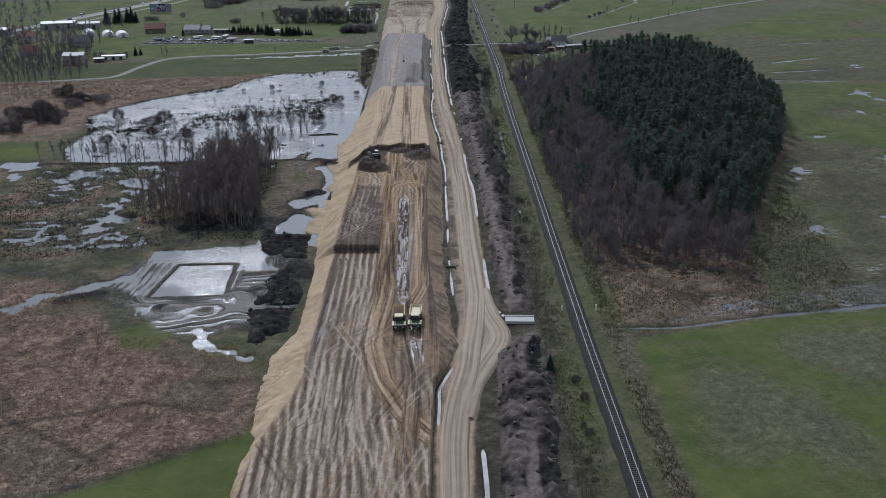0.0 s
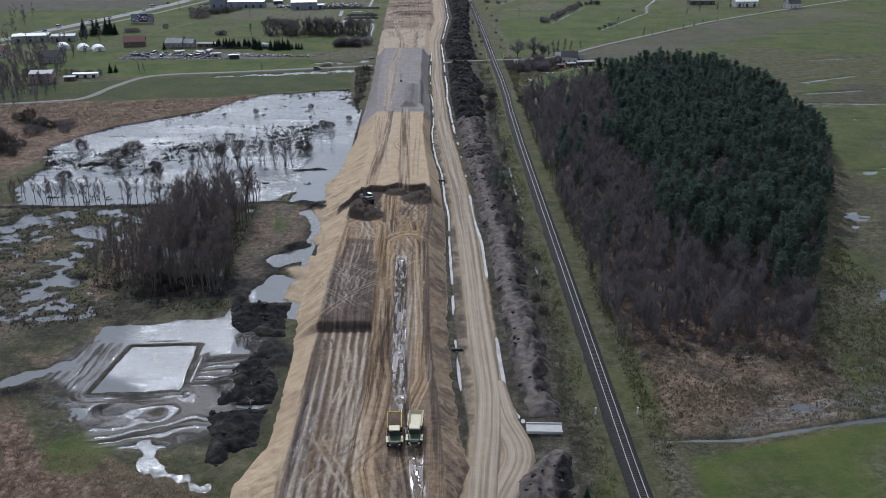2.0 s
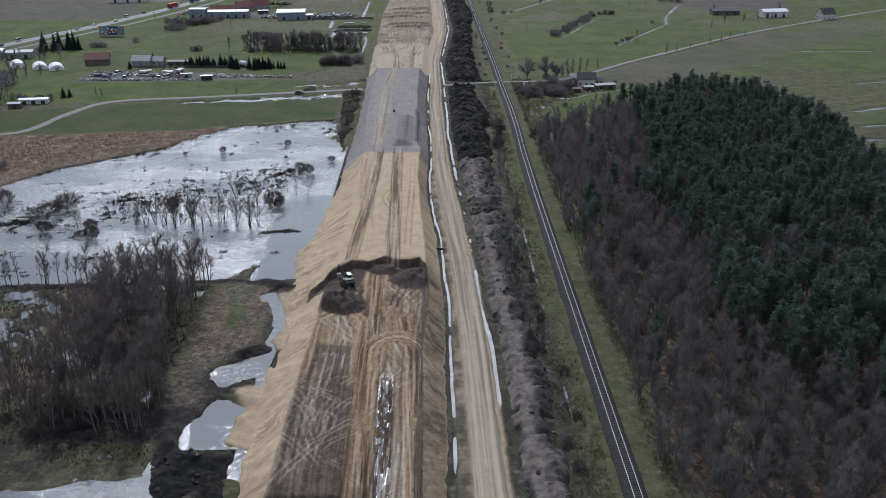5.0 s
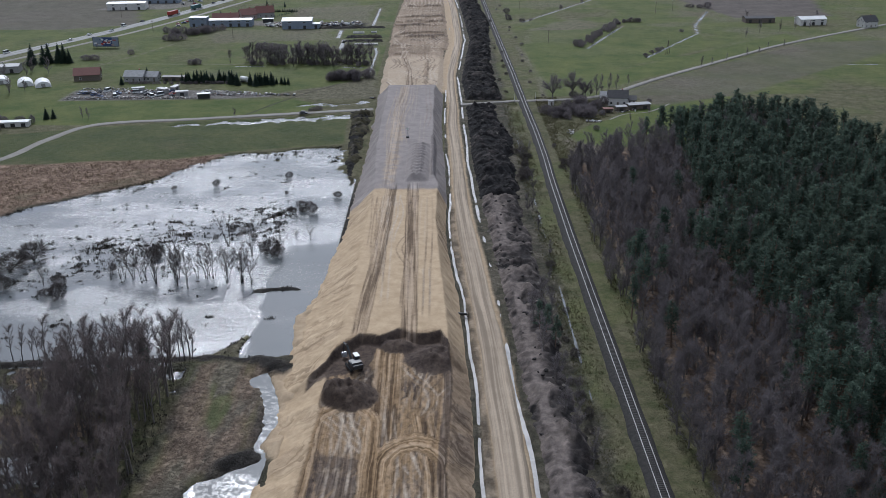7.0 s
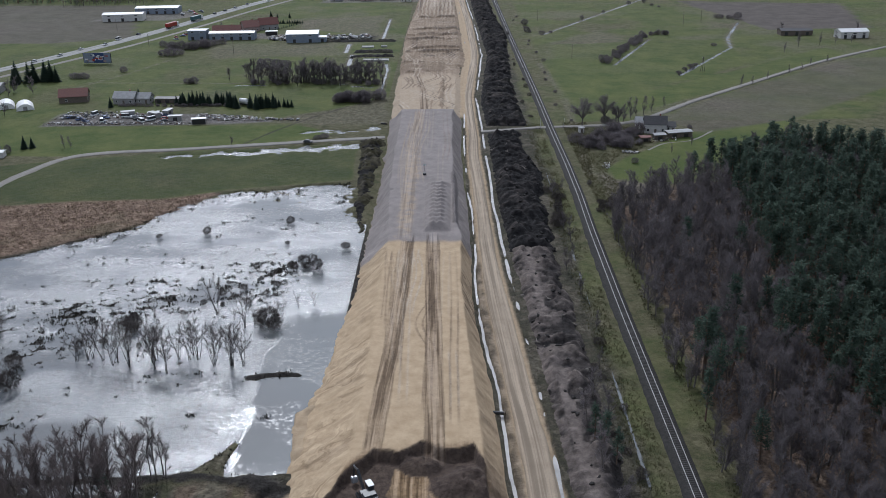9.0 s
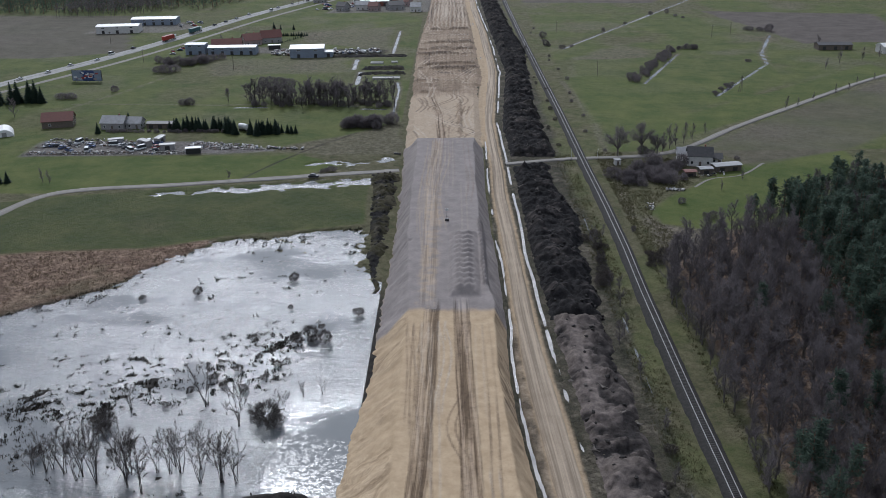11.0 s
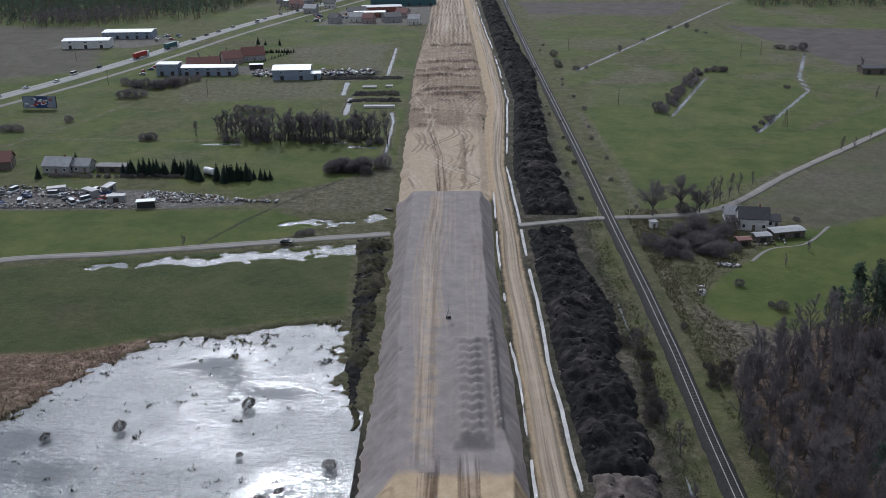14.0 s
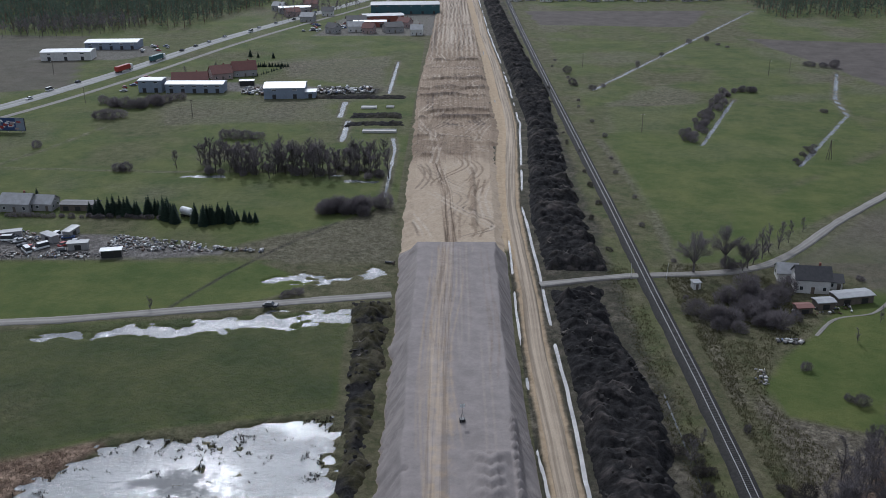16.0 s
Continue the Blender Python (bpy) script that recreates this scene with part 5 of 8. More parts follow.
# ---------------------------------------------------------------- spoil heaps


def clod_mesh(seed, stump=False):
    """A lump of dug soil, or a pulled-up stump with root stubs."""
    rng = np.random.default_rng(seed)
    bm = bmesh.new()
    bmesh.ops.create_icosphere(bm, subdivisions=1, radius=0.6)
    for v in bm.verts:
        v.co *= rng.uniform(0.6, 1.25)
        v.co.z *= 0.7
    if stump:
        for k in range(5):
            a = k * 1.25 + rng.uniform(-0.3, 0.3)
            tube(bm, (0, 0, 0.1), (math.cos(a) * 1.5, math.sin(a) * 1.5, rng.uniform(0, 0.9)), 0.16, 0.04, 4)
    me = bpy.data.meshes.new("stump" if stump else "clod")
    bm.to_mesh(me)
    bm.free()
    me.materials.append(M_STUMP if stump else (M_CLOD_PALE if seed % 2 else M_CLOD))
    return me


M_CLOD = plain("dark_peat_clod", (0.016, 0.014, 0.013), (0.034, 0.030, 0.027), 1.5, 0.9, 0, 0.3, 0.1)
M_CLOD_PALE = plain("dry_grey_clod", (0.085, 0.075, 0.066), (0.15, 0.132, 0.115), 1.5, 0.9, 0, 0.3, 0.1)
M_STUMP = plain("grey_root_wood", (0.11, 0.094, 0.08), (0.18, 0.158, 0.138), 2.0, 0.9)
CLODS = [clod_mesh(1), clod_mesh(2), clod_mesh(4), clod_mesh(6), clod_mesh(8, True)]


def heap(name, x0, x1, y0, y1, height, pale, green, label, seed, lumps=1.0, clods=110, track=0.36):
    """A long heap of dumped soil between two lines."""
    xs = np.arange(min(v for _, v in x0) - 3, max(v for _, v in x1) + 3, 0.45 if y0 < 640 else 0.8)
    ys = np.arange(y0 - 3, y1 + 3, 0.6 if y0 < 640 else 1.2)
    X, Y = np.meshgrid(xs, ys)
    n1, n2 = fbm(X, Y, 6, 4, seed), fbm(X, Y, 1.7, 4, seed + 5)
    l, r = along(Y, x0) + 0.8 * n1, along(Y, x1) + 1.8 * n1
    d = np.minimum(np.minimum(X - l, r - X), np.minimum(Y - y0, y1 - Y) * 0.8)
    prof = smooth(0, 1, np.clip(d / 4.5, 0, 1)) ** 0.8
    lobes = np.abs(fbm(X + 0.6 * Y, Y, 4.5, 3, seed + 9))
    n3 = 1 - 2 * np.abs(fbm(X, Y, 2.4, 3, seed + 13, 0.6))
    crumb = fbm(X * 0.6 + 0.5 * Y, Y, 1.3, 2, seed + 17, 0.7)
    Z = np.where(d > 0, 0.55 * lumps * n3 * smooth(0, 2, d) - 0.25 + height * prof * (0.55 + 0.5 * n1 + 0.75 * lobes * lumps) + 0.55 * lumps * n2 * smooth(0, 1.5, d) + 0.45 * crumb * smooth(0, 1, d) + 0.3, -0.6 + 0.2 * d)
    W = np.zeros(X.shape + (4,))
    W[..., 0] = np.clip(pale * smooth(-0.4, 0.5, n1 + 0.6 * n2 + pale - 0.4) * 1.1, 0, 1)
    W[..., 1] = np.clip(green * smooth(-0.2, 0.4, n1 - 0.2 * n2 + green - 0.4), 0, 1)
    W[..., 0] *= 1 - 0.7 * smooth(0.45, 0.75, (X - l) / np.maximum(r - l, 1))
    # highlights put into the colour: raised crumbs are painted paler
    W[..., 0] = np.clip(W[..., 0] + (0.24 + 0.8 * pale) * smooth(0.1, 0.5, crumb) * smooth(-0.2, 0.4, n1 + 0.3 * n2), 0, 1)
    bench = smooth(1.6, 0.9, np.abs((X - l) / np.maximum(r - l, 1) - track) * (r - l)) * smooth(-0.5, 0.1, fbm(X * 0, Y, 30, 2, seed + 21) + 0.2) * (pale > 0.3)
    W[..., 0] = np.maximum(W[..., 0], 0.9 * bench)
    Z = Z - bench * (Z - height * 0.62) * 0.8 * (d > 1)
    ob = new(name)
    tagged(ob, label, "soil heap")
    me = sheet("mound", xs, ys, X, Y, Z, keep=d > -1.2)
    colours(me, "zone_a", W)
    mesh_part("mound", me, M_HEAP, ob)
    rng = np.random.default_rng(seed + 77)
    top = np.argwhere((d > 0.8) & (Y > 120) & (Y < 760))
    for r, c in top[rng.integers(len(top), size=min(clods, len(top)))] if len(top) else ():
        k = 4 if rng.uniform() < 0.06 else int(rng.integers(4)) if pale > 0.2 else int(rng.integers(1, 4))
        clod = mesh_part("stump" if k == 4 else "clod", CLODS[k], None, ob)
        s = rng.uniform(0.45, 1.2)
        clod.matrix_basis = pose(xs[c], ys[r], Z[r, c] + 0.08, rng.uniform(-25, 25), rng.uniform(-25, 25), rng.uniform(0, 360)) @ Matrix.Diagonal((s, s * rng.uniform(0.7, 1.5), s * rng.uniform(0.6, 1.0), 1))
    return ob


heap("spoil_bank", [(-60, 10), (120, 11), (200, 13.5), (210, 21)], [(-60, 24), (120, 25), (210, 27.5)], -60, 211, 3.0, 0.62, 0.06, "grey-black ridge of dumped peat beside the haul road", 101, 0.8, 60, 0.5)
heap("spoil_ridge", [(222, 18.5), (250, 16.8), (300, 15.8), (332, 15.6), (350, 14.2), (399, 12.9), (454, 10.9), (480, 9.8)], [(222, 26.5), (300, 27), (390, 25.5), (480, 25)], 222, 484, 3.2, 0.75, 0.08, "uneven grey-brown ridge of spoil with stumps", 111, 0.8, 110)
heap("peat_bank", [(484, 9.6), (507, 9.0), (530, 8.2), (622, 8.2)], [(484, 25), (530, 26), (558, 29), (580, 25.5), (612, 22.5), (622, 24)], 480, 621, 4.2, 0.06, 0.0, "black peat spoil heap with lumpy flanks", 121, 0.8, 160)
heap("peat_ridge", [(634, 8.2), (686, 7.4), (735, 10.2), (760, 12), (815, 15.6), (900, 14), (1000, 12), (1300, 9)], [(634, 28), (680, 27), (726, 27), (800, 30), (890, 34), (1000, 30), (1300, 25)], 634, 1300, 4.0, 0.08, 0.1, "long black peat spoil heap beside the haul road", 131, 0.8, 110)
heap("peat_mound", [(230, -51), (246, -50), (258, -46)], [(230, -37.5), (258, -38)], 230, 259, 2.0, 0.05, 0.12, "black lumpy mound of wet peat at the embankment foot", 151, 0.9, 30)
heap("peat_mound", [(258, -46), (270, -55), (283, -58)], [(258, -38.5), (283, -41)], 259, 284, 1.5, 0.05, 0.2, "black lumpy mound of wet peat beside a pool", 152, 0.9, 24)
heap("peat_mound", [(206, -49), (218, -50), (229, -52)], [(206, -44.5), (214, -38), (229, -38)], 206, 229, 1.6, 0.08, 0.15, "black lumpy mound of wet peat at the embankment foot", 153, 0.9, 20)
heap("berm", [(503, -38.5), (512, -40), (522, -42.2), (545, -43.5), (565, -45), (612, -48)], [(503, -37), (545, -36.5), (612, -36)], 500, 613, 2.4, 0.15, 0.55, "dark earth berm overgrown with dry weeds", 141, 0.8, 60)

# ---------------------------------------------------------------- trees


def cone_strip(verts, faces, a, b, r0, r1, sides):
    """A tapered branch, as open triangles, into two lists."""
    a, b = np.array(a, float), np.array(b, float)
    d = (b - a) / np.linalg.norm(b - a)
    u = np.cross(d, (0.3, 0.9, 0.1))
    u /= np.linalg.norm(u)
    v = np.cross(d, u)
    k = len(verts)
    for c, r in ((a, r0), (b, r1)):
        for i in range(sides):
            w = 2 * math.pi * i / sides
            verts.append(c + r * (math.cos(w) * u + math.sin(w) * v))
    for i in range(sides):
        j = (i + 1) % sides
        faces.append((k + i, k + j, k + sides + j))
        faces.append((k + i, k + sides + j, k + sides + i))


def bare_tree_mesh(rng, h, spread, twigs, stems=1, slim=1.0, low=0.28, width=0.085, limbs=9, loose=0.55, rise=(0.5, 1.4), reach=(0.07, 0.17)):
    """Trunk and limbs, and the twigs, as two pairs of arrays."""
    tv, tf, cv, cf = [], [], [], []
    tips, reach_of = [], reach
    for s in range(stems):
        lean = rng.normal(0, 0.05 if stems == 1 else 0.16, 2)
        base = np.array((rng.normal(0, 0.2) * (stems > 1), rng.normal(0, 0.2) * (stems > 1), -0.3))
        hh = h * rng.uniform(0.82, 1.0)
        r = 0.018 * h * slim / math.sqrt(stems)
        p, q = base, None
        pts = [base]
        for k in range(3):
            q = base + np.array((lean[0] * hh, lean[1] * hh, hh)) * (k + 1) / 3.2 + np.append(rng.normal(0, 0.04 * h * (k + 1) / 3, 2), 0)
            cone_strip(tv, tf, p, q, r * (1 - k * 0.3), r * (1 - (k + 1) * 0.3), 5)
            p = q
            pts.append(q)
        tips.append((pts[2], pts[3], 1.0))
        count = max(4, limbs // stems)
        for k in range(count):
            t = rng.uniform(low, 0.95) * 3
            i = min(int(t), 2)
            start = pts[i] + (pts[i + 1] - pts[i]) * (t - i)
            a = rng.uniform(0, 2 * math.pi)
            reach = spread * rng.uniform(0.5, 1.0) * (1.15 - 0.5 * t / 3)
            end = start + np.array((math.cos(a) * reach, math.sin(a) * reach, reach * rng.uniform(*rise)))
            cone_strip(tv, tf, start, end, r * 0.38, r * 0.08, 3)
            tips.append((start, end, 0.8))
    for k in range(twigs):
        a, b, _ = tips[rng.integers(len(tips))]
        s = a + (b - a) * rng.uniform(0.25, 1.05)
        d = (b - a) / np.linalg.norm(b - a) + rng.normal(0, loose, 3) + (0, 0, 0.25)
        d /= np.linalg.norm(d)
        ln = h * rng.uniform(*reach_of)
        side = np.cross(d, rng.normal(0, 1, 3))
        side /= np.linalg.norm(side)
        i = len(cv)
        cv += [s - side * width * 0.5, s + side * width * 0.5, s + d * ln]
        cf.append((i, i + 1, i + 2))
    return (np.array(tv), np.array(tf)), (np.array(cv), np.array(cf))


def lime_mesh(rng, h, spread, twigs, width=0.07):
    """A field tree: short trunk, limbs that fan out into a round crown of fine twigs."""
    tv, tf, cv, cf = [], [], [], []
    fork = np.array((0, 0, h * 0.25))
    cone_strip(tv, tf, (0, 0, -0.3), fork, 0.032 * h, 0.024 * h, 7)
    mid = np.array((0, 0, h * 0.58))
    ends = []
    for k in range(22):
        a, t = rng.uniform(0, 2 * math.pi), math.acos(rng.uniform(-0.25, 1.0))
        q = rng.uniform(0.75, 1.0) * (0.92 + 0.1 * math.sin(3 * a + h))
        e = mid + np.array((math.cos(a) * math.sin(t) * spread * q, math.sin(a) * math.sin(t) * spread * q, math.cos(t) * h * 0.42 * q))
        knee = fork + (e - fork) * 0.45 + (0, 0, 0.07 * h)
        cone_strip(tv, tf, fork, knee, 0.012 * h, 0.007 * h, 4)
        cone_strip(tv, tf, knee, e, 0.007 * h, 0.002 * h, 3)
        ends.append((knee, e))
    for k in range(twigs):
        a, b = ends[rng.integers(len(ends))]
        s = a + (b - a) * rng.uniform(0.0, 1.0) + rng.normal(0, 0.06 * spread, 3)
        d = s - mid + (0, 0, 0.2 * h) + rng.normal(0, 0.32 * spread, 3)
        d /= np.linalg.norm(d)
        ln = h * rng.uniform(0.06, 0.13)
        side = np.cross(d, rng.normal(0, 1, 3))
        side /= np.linalg.norm(side)
        i = len(cv)
        cv += [s - side * width * 0.5, s + side * width * 0.5, s + d * ln]
        cf.append((i, i + 1, i + 2))
    return (np.array(tv), np.array(tf)), (np.array(cv), np.array(cf))


def pine_mesh(rng, h, spread, clumps, tufts, low=0.4):
    """A pine: bare lower trunk, ragged layers of needle tufts."""
    tv, tf, cv, cf = [], [], [], []
    bend = rng.normal(0, 0.03 * h, 2)
    cone_strip(tv, tf, (0, 0, -0.3), (bend[0] * 0.5, bend[1] * 0.5, h * 0.55), 0.018 * h, 0.012 * h, 5)
    cone_strip(tv, tf, (bend[0] * 0.5, bend[1] * 0.5, h * 0.55), (bend[0], bend[1], h * 0.98), 0.012 * h, 0.003 * h, 5)
    for k in range(clumps):
        t = rng.uniform(low, 1.0) ** 0.85
        a = rng.uniform(0, 2 * math.pi)
        reach = spread * (1.12 - t) ** 0.7 * rng.uniform(0.25, 1.0)
        c = np.array((bend[0] * t + math.cos(a) * reach, bend[1] * t + math.sin(a) * reach, h * t * 0.97))
        if k % 3 == 0:
            cone_strip(tv, tf, (bend[0] * t, bend[1] * t, h * t * 0.93), c, 0.006 * h, 0.002 * h, 3)
        size = rng.uniform(0.5, 0.95) * spread * 0.42
        for j in range(tufts):
            d = rng.normal(0, 1, 3)
            d /= np.linalg.norm(d)
            d[2] = d[2] * 0.6 + 0.25
            o = c + rng.normal(0, 0.3, 3) * size
            side = np.cross(d, rng.normal(0, 1, 3))
            side /= np.linalg.norm(side)
            i = len(cv)
            cv += [o - side * size * 0.15, o + side * size * 0.15, o + d * size * 0.9]
            cf.append((i, i + 1, i + 2))
    return (np.array(tv), np.array(tf)), (np.array(cv), np.array(cf))


def spruce_mesh(rng, h, spread, layers=9, arms=9):
    """A narrow conifer clothed to the ground in drooping tufts."""
    tv, tf, cv, cf = [], [], [], []
    cone_strip(tv, tf, (0, 0, -0.3), (0, 0, h * 0.97), 0.02 * h, 0.003 * h, 5)
    for k in range(layers):
        t = (k + 0.4) / layers
        for j in range(arms):
            a = 2 * math.pi * (j + rng.uniform(-0.3, 0.3)) / arms + k
            reach = spread * (1.05 - t) * rng.uniform(0.75, 1.15)
            o = np.array((0, 0, h * (0.05 + 0.93 * t)))
            e = o + np.array((math.cos(a) * reach, math.sin(a) * reach, -0.25 * reach + rng.normal(0, 0.1)))
            side = np.array((-math.sin(a), math.cos(a), 0)) * reach * 0.42
            mid = o + (e - o) * 0.55
            i = len(cv)
            cv += [o + (0, 0, 0.5 * h / layers), mid - side, e, mid + side]
            cf += [(i, i + 1, i + 2), (i, i + 2, i + 3)]
    return (np.array(tv), np.array(tf)), (np.array(cv), np.array(cf))


def bush_mesh(rng, h, spread, twigs, width=0.09):
    """A round bush: stems from one foot and a dome of twigs."""
    tv, tf, cv, cf = [], [], [], []
    for k in range(12):
        a = rng.uniform(0, 2 * math.pi)
        r = spread * rng.uniform(0.2, 0.85)
        e = np.array((math.cos(a) * r, math.sin(a) * r, h * rng.uniform(0.5, 0.9)))
        cone_strip(tv, tf, (0, 0, -0.2), e, 0.06, 0.02, 3)
    for k in range(twigs):
        a, t = rng.uniform(0, 2 * math.pi), math.acos(rng.uniform(-0.95, 1.0))
        q = rng.uniform(0.45, 1.0) ** 0.6 * (0.9 + 0.12 * math.sin(3 * a) + 0.08 * math.sin(5 * a + 1))
        s = np.array((math.cos(a) * math.sin(t) * spread * q, math.sin(a) * math.sin(t) * spread * q, max(0.05, h * 0.46 + math.cos(t) * h * 0.5 * q)))
        d = s - (0, 0, h * 0.2) + rng.normal(0, 0.5, 3)
        d /= np.linalg.norm(d)
        ln = h * rng.uniform(0.12, 0.25)
        side = np.cross(d, rng.normal(0, 1, 3))
        side /= np.linalg.norm(side)
        i = len(cv)
        cv += [s - side * width * 0.5, s + side * width * 0.5, s + d * ln]
        cf.append((i, i + 1, i + 2))
    return (np.array(tv), np.array(tf)), (np.array(cv), np.array(cf))


def kit(build, count, seed, **sizes):
    """Several variants of one kind of plant, as arrays and as meshes to share."""
    made = []
    for k in range(count):
        rng = np.random.default_rng(seed + k)
        trunk, crown = build(rng, **sizes)
        made.append((trunk, crown))
    return made


class Grove:
    """Plants of one kind: single things near by, and one joined mesh for the rest."""

    def __init__(self, name, variants, bark, leaf, label, group, category="tree"):
        self.name, self.variants, self.bark, self.leaf = name, variants, bark, leaf
        self.label, self.group, self.category = label, group, category
        self.kits = []
        for trunk, crown in variants:
            pair = []
            for arrays, m, n in ((trunk, bark, "trunk"), (crown, leaf, "crown")):
                me = raw_mesh(n, arrays[0], arrays[1], 3)
                me.materials.append(m)
                pair.append(me)
            self.kits.append(pair)

    def plant(self, x, y, z, size, turn, k, label=""):
        ob = thing(self.name, x, y, z, turn, label or self.label, self.category, self.group)
        ob.scale = (size, size, size)
        if self.category == "bush":
            a, b = math.sin(x * 12.9 + y * 4.1), math.sin(x * 3.7 - y * 9.3)
            ob.scale = (size * (1 + 0.35 * a), size * (1 - 0.25 * a), size * (0.85 + 0.3 * b))
        for me in self.kits[k % len(self.kits)]:
            mesh_part("trunk" if me.name.startswith("trunk") else "crown", me, None, ob)
        return ob

    def mass(self, name, spots, label):
        """All the spots (x, y, z, size, turn, k) as one mesh."""
        vs, fs, ms, tints, n = [], [], [], [], 0
        rng = np.random.default_rng(len(spots))
        for x, y, z, size, turn, k in spots:
            c, s = math.cos(turn), math.sin(turn)
            r = np.array(((c, -s, 0), (s, c, 0), (0, 0, 1))) * size
            tint = np.append(rng.uniform(0, 1, 2), (0, 1))
            for slot, (v, f) in enumerate(self.variants[k % len(self.variants)]):
                vs.append(v @ r.T + (x, y, z))
                fs.append(f + n)
                tints.append(np.broadcast_to(tint, (len(v), 4)))
                ms.append(np.full(len(f), slot, np.int32))
                n += len(v)
        me = raw_mesh(name, np.concatenate(vs), np.concatenate(fs), 3)
        me.materials.append(self.bark)
        me.materials.append(self.leaf)
        me.polygons.foreach_set("material_index", np.concatenate(ms))
        colours(me, "tint", np.concatenate(tints))
        return tagged(new(name, me), label, "trees", kind="stuff")


BARE = Grove("bare_tree", kit(bare_tree_mesh, 6, 300, h=12.5, spread=2.1, twigs=1150, low=0.15, width=0.055, limbs=17, loose=0.9, rise=(0.8, 2.0), reach=(0.05, 0.12)), M_BARK, M_TWIG, "leafless grey-brown tree of the wood's edge", "bare trees")
SLIM = Grove("alder_tree", kit(bare_tree_mesh, 5, 340, h=11.0, spread=1.35, twigs=800, slim=0.75, low=0.25, width=0.036, limbs=15, loose=0.9, rise=(0.9, 2.4), reach=(0.04, 0.10)), M_BARK, M_TWIG_RED, "slender leafless alder on wet ground", "alder trees")
WILLOW = Grove("willow_tree", kit(bare_tree_mesh, 5, 360, h=8.0, spread=2.2, twigs=640, stems=4, slim=0.8, width=0.04, limbs=16, loose=0.9, rise=(0.8, 2.0), reach=(0.05, 0.12)), M_TWIG_DARK, M_TWIG_DARK, "many-stemmed leafless willow standing in flood water", "willows in the flood")
BIG = Grove("lime_tree", kit(lime_mesh, 4, 380, h=13.0, spread=5.6, twigs=2600), M_BARK, M_TWIG, "large leafless tree with a round crown beside the lane", "lane trees")
PINE = Grove("pine_tree", kit(pine_mesh, 6, 400, h=15.0, spread=2.9, clumps=58, tufts=13, low=0.3), M_PINEBARK, M_NEEDLE, "tall dark green pine in the wood", "pines")
SPRUCE = Grove("spruce_tree", kit(spruce_mesh, 5, 420, h=6.0, spread=2.0, layers=13, arms=12), M_BARK, M_SPRUCE, "narrow dark green spruce in a garden hedge", "hedge spruces")
THICK = Grove("field_tree", kit(bare_tree_mesh, 5, 460, h=12.0, spread=2.2, twigs=900, low=0.2, width=0.08, limbs=16, loose=0.9, rise=(0.8, 2.0), reach=(0.05, 0.12)), M_TWIG_DARK, M_TWIG, "leafless tree in a wet field copse", "field copse trees")
BUSH = Grove("bush", kit(bush_mesh, 5, 440, h=3.6, spread=2.2, twigs=1300, width=0.08), M_BARK, M_TWIG, "round leafless grey-brown bush", "bushes", "bush")


SCRUB = Grove("bush", BUSH.variants, M_TWIG_DARK, M_TWIG_DARK, "dark leafless scrub", "dark scrub", "bush")


def scatter(pts, spacing, seed, jitter=0.45):
    """Spots on a shaken grid inside a polygon."""
    rng = np.random.default_rng(seed)
    x0, x1 = min(p[0] for p in pts), max(p[0] for p in pts)
    y0, y1 = min(p[1] for p in pts), max(p[1] for p in pts)
    X, Y = np.meshgrid(np.arange(x0, x1, spacing), np.arange(y0, y1, spacing))
    X = X + rng.uniform(-jitter, jitter, X.shape) * spacing
    Y = Y + rng.uniform(-jitter, jitter, Y.shape) * spacing
    inside = area_distance(X, Y, pts) < 0
    return X[inside], Y[inside], rng


def build_forest():
    X, Y, rng = scatter(FOREST, 4.0, 7, 0.75)
    edge = np.minimum(-area_distance(X, Y, FOREST), (X - 44) * 0.8)
    kind = 1.5 * fbm(X, Y, 26, 4, 151) + 0.5 * smooth(12, 34, X - 45) - 1.1 * smooth(40, 14, X - 45 - 0.06 * (Y - 300)) - 1.0 * smooth(52, 16, Y - 250 - 0.5 * (X - 60)) - 0.08
    bare, pine = [], []
    for x, y, e, k in zip(X, Y, edge, kind):
        size = rng.uniform(0.7, 1.25) * (0.88 if e < 4 else 1.0)
        spot = (x, y, 0.3, size, rng.uniform(0, 6.28), int(rng.integers(12)))
        (pine if k + rng.normal(0, 0.36) > 0 else bare).append(spot)
    bare.sort(key=lambda s: s[0])
    pine.sort(key=lambda s: s[0] + 0.3 * s[1])
    for s in bare[:240]:
        BARE.plant(*s[:4], math.degrees(s[4]), s[5])
    for s in pine[:160]:
        PINE.plant(*s[:4], math.degrees(s[4]), s[5])
    BARE.mass("bare_wood", bare[240:], "dense leafless grey-brown wood")
    PINE.mass("pine_wood", pine[160:], "dense dark green pine wood")
    return len(bare), len(pine)


build_forest()


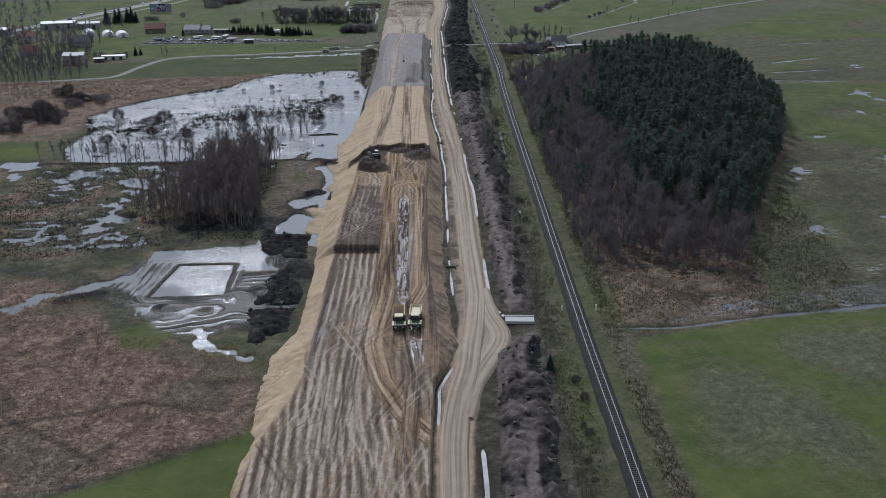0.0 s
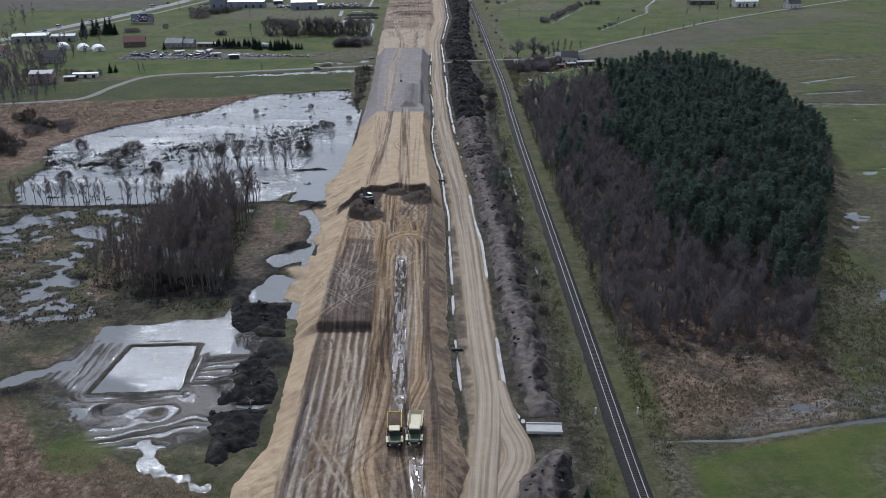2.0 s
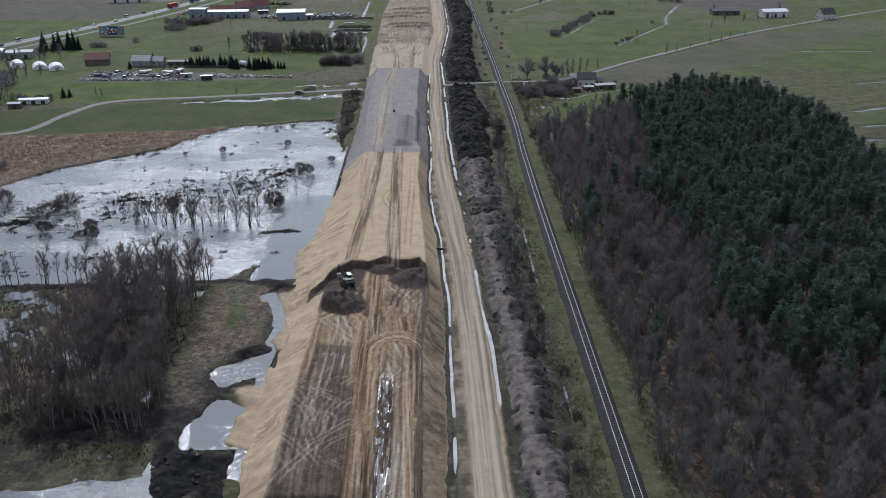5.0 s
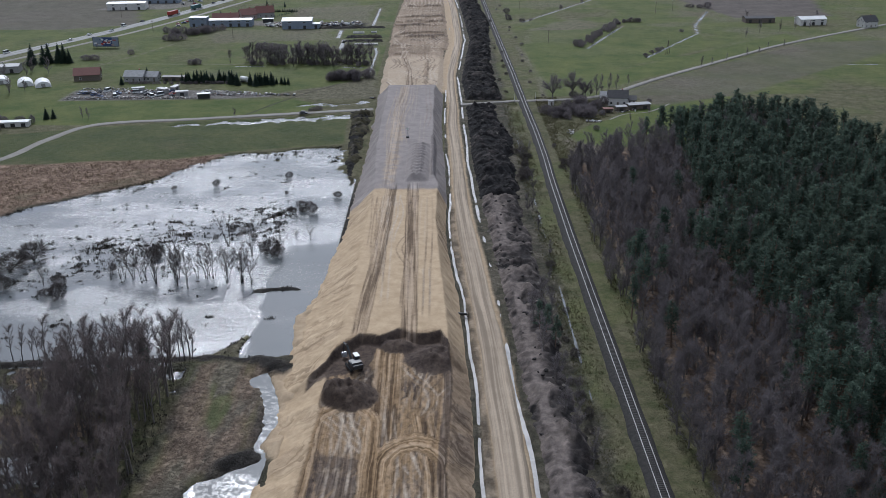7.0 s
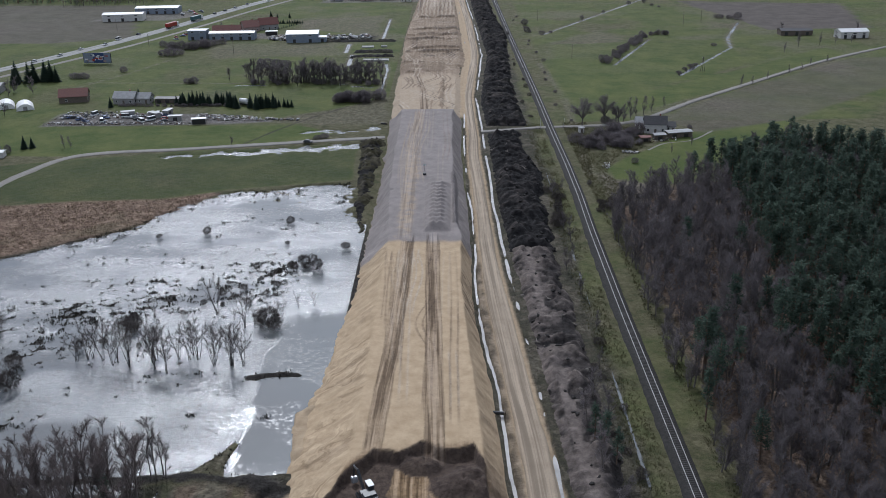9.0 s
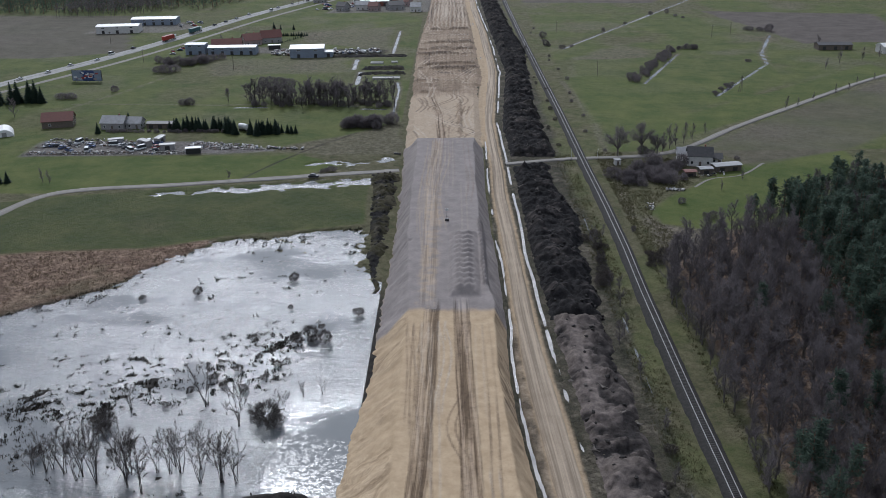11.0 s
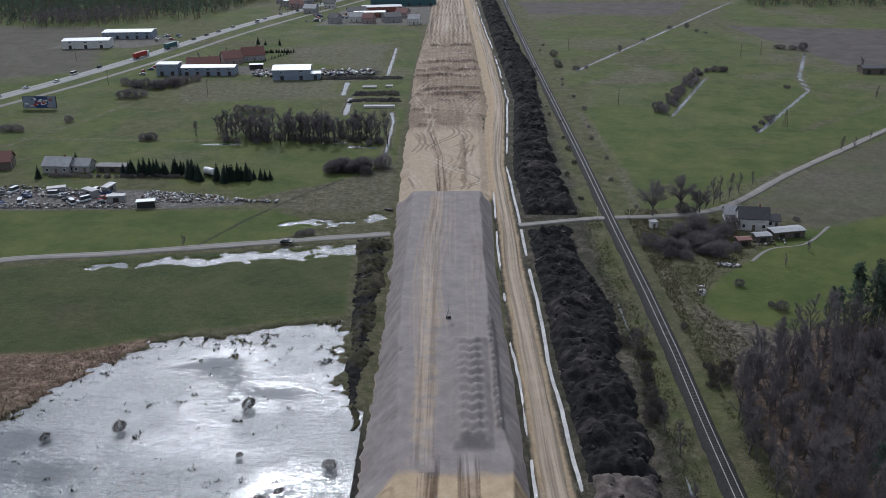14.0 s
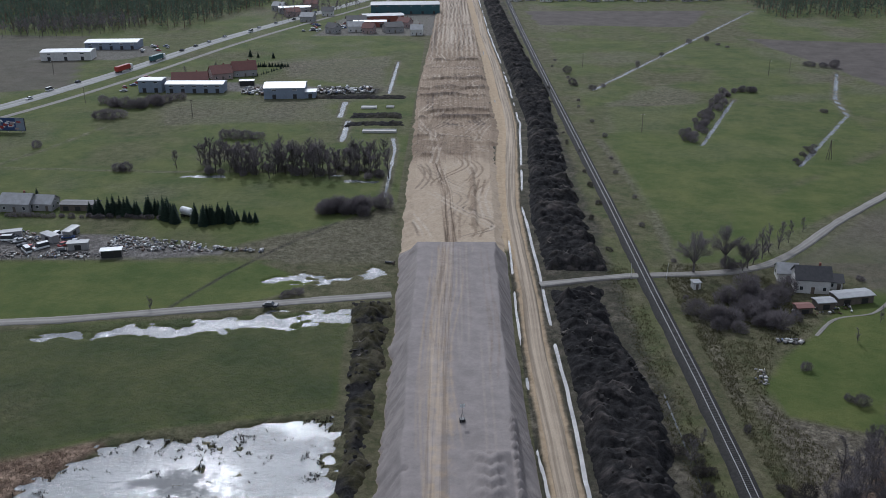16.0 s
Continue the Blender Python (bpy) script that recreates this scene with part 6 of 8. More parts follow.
def build_copse():
    X, Y, rng = scatter([(-106, 304), (-95, 297), (-78, 289), (-61, 288), (-60, 300), (-64, 320), (-65, 362), (-90, 362), (-108, 352), (-110, 330)], 3.1, 17, 0.9)
    spots = []
    for x, y, gap in zip(X, Y, fbm(X, Y, 12, 3, 19)):
        if gap < -0.42 and y > 310:
            continue
        tall = float(smooth(-108, -76, x)) * (0.75 + 0.25 * float(smooth(290, 320, y)))
        spots.append((x, y, 0.2, rng.uniform(0.75, 1.25) * (0.5 + 1.05 * tall), rng.uniform(0, 6.28), int(rng.integers(10))))
    spots.sort(key=lambda s: s[1])
    for s in spots[:200]:
        SLIM.plant(*s[:4], math.degrees(s[4]), s[5])
    if spots[200:]:
        SLIM.mass("alder_wood", spots[200:], "dense leafless alder copse")
    for k in range(34):
        x, y = rng.uniform(-108, -64), rng.uniform(286, 302)
        if y > 288 + 0.4 * max(0, -80 - x):
            SCRUB.plant(x, y, 0.15, rng.uniform(0.5, 1.1), rng.uniform(0, 360), k, "dark leafless undergrowth at the copse's foot")
    for x, y, s in ((-70, 352, 0.75), (-76, 346, 0.7), (-82, 330, 0.6)):
        PINE.plant(x, y, 0.2, s, 40 * s, 3, "dark green pine among bare alders")


build_copse()

# ---------------------------------------------------------------- dry grass and reed tufts
M_REED = foliage_material("dry_reed", (0.18, 0.128, 0.088), (0.40, 0.315, 0.22))
M_SEDGE = foliage_material("wet_sedge", (0.022, 0.020, 0.017), (0.065, 0.058, 0.046))
M_VERGE = foliage_material("verge_grass", (0.085, 0.088, 0.038), (0.20, 0.178, 0.108))


def tufts(name, pts, count, height, material, label, seed, width=0.16, blades=4, low=-0.3, high=2.0, clump=0.2):
    """Many small tufts of blades on the ground inside a polygon."""
    rng = np.random.default_rng(seed)
    x0, x1 = min(p[0] for p in pts), max(p[0] for p in pts)
    y0, y1 = min(p[1] for p in pts), max(p[1] for p in pts)
    x, y = rng.uniform(x0, x1, count * 3), rng.uniform(y0, y1, count * 3)
    g = ground_height(x, y)
    ok = (area_distance(x, y, pts) < 0) & (fbm(x, y, 8, 3, seed) > rng.uniform(-0.5, clump, len(x))) & (g > low) & (g < high)
    x, y, g = x[ok][:count], y[ok][:count], g[ok][:count]
    n = len(x)
    base = np.repeat(np.stack([x, y, g - 0.05], -1), blades, 0) + np.append(rng.normal(0, 0.22, (n * blades, 2)), np.zeros((n * blades, 1)), 1)
    a = rng.uniform(0, 2 * math.pi, n * blades)
    side = np.stack([np.cos(a), np.sin(a), 0 * a], -1) * width * 0.5
    tip = base + np.stack([rng.normal(0, 0.22, len(a)) * height, rng.normal(0, 0.22, len(a)) * height, rng.uniform(0.6, 1.15, len(a)) * height], -1)
    verts = np.stack([base - side, base + side, tip], 1).reshape(-1, 3)
    me = raw_mesh(name, verts, np.arange(len(verts)).reshape(-1, 3), 3)
    return tagged(mesh_part(name, me, material), label, "grass", kind="stuff")


tufts("reed_field", BROWN_W, 15000, 0.8, M_REED, "brown dry reed and grass tufts", 601)
tufts("marsh_sedge", [(-56, 276), (-60, 280), (-96, 272), (-130, 262), (-160, 268), (-160, 364), (-64, 364), (-62, 300)], 6000, 0.7, M_SEDGE, "dark wet sedge tufts in the marsh", 602)
tufts("flood_reed", [(min(x, -46), y) for x, y in LAKE], 22000, 0.75, M_SEDGE, "dark reed tufts standing in flood water", 603, width=0.22, low=-0.34, high=0.35, clump=0.5)
tufts("shore_reed", [(-116, 504), (-94, 541), (-112, 535), (-260, 518), (-260, 430), (-190, 452)], 5000, 0.8, M_REED, "dry brown reed along the flood's edge", 604)
tufts("verge_grass", [(27, 120), (34, 120), (34, 640), (27, 640)], 5000, 0.55, M_VERGE, "rough dry grass on the railway verge", 605)
tufts("verge_grass", [(43.5, 120), (49, 120), (47, 260), (45, 540), (56, 640), (44, 640)], 6000, 0.55, M_VERGE, "rough dry grass on the railway verge", 606)
tufts("rough_grass", [(45, 212), (120, 226), (130, 330), (92, 252), (45, 260)], 5000, 0.7, M_VERGE, "rough brown grass before the wood", 607)
tufts("rough_grass", [(44, 520), (60, 535), (52, 560), (62, 585), (80, 600), (74, 630), (44, 640)], 4000, 0.6, M_VERGE, "rough grass and weeds by the railway", 608)

# ---------------------------------------------------------------- trees and bushes outside the woods


def rows_of(grove, spots, seed, label=""):
    """Single plants at (x, y, size)."""
    rng = np.random.default_rng(seed)
    for x, y, size in spots:
        grove.plant(x, y, 0.25, size * rng.uniform(0.92, 1.08), rng.uniform(0, 360), int(rng.integers(12)), label)


def line_of(grove, a, b, count, size, seed, spread=0.8, label=""):
    rng = np.random.default_rng(seed)
    joined = []
    for k in range(count):
        t = (k + 0.5 + rng.uniform(-0.35, 0.35)) / count
        x, y = a[0] + (b[0] - a[0]) * t + rng.normal(0, spread), a[1] + (b[1] - a[1]) * t + rng.normal(0, spread)
        if grove is BUSH and count > 11 and y > 640:
            joined.append((x, y, 0.2, size * rng.uniform(0.7, 1.15), rng.uniform(0, 6.28), int(rng.integers(12))))
        else:
            grove.plant(x, y, 0.2, size * rng.uniform(0.7, 1.15), rng.uniform(0, 360), int(rng.integers(12)), label)
    if joined:
        tagged(grove.mass("thicket", joined, label), category="bushes")


# the dyke south of the lake, and willows in the water
line_of(SLIM, (-112, 366), (-62, 367), 30, 1.15, 21, 1.2)
line_of(SLIM, (-160, 372), (-116, 367), 26, 0.95, 22, 2.6)
line_of(WILLOW, (-101, 415), (-56, 414), 20, 1.4, 23, 1.4)
rows_of(WILLOW, [(-79, 411, 1.5), (-76, 409, 1.4), (-62, 432, 1.5), (-71, 440, 1.4), (-87, 438, 0.9), (-66, 421, 0.9), (-112, 405, 0.8), (-118, 412, 0.9)], 24)
line_of(WILLOW, (-70, 428), (-46, 446), 8, 0.6, 25, 2.0)
FLOODBUSH = "round leafless bush standing in flood water"
rows_of(SCRUB, [(-91, 432, 1.25), (-56, 433, 1.35), (-151, 435, 1.5), (-132, 422, 2.4), (-128, 430, 1.6), (-144, 395, 1.5), (-113, 412, 1.2), (-62, 509, 0.75), (-88, 500, 0.7), (-103, 497, 0.55), (-41, 486, 0.75), (-48, 470, 0.95), (-51, 471, 0.85), (-55, 470, 0.75),
               (-52, 473, 0.8), (-67, 456, 0.6), (-72, 452, 0.6), (-110, 402, 1.1), (-114, 404, 1.0), (-130, 491, 0.6), (-90, 430, 0.8), (-93, 434, 0.7), (-54, 431, 0.8), (-58, 435, 0.8), (-128, 409, 0.9), (-60, 452, 0.5), (-64, 447, 0.6), (-69, 449, 0.5), (-76, 446, 0.45), (-58, 458, 0.55), (-63, 462, 0.4),
               (-72, 460, 0.4), (-80, 440, 0.5), (-96, 424, 0.5), (-101, 421, 0.6), (-86, 421, 0.4), (-50, 478, 0.4), (-60, 490, 0.35)], 26, FLOODBUSH)
rows_of(BUSH, [(-173, 478, 1.6), (-177, 479, 1.5), (-184, 466, 1.7), (-186, 479, 1.4), (-201, 466, 1.6), (-201, 437, 1.8), (-190, 440, 1.6), (-182, 446, 1.4), (-196, 452, 1.5), (-171, 470, 1.2), (-207, 428, 1.7)], 27, "dense leafless thicket on dry reed")
rows_of(SCRUB, [(-191, 446, 1.9), (-187, 443, 1.8), (-181, 476, 1.7), (-185, 478, 1.8), (-189, 477, 1.6), (-195, 489, 1.9), (-199, 488, 1.7), (-182, 435, 1.6), (-186, 432, 1.8), (-179, 431, 1.3), (-191, 415, 1.5), (-196, 418, 1.7), (-201, 414, 1.6), (-195, 441, 1.7), (-200, 444, 1.6), (-206, 446, 1.8)], 28, "dark leafless thicket on dry reed")
# scrub between the spoil and the railway
rows_of(BARE, [(24, 331, 0.8), (23, 394, 0.85), (22, 352, 0.9), (21, 366, 0.95), (23, 340, 0.85), (25, 384, 0.9), (26, 322, 0.75), (15, 290, 0.35), (22, 252, 0.5), (20, 381, 0.9), (29, 429, 0.5), (26, 467, 0.6), (30, 490, 0.7), (28, 472, 0.6), (33, 542, 0.4), (29, 535, 0.6), (26, 345, 0.6), (25, 360, 0.55), (24, 310, 0.5),
               (27, 410, 0.45), (26, 300, 0.45), (28, 450, 0.6), (29, 500, 0.55)], 31, "thin leafless tree among spoil and scrub")
rows_of(PINE, [(22, 373, 0.8), (21, 377, 0.7), (24, 369, 0.62)], 32, "sparse green pine beside the spoil heap")
rows_of(SPRUCE, [(27, 193, 0.75)], 33, "small dark conifer beside the spoil heap")
line_of(SCRUB, (28, 500), (30, 545), 14, 0.8, 34, 1.2, "leafless scrub below the railway bank")
line_of(SCRUB, (27, 270), (28.5, 420), 18, 0.6, 35, 1.6, "leafless scrub below the railway bank")
line_of(SCRUB, (30, 140), (33, 190), 7, 0.45, 36, 1.5, "leafless scrub below the railway bank")
line_of(SCRUB, (31.5, 640), (33, 900), 12, 0.6, 37, 1.8, "leafless scrub below the railway bank")
line_of(BUSH, (46, 600), (50, 1000), 14, 0.55, 38, 3.0, "leafless scrub beside the railway")
line_of(BUSH, (47, 257), (92, 249), 14, 0.6, 39, 4.0, "leafless undergrowth along the wood's front")
line_of(BARE, (48, 259), (118, 312), 26, 0.7, 40, 2.5, "leafless tree along the wood's front")
rows_of(SCRUB, [(44.5, 520, 0.8), (46, 523, 0.9), (43.8, 517, 0.7), (47, 519, 0.9), (49, 524, 0.8), (45, 526, 0.6)], 29, "dark leafless thicket at the wood's corner")
# round the cottage by the crossing
rows_of(BIG, [(53, 633, 1.0), (64, 639, 1.0), (70, 636, 0.8)], 41)
rows_of(BARE, [(77, 644, 0.95), (81, 650, 0.9), (85, 653, 0.8), (90, 658, 0.7), (98, 668, 0.5), (68, 634, 0.7), (73, 640, 0.9), (84, 588, 0.35), (95, 600, 0.4)], 42, "leafless tree beside the gravel lane")
line_of(BUSH, (50, 602), (70, 604), 22, 1.35, 43, 4.0, "leafless grey scrub near the cottage")
line_of(BUSH, (58, 612), (74, 614), 16, 1.35, 44, 3.5, "leafless grey scrub near the cottage")
rows_of(BUSH, [(66, 574, 0.6), (73, 558, 0.8), (71, 560, 0.6), (44, 547, 0.5), (64, 636, 1.1), (67, 637, 0.9), (101, 628, 0.6)], 45, "leafless bush on the green by the cottage")
# hedges and ditch bushes on the eastern meadows
line_of(BUSH, (85, 780), (132, 884), 40, 0.95, 46, 2.2, "leafless hedge thicket along a ditch")
line_of(BUSH, (134, 886), (148, 886), 7, 1.0, 47, 1.0, "leafless hedge thicket along a ditch")
line_of(BUSH, (122, 746), (140, 776), 9, 0.75, 48, 1.2, "leafless bush along a ditch")
rows_of(BUSH, [(168, 838, 0.9), (205, 962, 1.6), (212, 958, 1.6), (218, 956, 1.5), (59, 893, 1.0), (66, 900, 0.9), (97, 962, 0.9), (120, 1000, 0.8), (150, 1050, 0.8), (49, 905, 1.2), (50, 940, 1.3), (165, 1060, 0.9), (168, 1040, 0.9), (172, 1030, 0.9)], 49, "leafless bush along a meadow ditch")
line_of(BARE, (142, 705), (225, 785), 7, 0.5, 50, 1.5, "leafless tree beside the gravel lane")
# western fields
line_of(SPRUCE, (-149, 685), (-117, 684), 26, 1.15, 51, 0.5)
line_of(SPRUCE, (-121, 681), (-115, 676), 11, 1.2, 52, 0.4)
line_of(SPRUCE, (-108, 676), (-96, 677), 18, 1.15, 53, 0.9)
line_of(SPRUCE, (-95, 678), (-87, 677), 4, 0.75, 54, 0.4)
line_of(THICK, (-120, 742), (-48, 736), 110, 1.0, 55, 4.5)
line_of(BUSH, (-124, 738), (-45, 732), 34, 0.9, 56, 3.5, "leafless bush in a wet field copse")
line_of(BUSH, (-66, 684), (-47, 692), 18, 1.6, 57, 2.5, "dense leafless thicket by the works")
rows_of(BUSH, [(-156, 738, 1.6), (-153, 738, 1.5), (-204, 772, 1.0), (-119, 787, 1.5), (-114, 787, 1.5), (-109, 787, 1.4), (-124, 787, 1.3), (-67, 616, 0.9), (-64, 617, 0.7), (-227, 755, 1.8), (-222, 755, 1.7), (-195, 826, 1.9), (-190, 824, 1.9), (-186, 828, 1.8)], 58, "round leafless bush on green pasture")
line_of(BUSH, (-190, 842), (-164, 868), 12, 1.6, 59, 2.0, "leafless thicket by the warehouse")
line_of(BUSH, (-205, 858), (-190, 850), 6, 1.4, 60, 1.5, "leafless thicket by the warehouse")
rows_of(BARE, [(-103, 607, 0.42), (-176, 606, 0.5), (-173, 605, 0.45)], 61, "small leafless tree beside the lane")
line_of(SPRUCE, (-131, 990), (-163, 1000), 3, 1.0, 62, 1.0)
line_of(SPRUCE, (-262, 742), (-232, 748), 9, 1.9, 63, 2.0, "tall dark conifer behind the farm sheds")
line_of(BARE, (-300, 700), (-235, 715), 14, 0.8, 64, 4.0, "leafless tree behind the farm sheds")
line_of(BARE, (-260, 570), (-220, 575), 10, 0.8, 65, 5.0, "leafless tree round the farmhouses")
rows_of(SPRUCE, [(-170, 693, 1.2), (-173, 691, 1.1), (-193, 605, 1.0), (-190, 606, 0.9), (-181, 681, 0.9)], 66, "dark conifer in a house garden")
line_of(BUSH, (-178, 683), (-120, 680), 30, 0.5, 67, 0.5, "clipped dark hedge bush by the yard")
line_of(BUSH, (-246, 600), (-196, 596), 12, 1.0, 68, 2.5, "leafless bush round the farmhouses")
# distant woods
FAR_PINE = Grove("far_pine", kit(pine_mesh, 3, 500, h=17.0, spread=5.0, clumps=30, tufts=6, low=0.05), M_PINEBARK, M_NEEDLE, "distant dark pine", "far pines")
FAR_BARE = Grove("far_tree", kit(bare_tree_mesh, 3, 520, h=14.0, spread=4.0, twigs=110, width=0.3), M_BARK, M_TWIG, "distant leafless tree", "far trees")


def far_wood(grove, name, pts, spacing, seed, label, size=1.0):
    X, Y, rng = scatter(pts, spacing, seed)
    grove.mass(name, [(x, y, 0.3, size * rng.uniform(0.8, 1.2), rng.uniform(0, 6.28), int(rng.integers(12))) for x, y in zip(X, Y)], label)


far_wood(FAR_PINE, "west_wood", [(-560, 1090), (-330, 1100), (-268, 1135), (-235, 1118), (-215, 1175), (-186, 1290), (-240, 1420), (-560, 1420)], 9.5, 71, "distant dark mixed wood west of the highway")
far_wood(FAR_BARE, "west_scrub", [(-360, 1076), (-296, 1084), (-262, 1130), (-300, 1150), (-360, 1130)], 6.5, 72, "distant leafless trees at the wood's edge", 0.8)
far_wood(FAR_PINE, "east_wood", [(250, 1170), (420, 1168), (560, 1250), (560, 1420), (270, 1420)], 11.0, 73, "distant dark pine wood behind fields")
far_wood(FAR_BARE, "village_trees", [(30, 1290), (240, 1275), (250, 1340), (30, 1360)], 9.5, 74, "distant leafless trees among village houses", 0.6)
far_wood(FAR_BARE, "town_trees", [(-165, 1130), (-100, 1250), (-30, 1260), (-30, 1330), (-190, 1330), (-180, 1240)], 10.5, 75, "distant leafless trees among town houses", 0.6)
far_wood(THICK, "farm_trees", [(-330, 560), (-236, 566), (-215, 600), (-232, 622), (-226, 668), (-262, 676), (-340, 700)], 7.5, 77, "leafless trees round scattered farm buildings", 0.75)
far_wood(THICK, "farm_thicket", [(-300, 512), (-212, 517), (-203, 545), (-212, 572), (-240, 585), (-320, 560)], 6.5, 78, "dense leafless trees round farm sheds", 0.6)
far_wood(FAR_BARE, "field_wood", [(-560, 870), (-330, 860), (-300, 700), (-560, 640)], 15, 76, "scattered distant leafless trees", 0.7)

# ---------------------------------------------------------------- buildings, vehicles and works plant
M_WHITE_WALL = plain("white_render", (0.62, 0.61, 0.58), (0.50, 0.48, 0.45), 0.6, 0.8)
M_GREY_WALL = plain("grey_render", (0.34, 0.33, 0.32), (0.26, 0.25, 0.245), 0.6, 0.8)
M_PINK_WALL = plain("faded_pink_render", (0.36, 0.27, 0.25), (0.30, 0.23, 0.215), 0.6, 0.8)
M_BLUE_WALL = plain("pale_blue_cladding", (0.22, 0.26, 0.32), (0.18, 0.21, 0.26), 0.4, 0.6)
M_TEAL_WALL = plain("blue_green_cladding", (0.05, 0.12, 0.13), (0.035, 0.09, 0.10), 0.4, 0.5)
M_BRICK = plain("red_brick", (0.25, 0.095, 0.065), (0.19, 0.075, 0.055), 1.5, 0.85)
M_DARK_ROOF = plain("dark_slate_roof", (0.045, 0.043, 0.045), (0.07, 0.066, 0.065), 1.0, 0.6)
M_GREY_ROOF = plain("grey_sheet_roof", (0.35, 0.35, 0.35), (0.25, 0.245, 0.24), 0.5, 0.45)
M_RED_ROOF = plain("faded_red_tile_roof", (0.20, 0.085, 0.065), (0.14, 0.065, 0.055), 1.0, 0.7)
M_WHITE_ROOF = plain("white_sheet_roof", (0.78, 0.78, 0.76), (0.66, 0.65, 0.63), 0.3, 0.45)
M_PANE = plain("window_glass", (0.03, 0.035, 0.04), (0.05, 0.055, 0.06), 0.5, 0.12, 0, 0.6, 0)
M_FRAME = plain("white_window_frame", (0.7, 0.7, 0.68), (0.6, 0.6, 0.58), 2.0, 0.5)
M_WOOD = plain("weathered_boards", (0.16, 0.13, 0.105), (0.10, 0.085, 0.07), 1.5, 0.85)
M_CONCRETE = plain("concrete", (0.50, 0.49, 0.46), (0.40, 0.385, 0.36), 0.8, 0.8)
M_STEEL = plain("dull_steel", (0.30, 0.30, 0.31), (0.22, 0.21, 0.21), 2.0, 0.4, 0.7)
M_TYRE = plain("black_tyre", (0.018, 0.018, 0.018), (0.03, 0.029, 0.028), 3.0, 0.85)
M_YELLOW = plain("machine_yellow", (0.50, 0.36, 0.07), (0.42, 0.30, 0.06), 1.5, 0.5)
M_CREAM = plain("cream_paint", (0.55, 0.48, 0.29), (0.46, 0.40, 0.25), 1.5, 0.45)
M_DARKGREEN = plain("dark_green_paint", (0.045, 0.07, 0.025), (0.03, 0.05, 0.02), 1.5, 0.5)
M_DARK = plain("dark_grey_paint", (0.035, 0.035, 0.037), (0.025, 0.025, 0.026), 2.0, 0.4)
M_LOAD = plain("brown_soil_load", (0.14, 0.095, 0.065), (0.09, 0.062, 0.045), 2.0, 0.95, 0, 0.2, 0.15)
PAINTS = [plain("white_car_paint", (0.72, 0.72, 0.71), (0.65, 0.65, 0.64), 1, 0.3), plain("silver_car_paint", (0.40, 0.41, 0.42), (0.36, 0.37, 0.38), 1, 0.25, 0.5),
          plain("dark_car_paint", (0.025, 0.027, 0.03), (0.035, 0.036, 0.04), 1, 0.25), plain("red_car_paint", (0.34, 0.04, 0.03), (0.28, 0.035, 0.03), 1, 0.3), plain("blue_car_paint", (0.04, 0.07, 0.18), (0.035, 0.06, 0.15), 1, 0.3)]


def gable_walls(bm, w, d, h, rise):
    """A closed wall body with two gables; ridge along x."""
    x, y = w / 2, d / 2
    v = [bm.verts.new(c) for c in ((-x, -y, -0.2), (x, -y, -0.2), (x, y, -0.2), (-x, y, -0.2), (-x, -y, h), (x, -y, h), (x, y, h), (-x, y, h), (-x, 0, h + rise), (x, 0, h + rise))]
    for f in ((0, 1, 5, 4), (2, 3, 7, 6), (1, 2, 6, 9, 5), (3, 0, 4, 8, 7), (4, 5, 9, 8), (6, 7, 8, 9), (3, 2, 1, 0)):
        bm.faces.new([v[i] for i in f])


def roof_slabs(bm, w, d, h, rise, over=0.45, thick=0.16):
    x, y = w / 2 + over, d / 2 + over
    drop = rise * over / (d / 2)
    for s in (-1, 1):
        lo, hi = h - drop + 0.03, h + rise + 0.03
        pts = ((-x, s * y, lo), (x, s * y, lo), (x, 0, hi), (-x, 0, hi))
        a = [bm.verts.new(p) for p in pts]
        b = [bm.verts.new((p[0], p[1], p[2] + thick)) for p in pts]
        for f in ((a[0], a[1], a[2], a[3]), (b[3], b[2], b[1], b[0])):
            bm.faces.new(f)
        for i in range(4):
            bm.faces.new((a[i], b[i], b[(i + 1) % 4], a[(i + 1) % 4]))
    bmesh.ops.recalc_face_normals(bm, faces=bm.faces)


def add_window(parent, x, y, z, face, w=1.1, h=1.3):
    """A framed window on a wall; face: 'y-' 'y+' 'x-' 'x+'."""
    s = -1 if face[1] == "-" else 1
    if face[0] == "y":
        win = box_part("window", (x - w / 2, x + w / 2, y - 0.05, y + 0.05, z, z + h), M_FRAME, parent)
        box_part("pane", (x - w / 2 + 0.1, x + w / 2 - 0.1, y + s * 0.053, y + s * 0.06, z + 0.1, z + h - 0.1), M_PANE, win)
    else:
        win = box_part("window", (x - 0.05, x + 0.05, y - w / 2, y + w / 2, z, z + h), M_FRAME, parent)
        box_part("pane", (x + s * 0.053, x + s * 0.06, y - w / 2 + 0.1, y + w / 2 - 0.1, z + 0.1, z + h - 0.1), M_PANE, win)
    return win


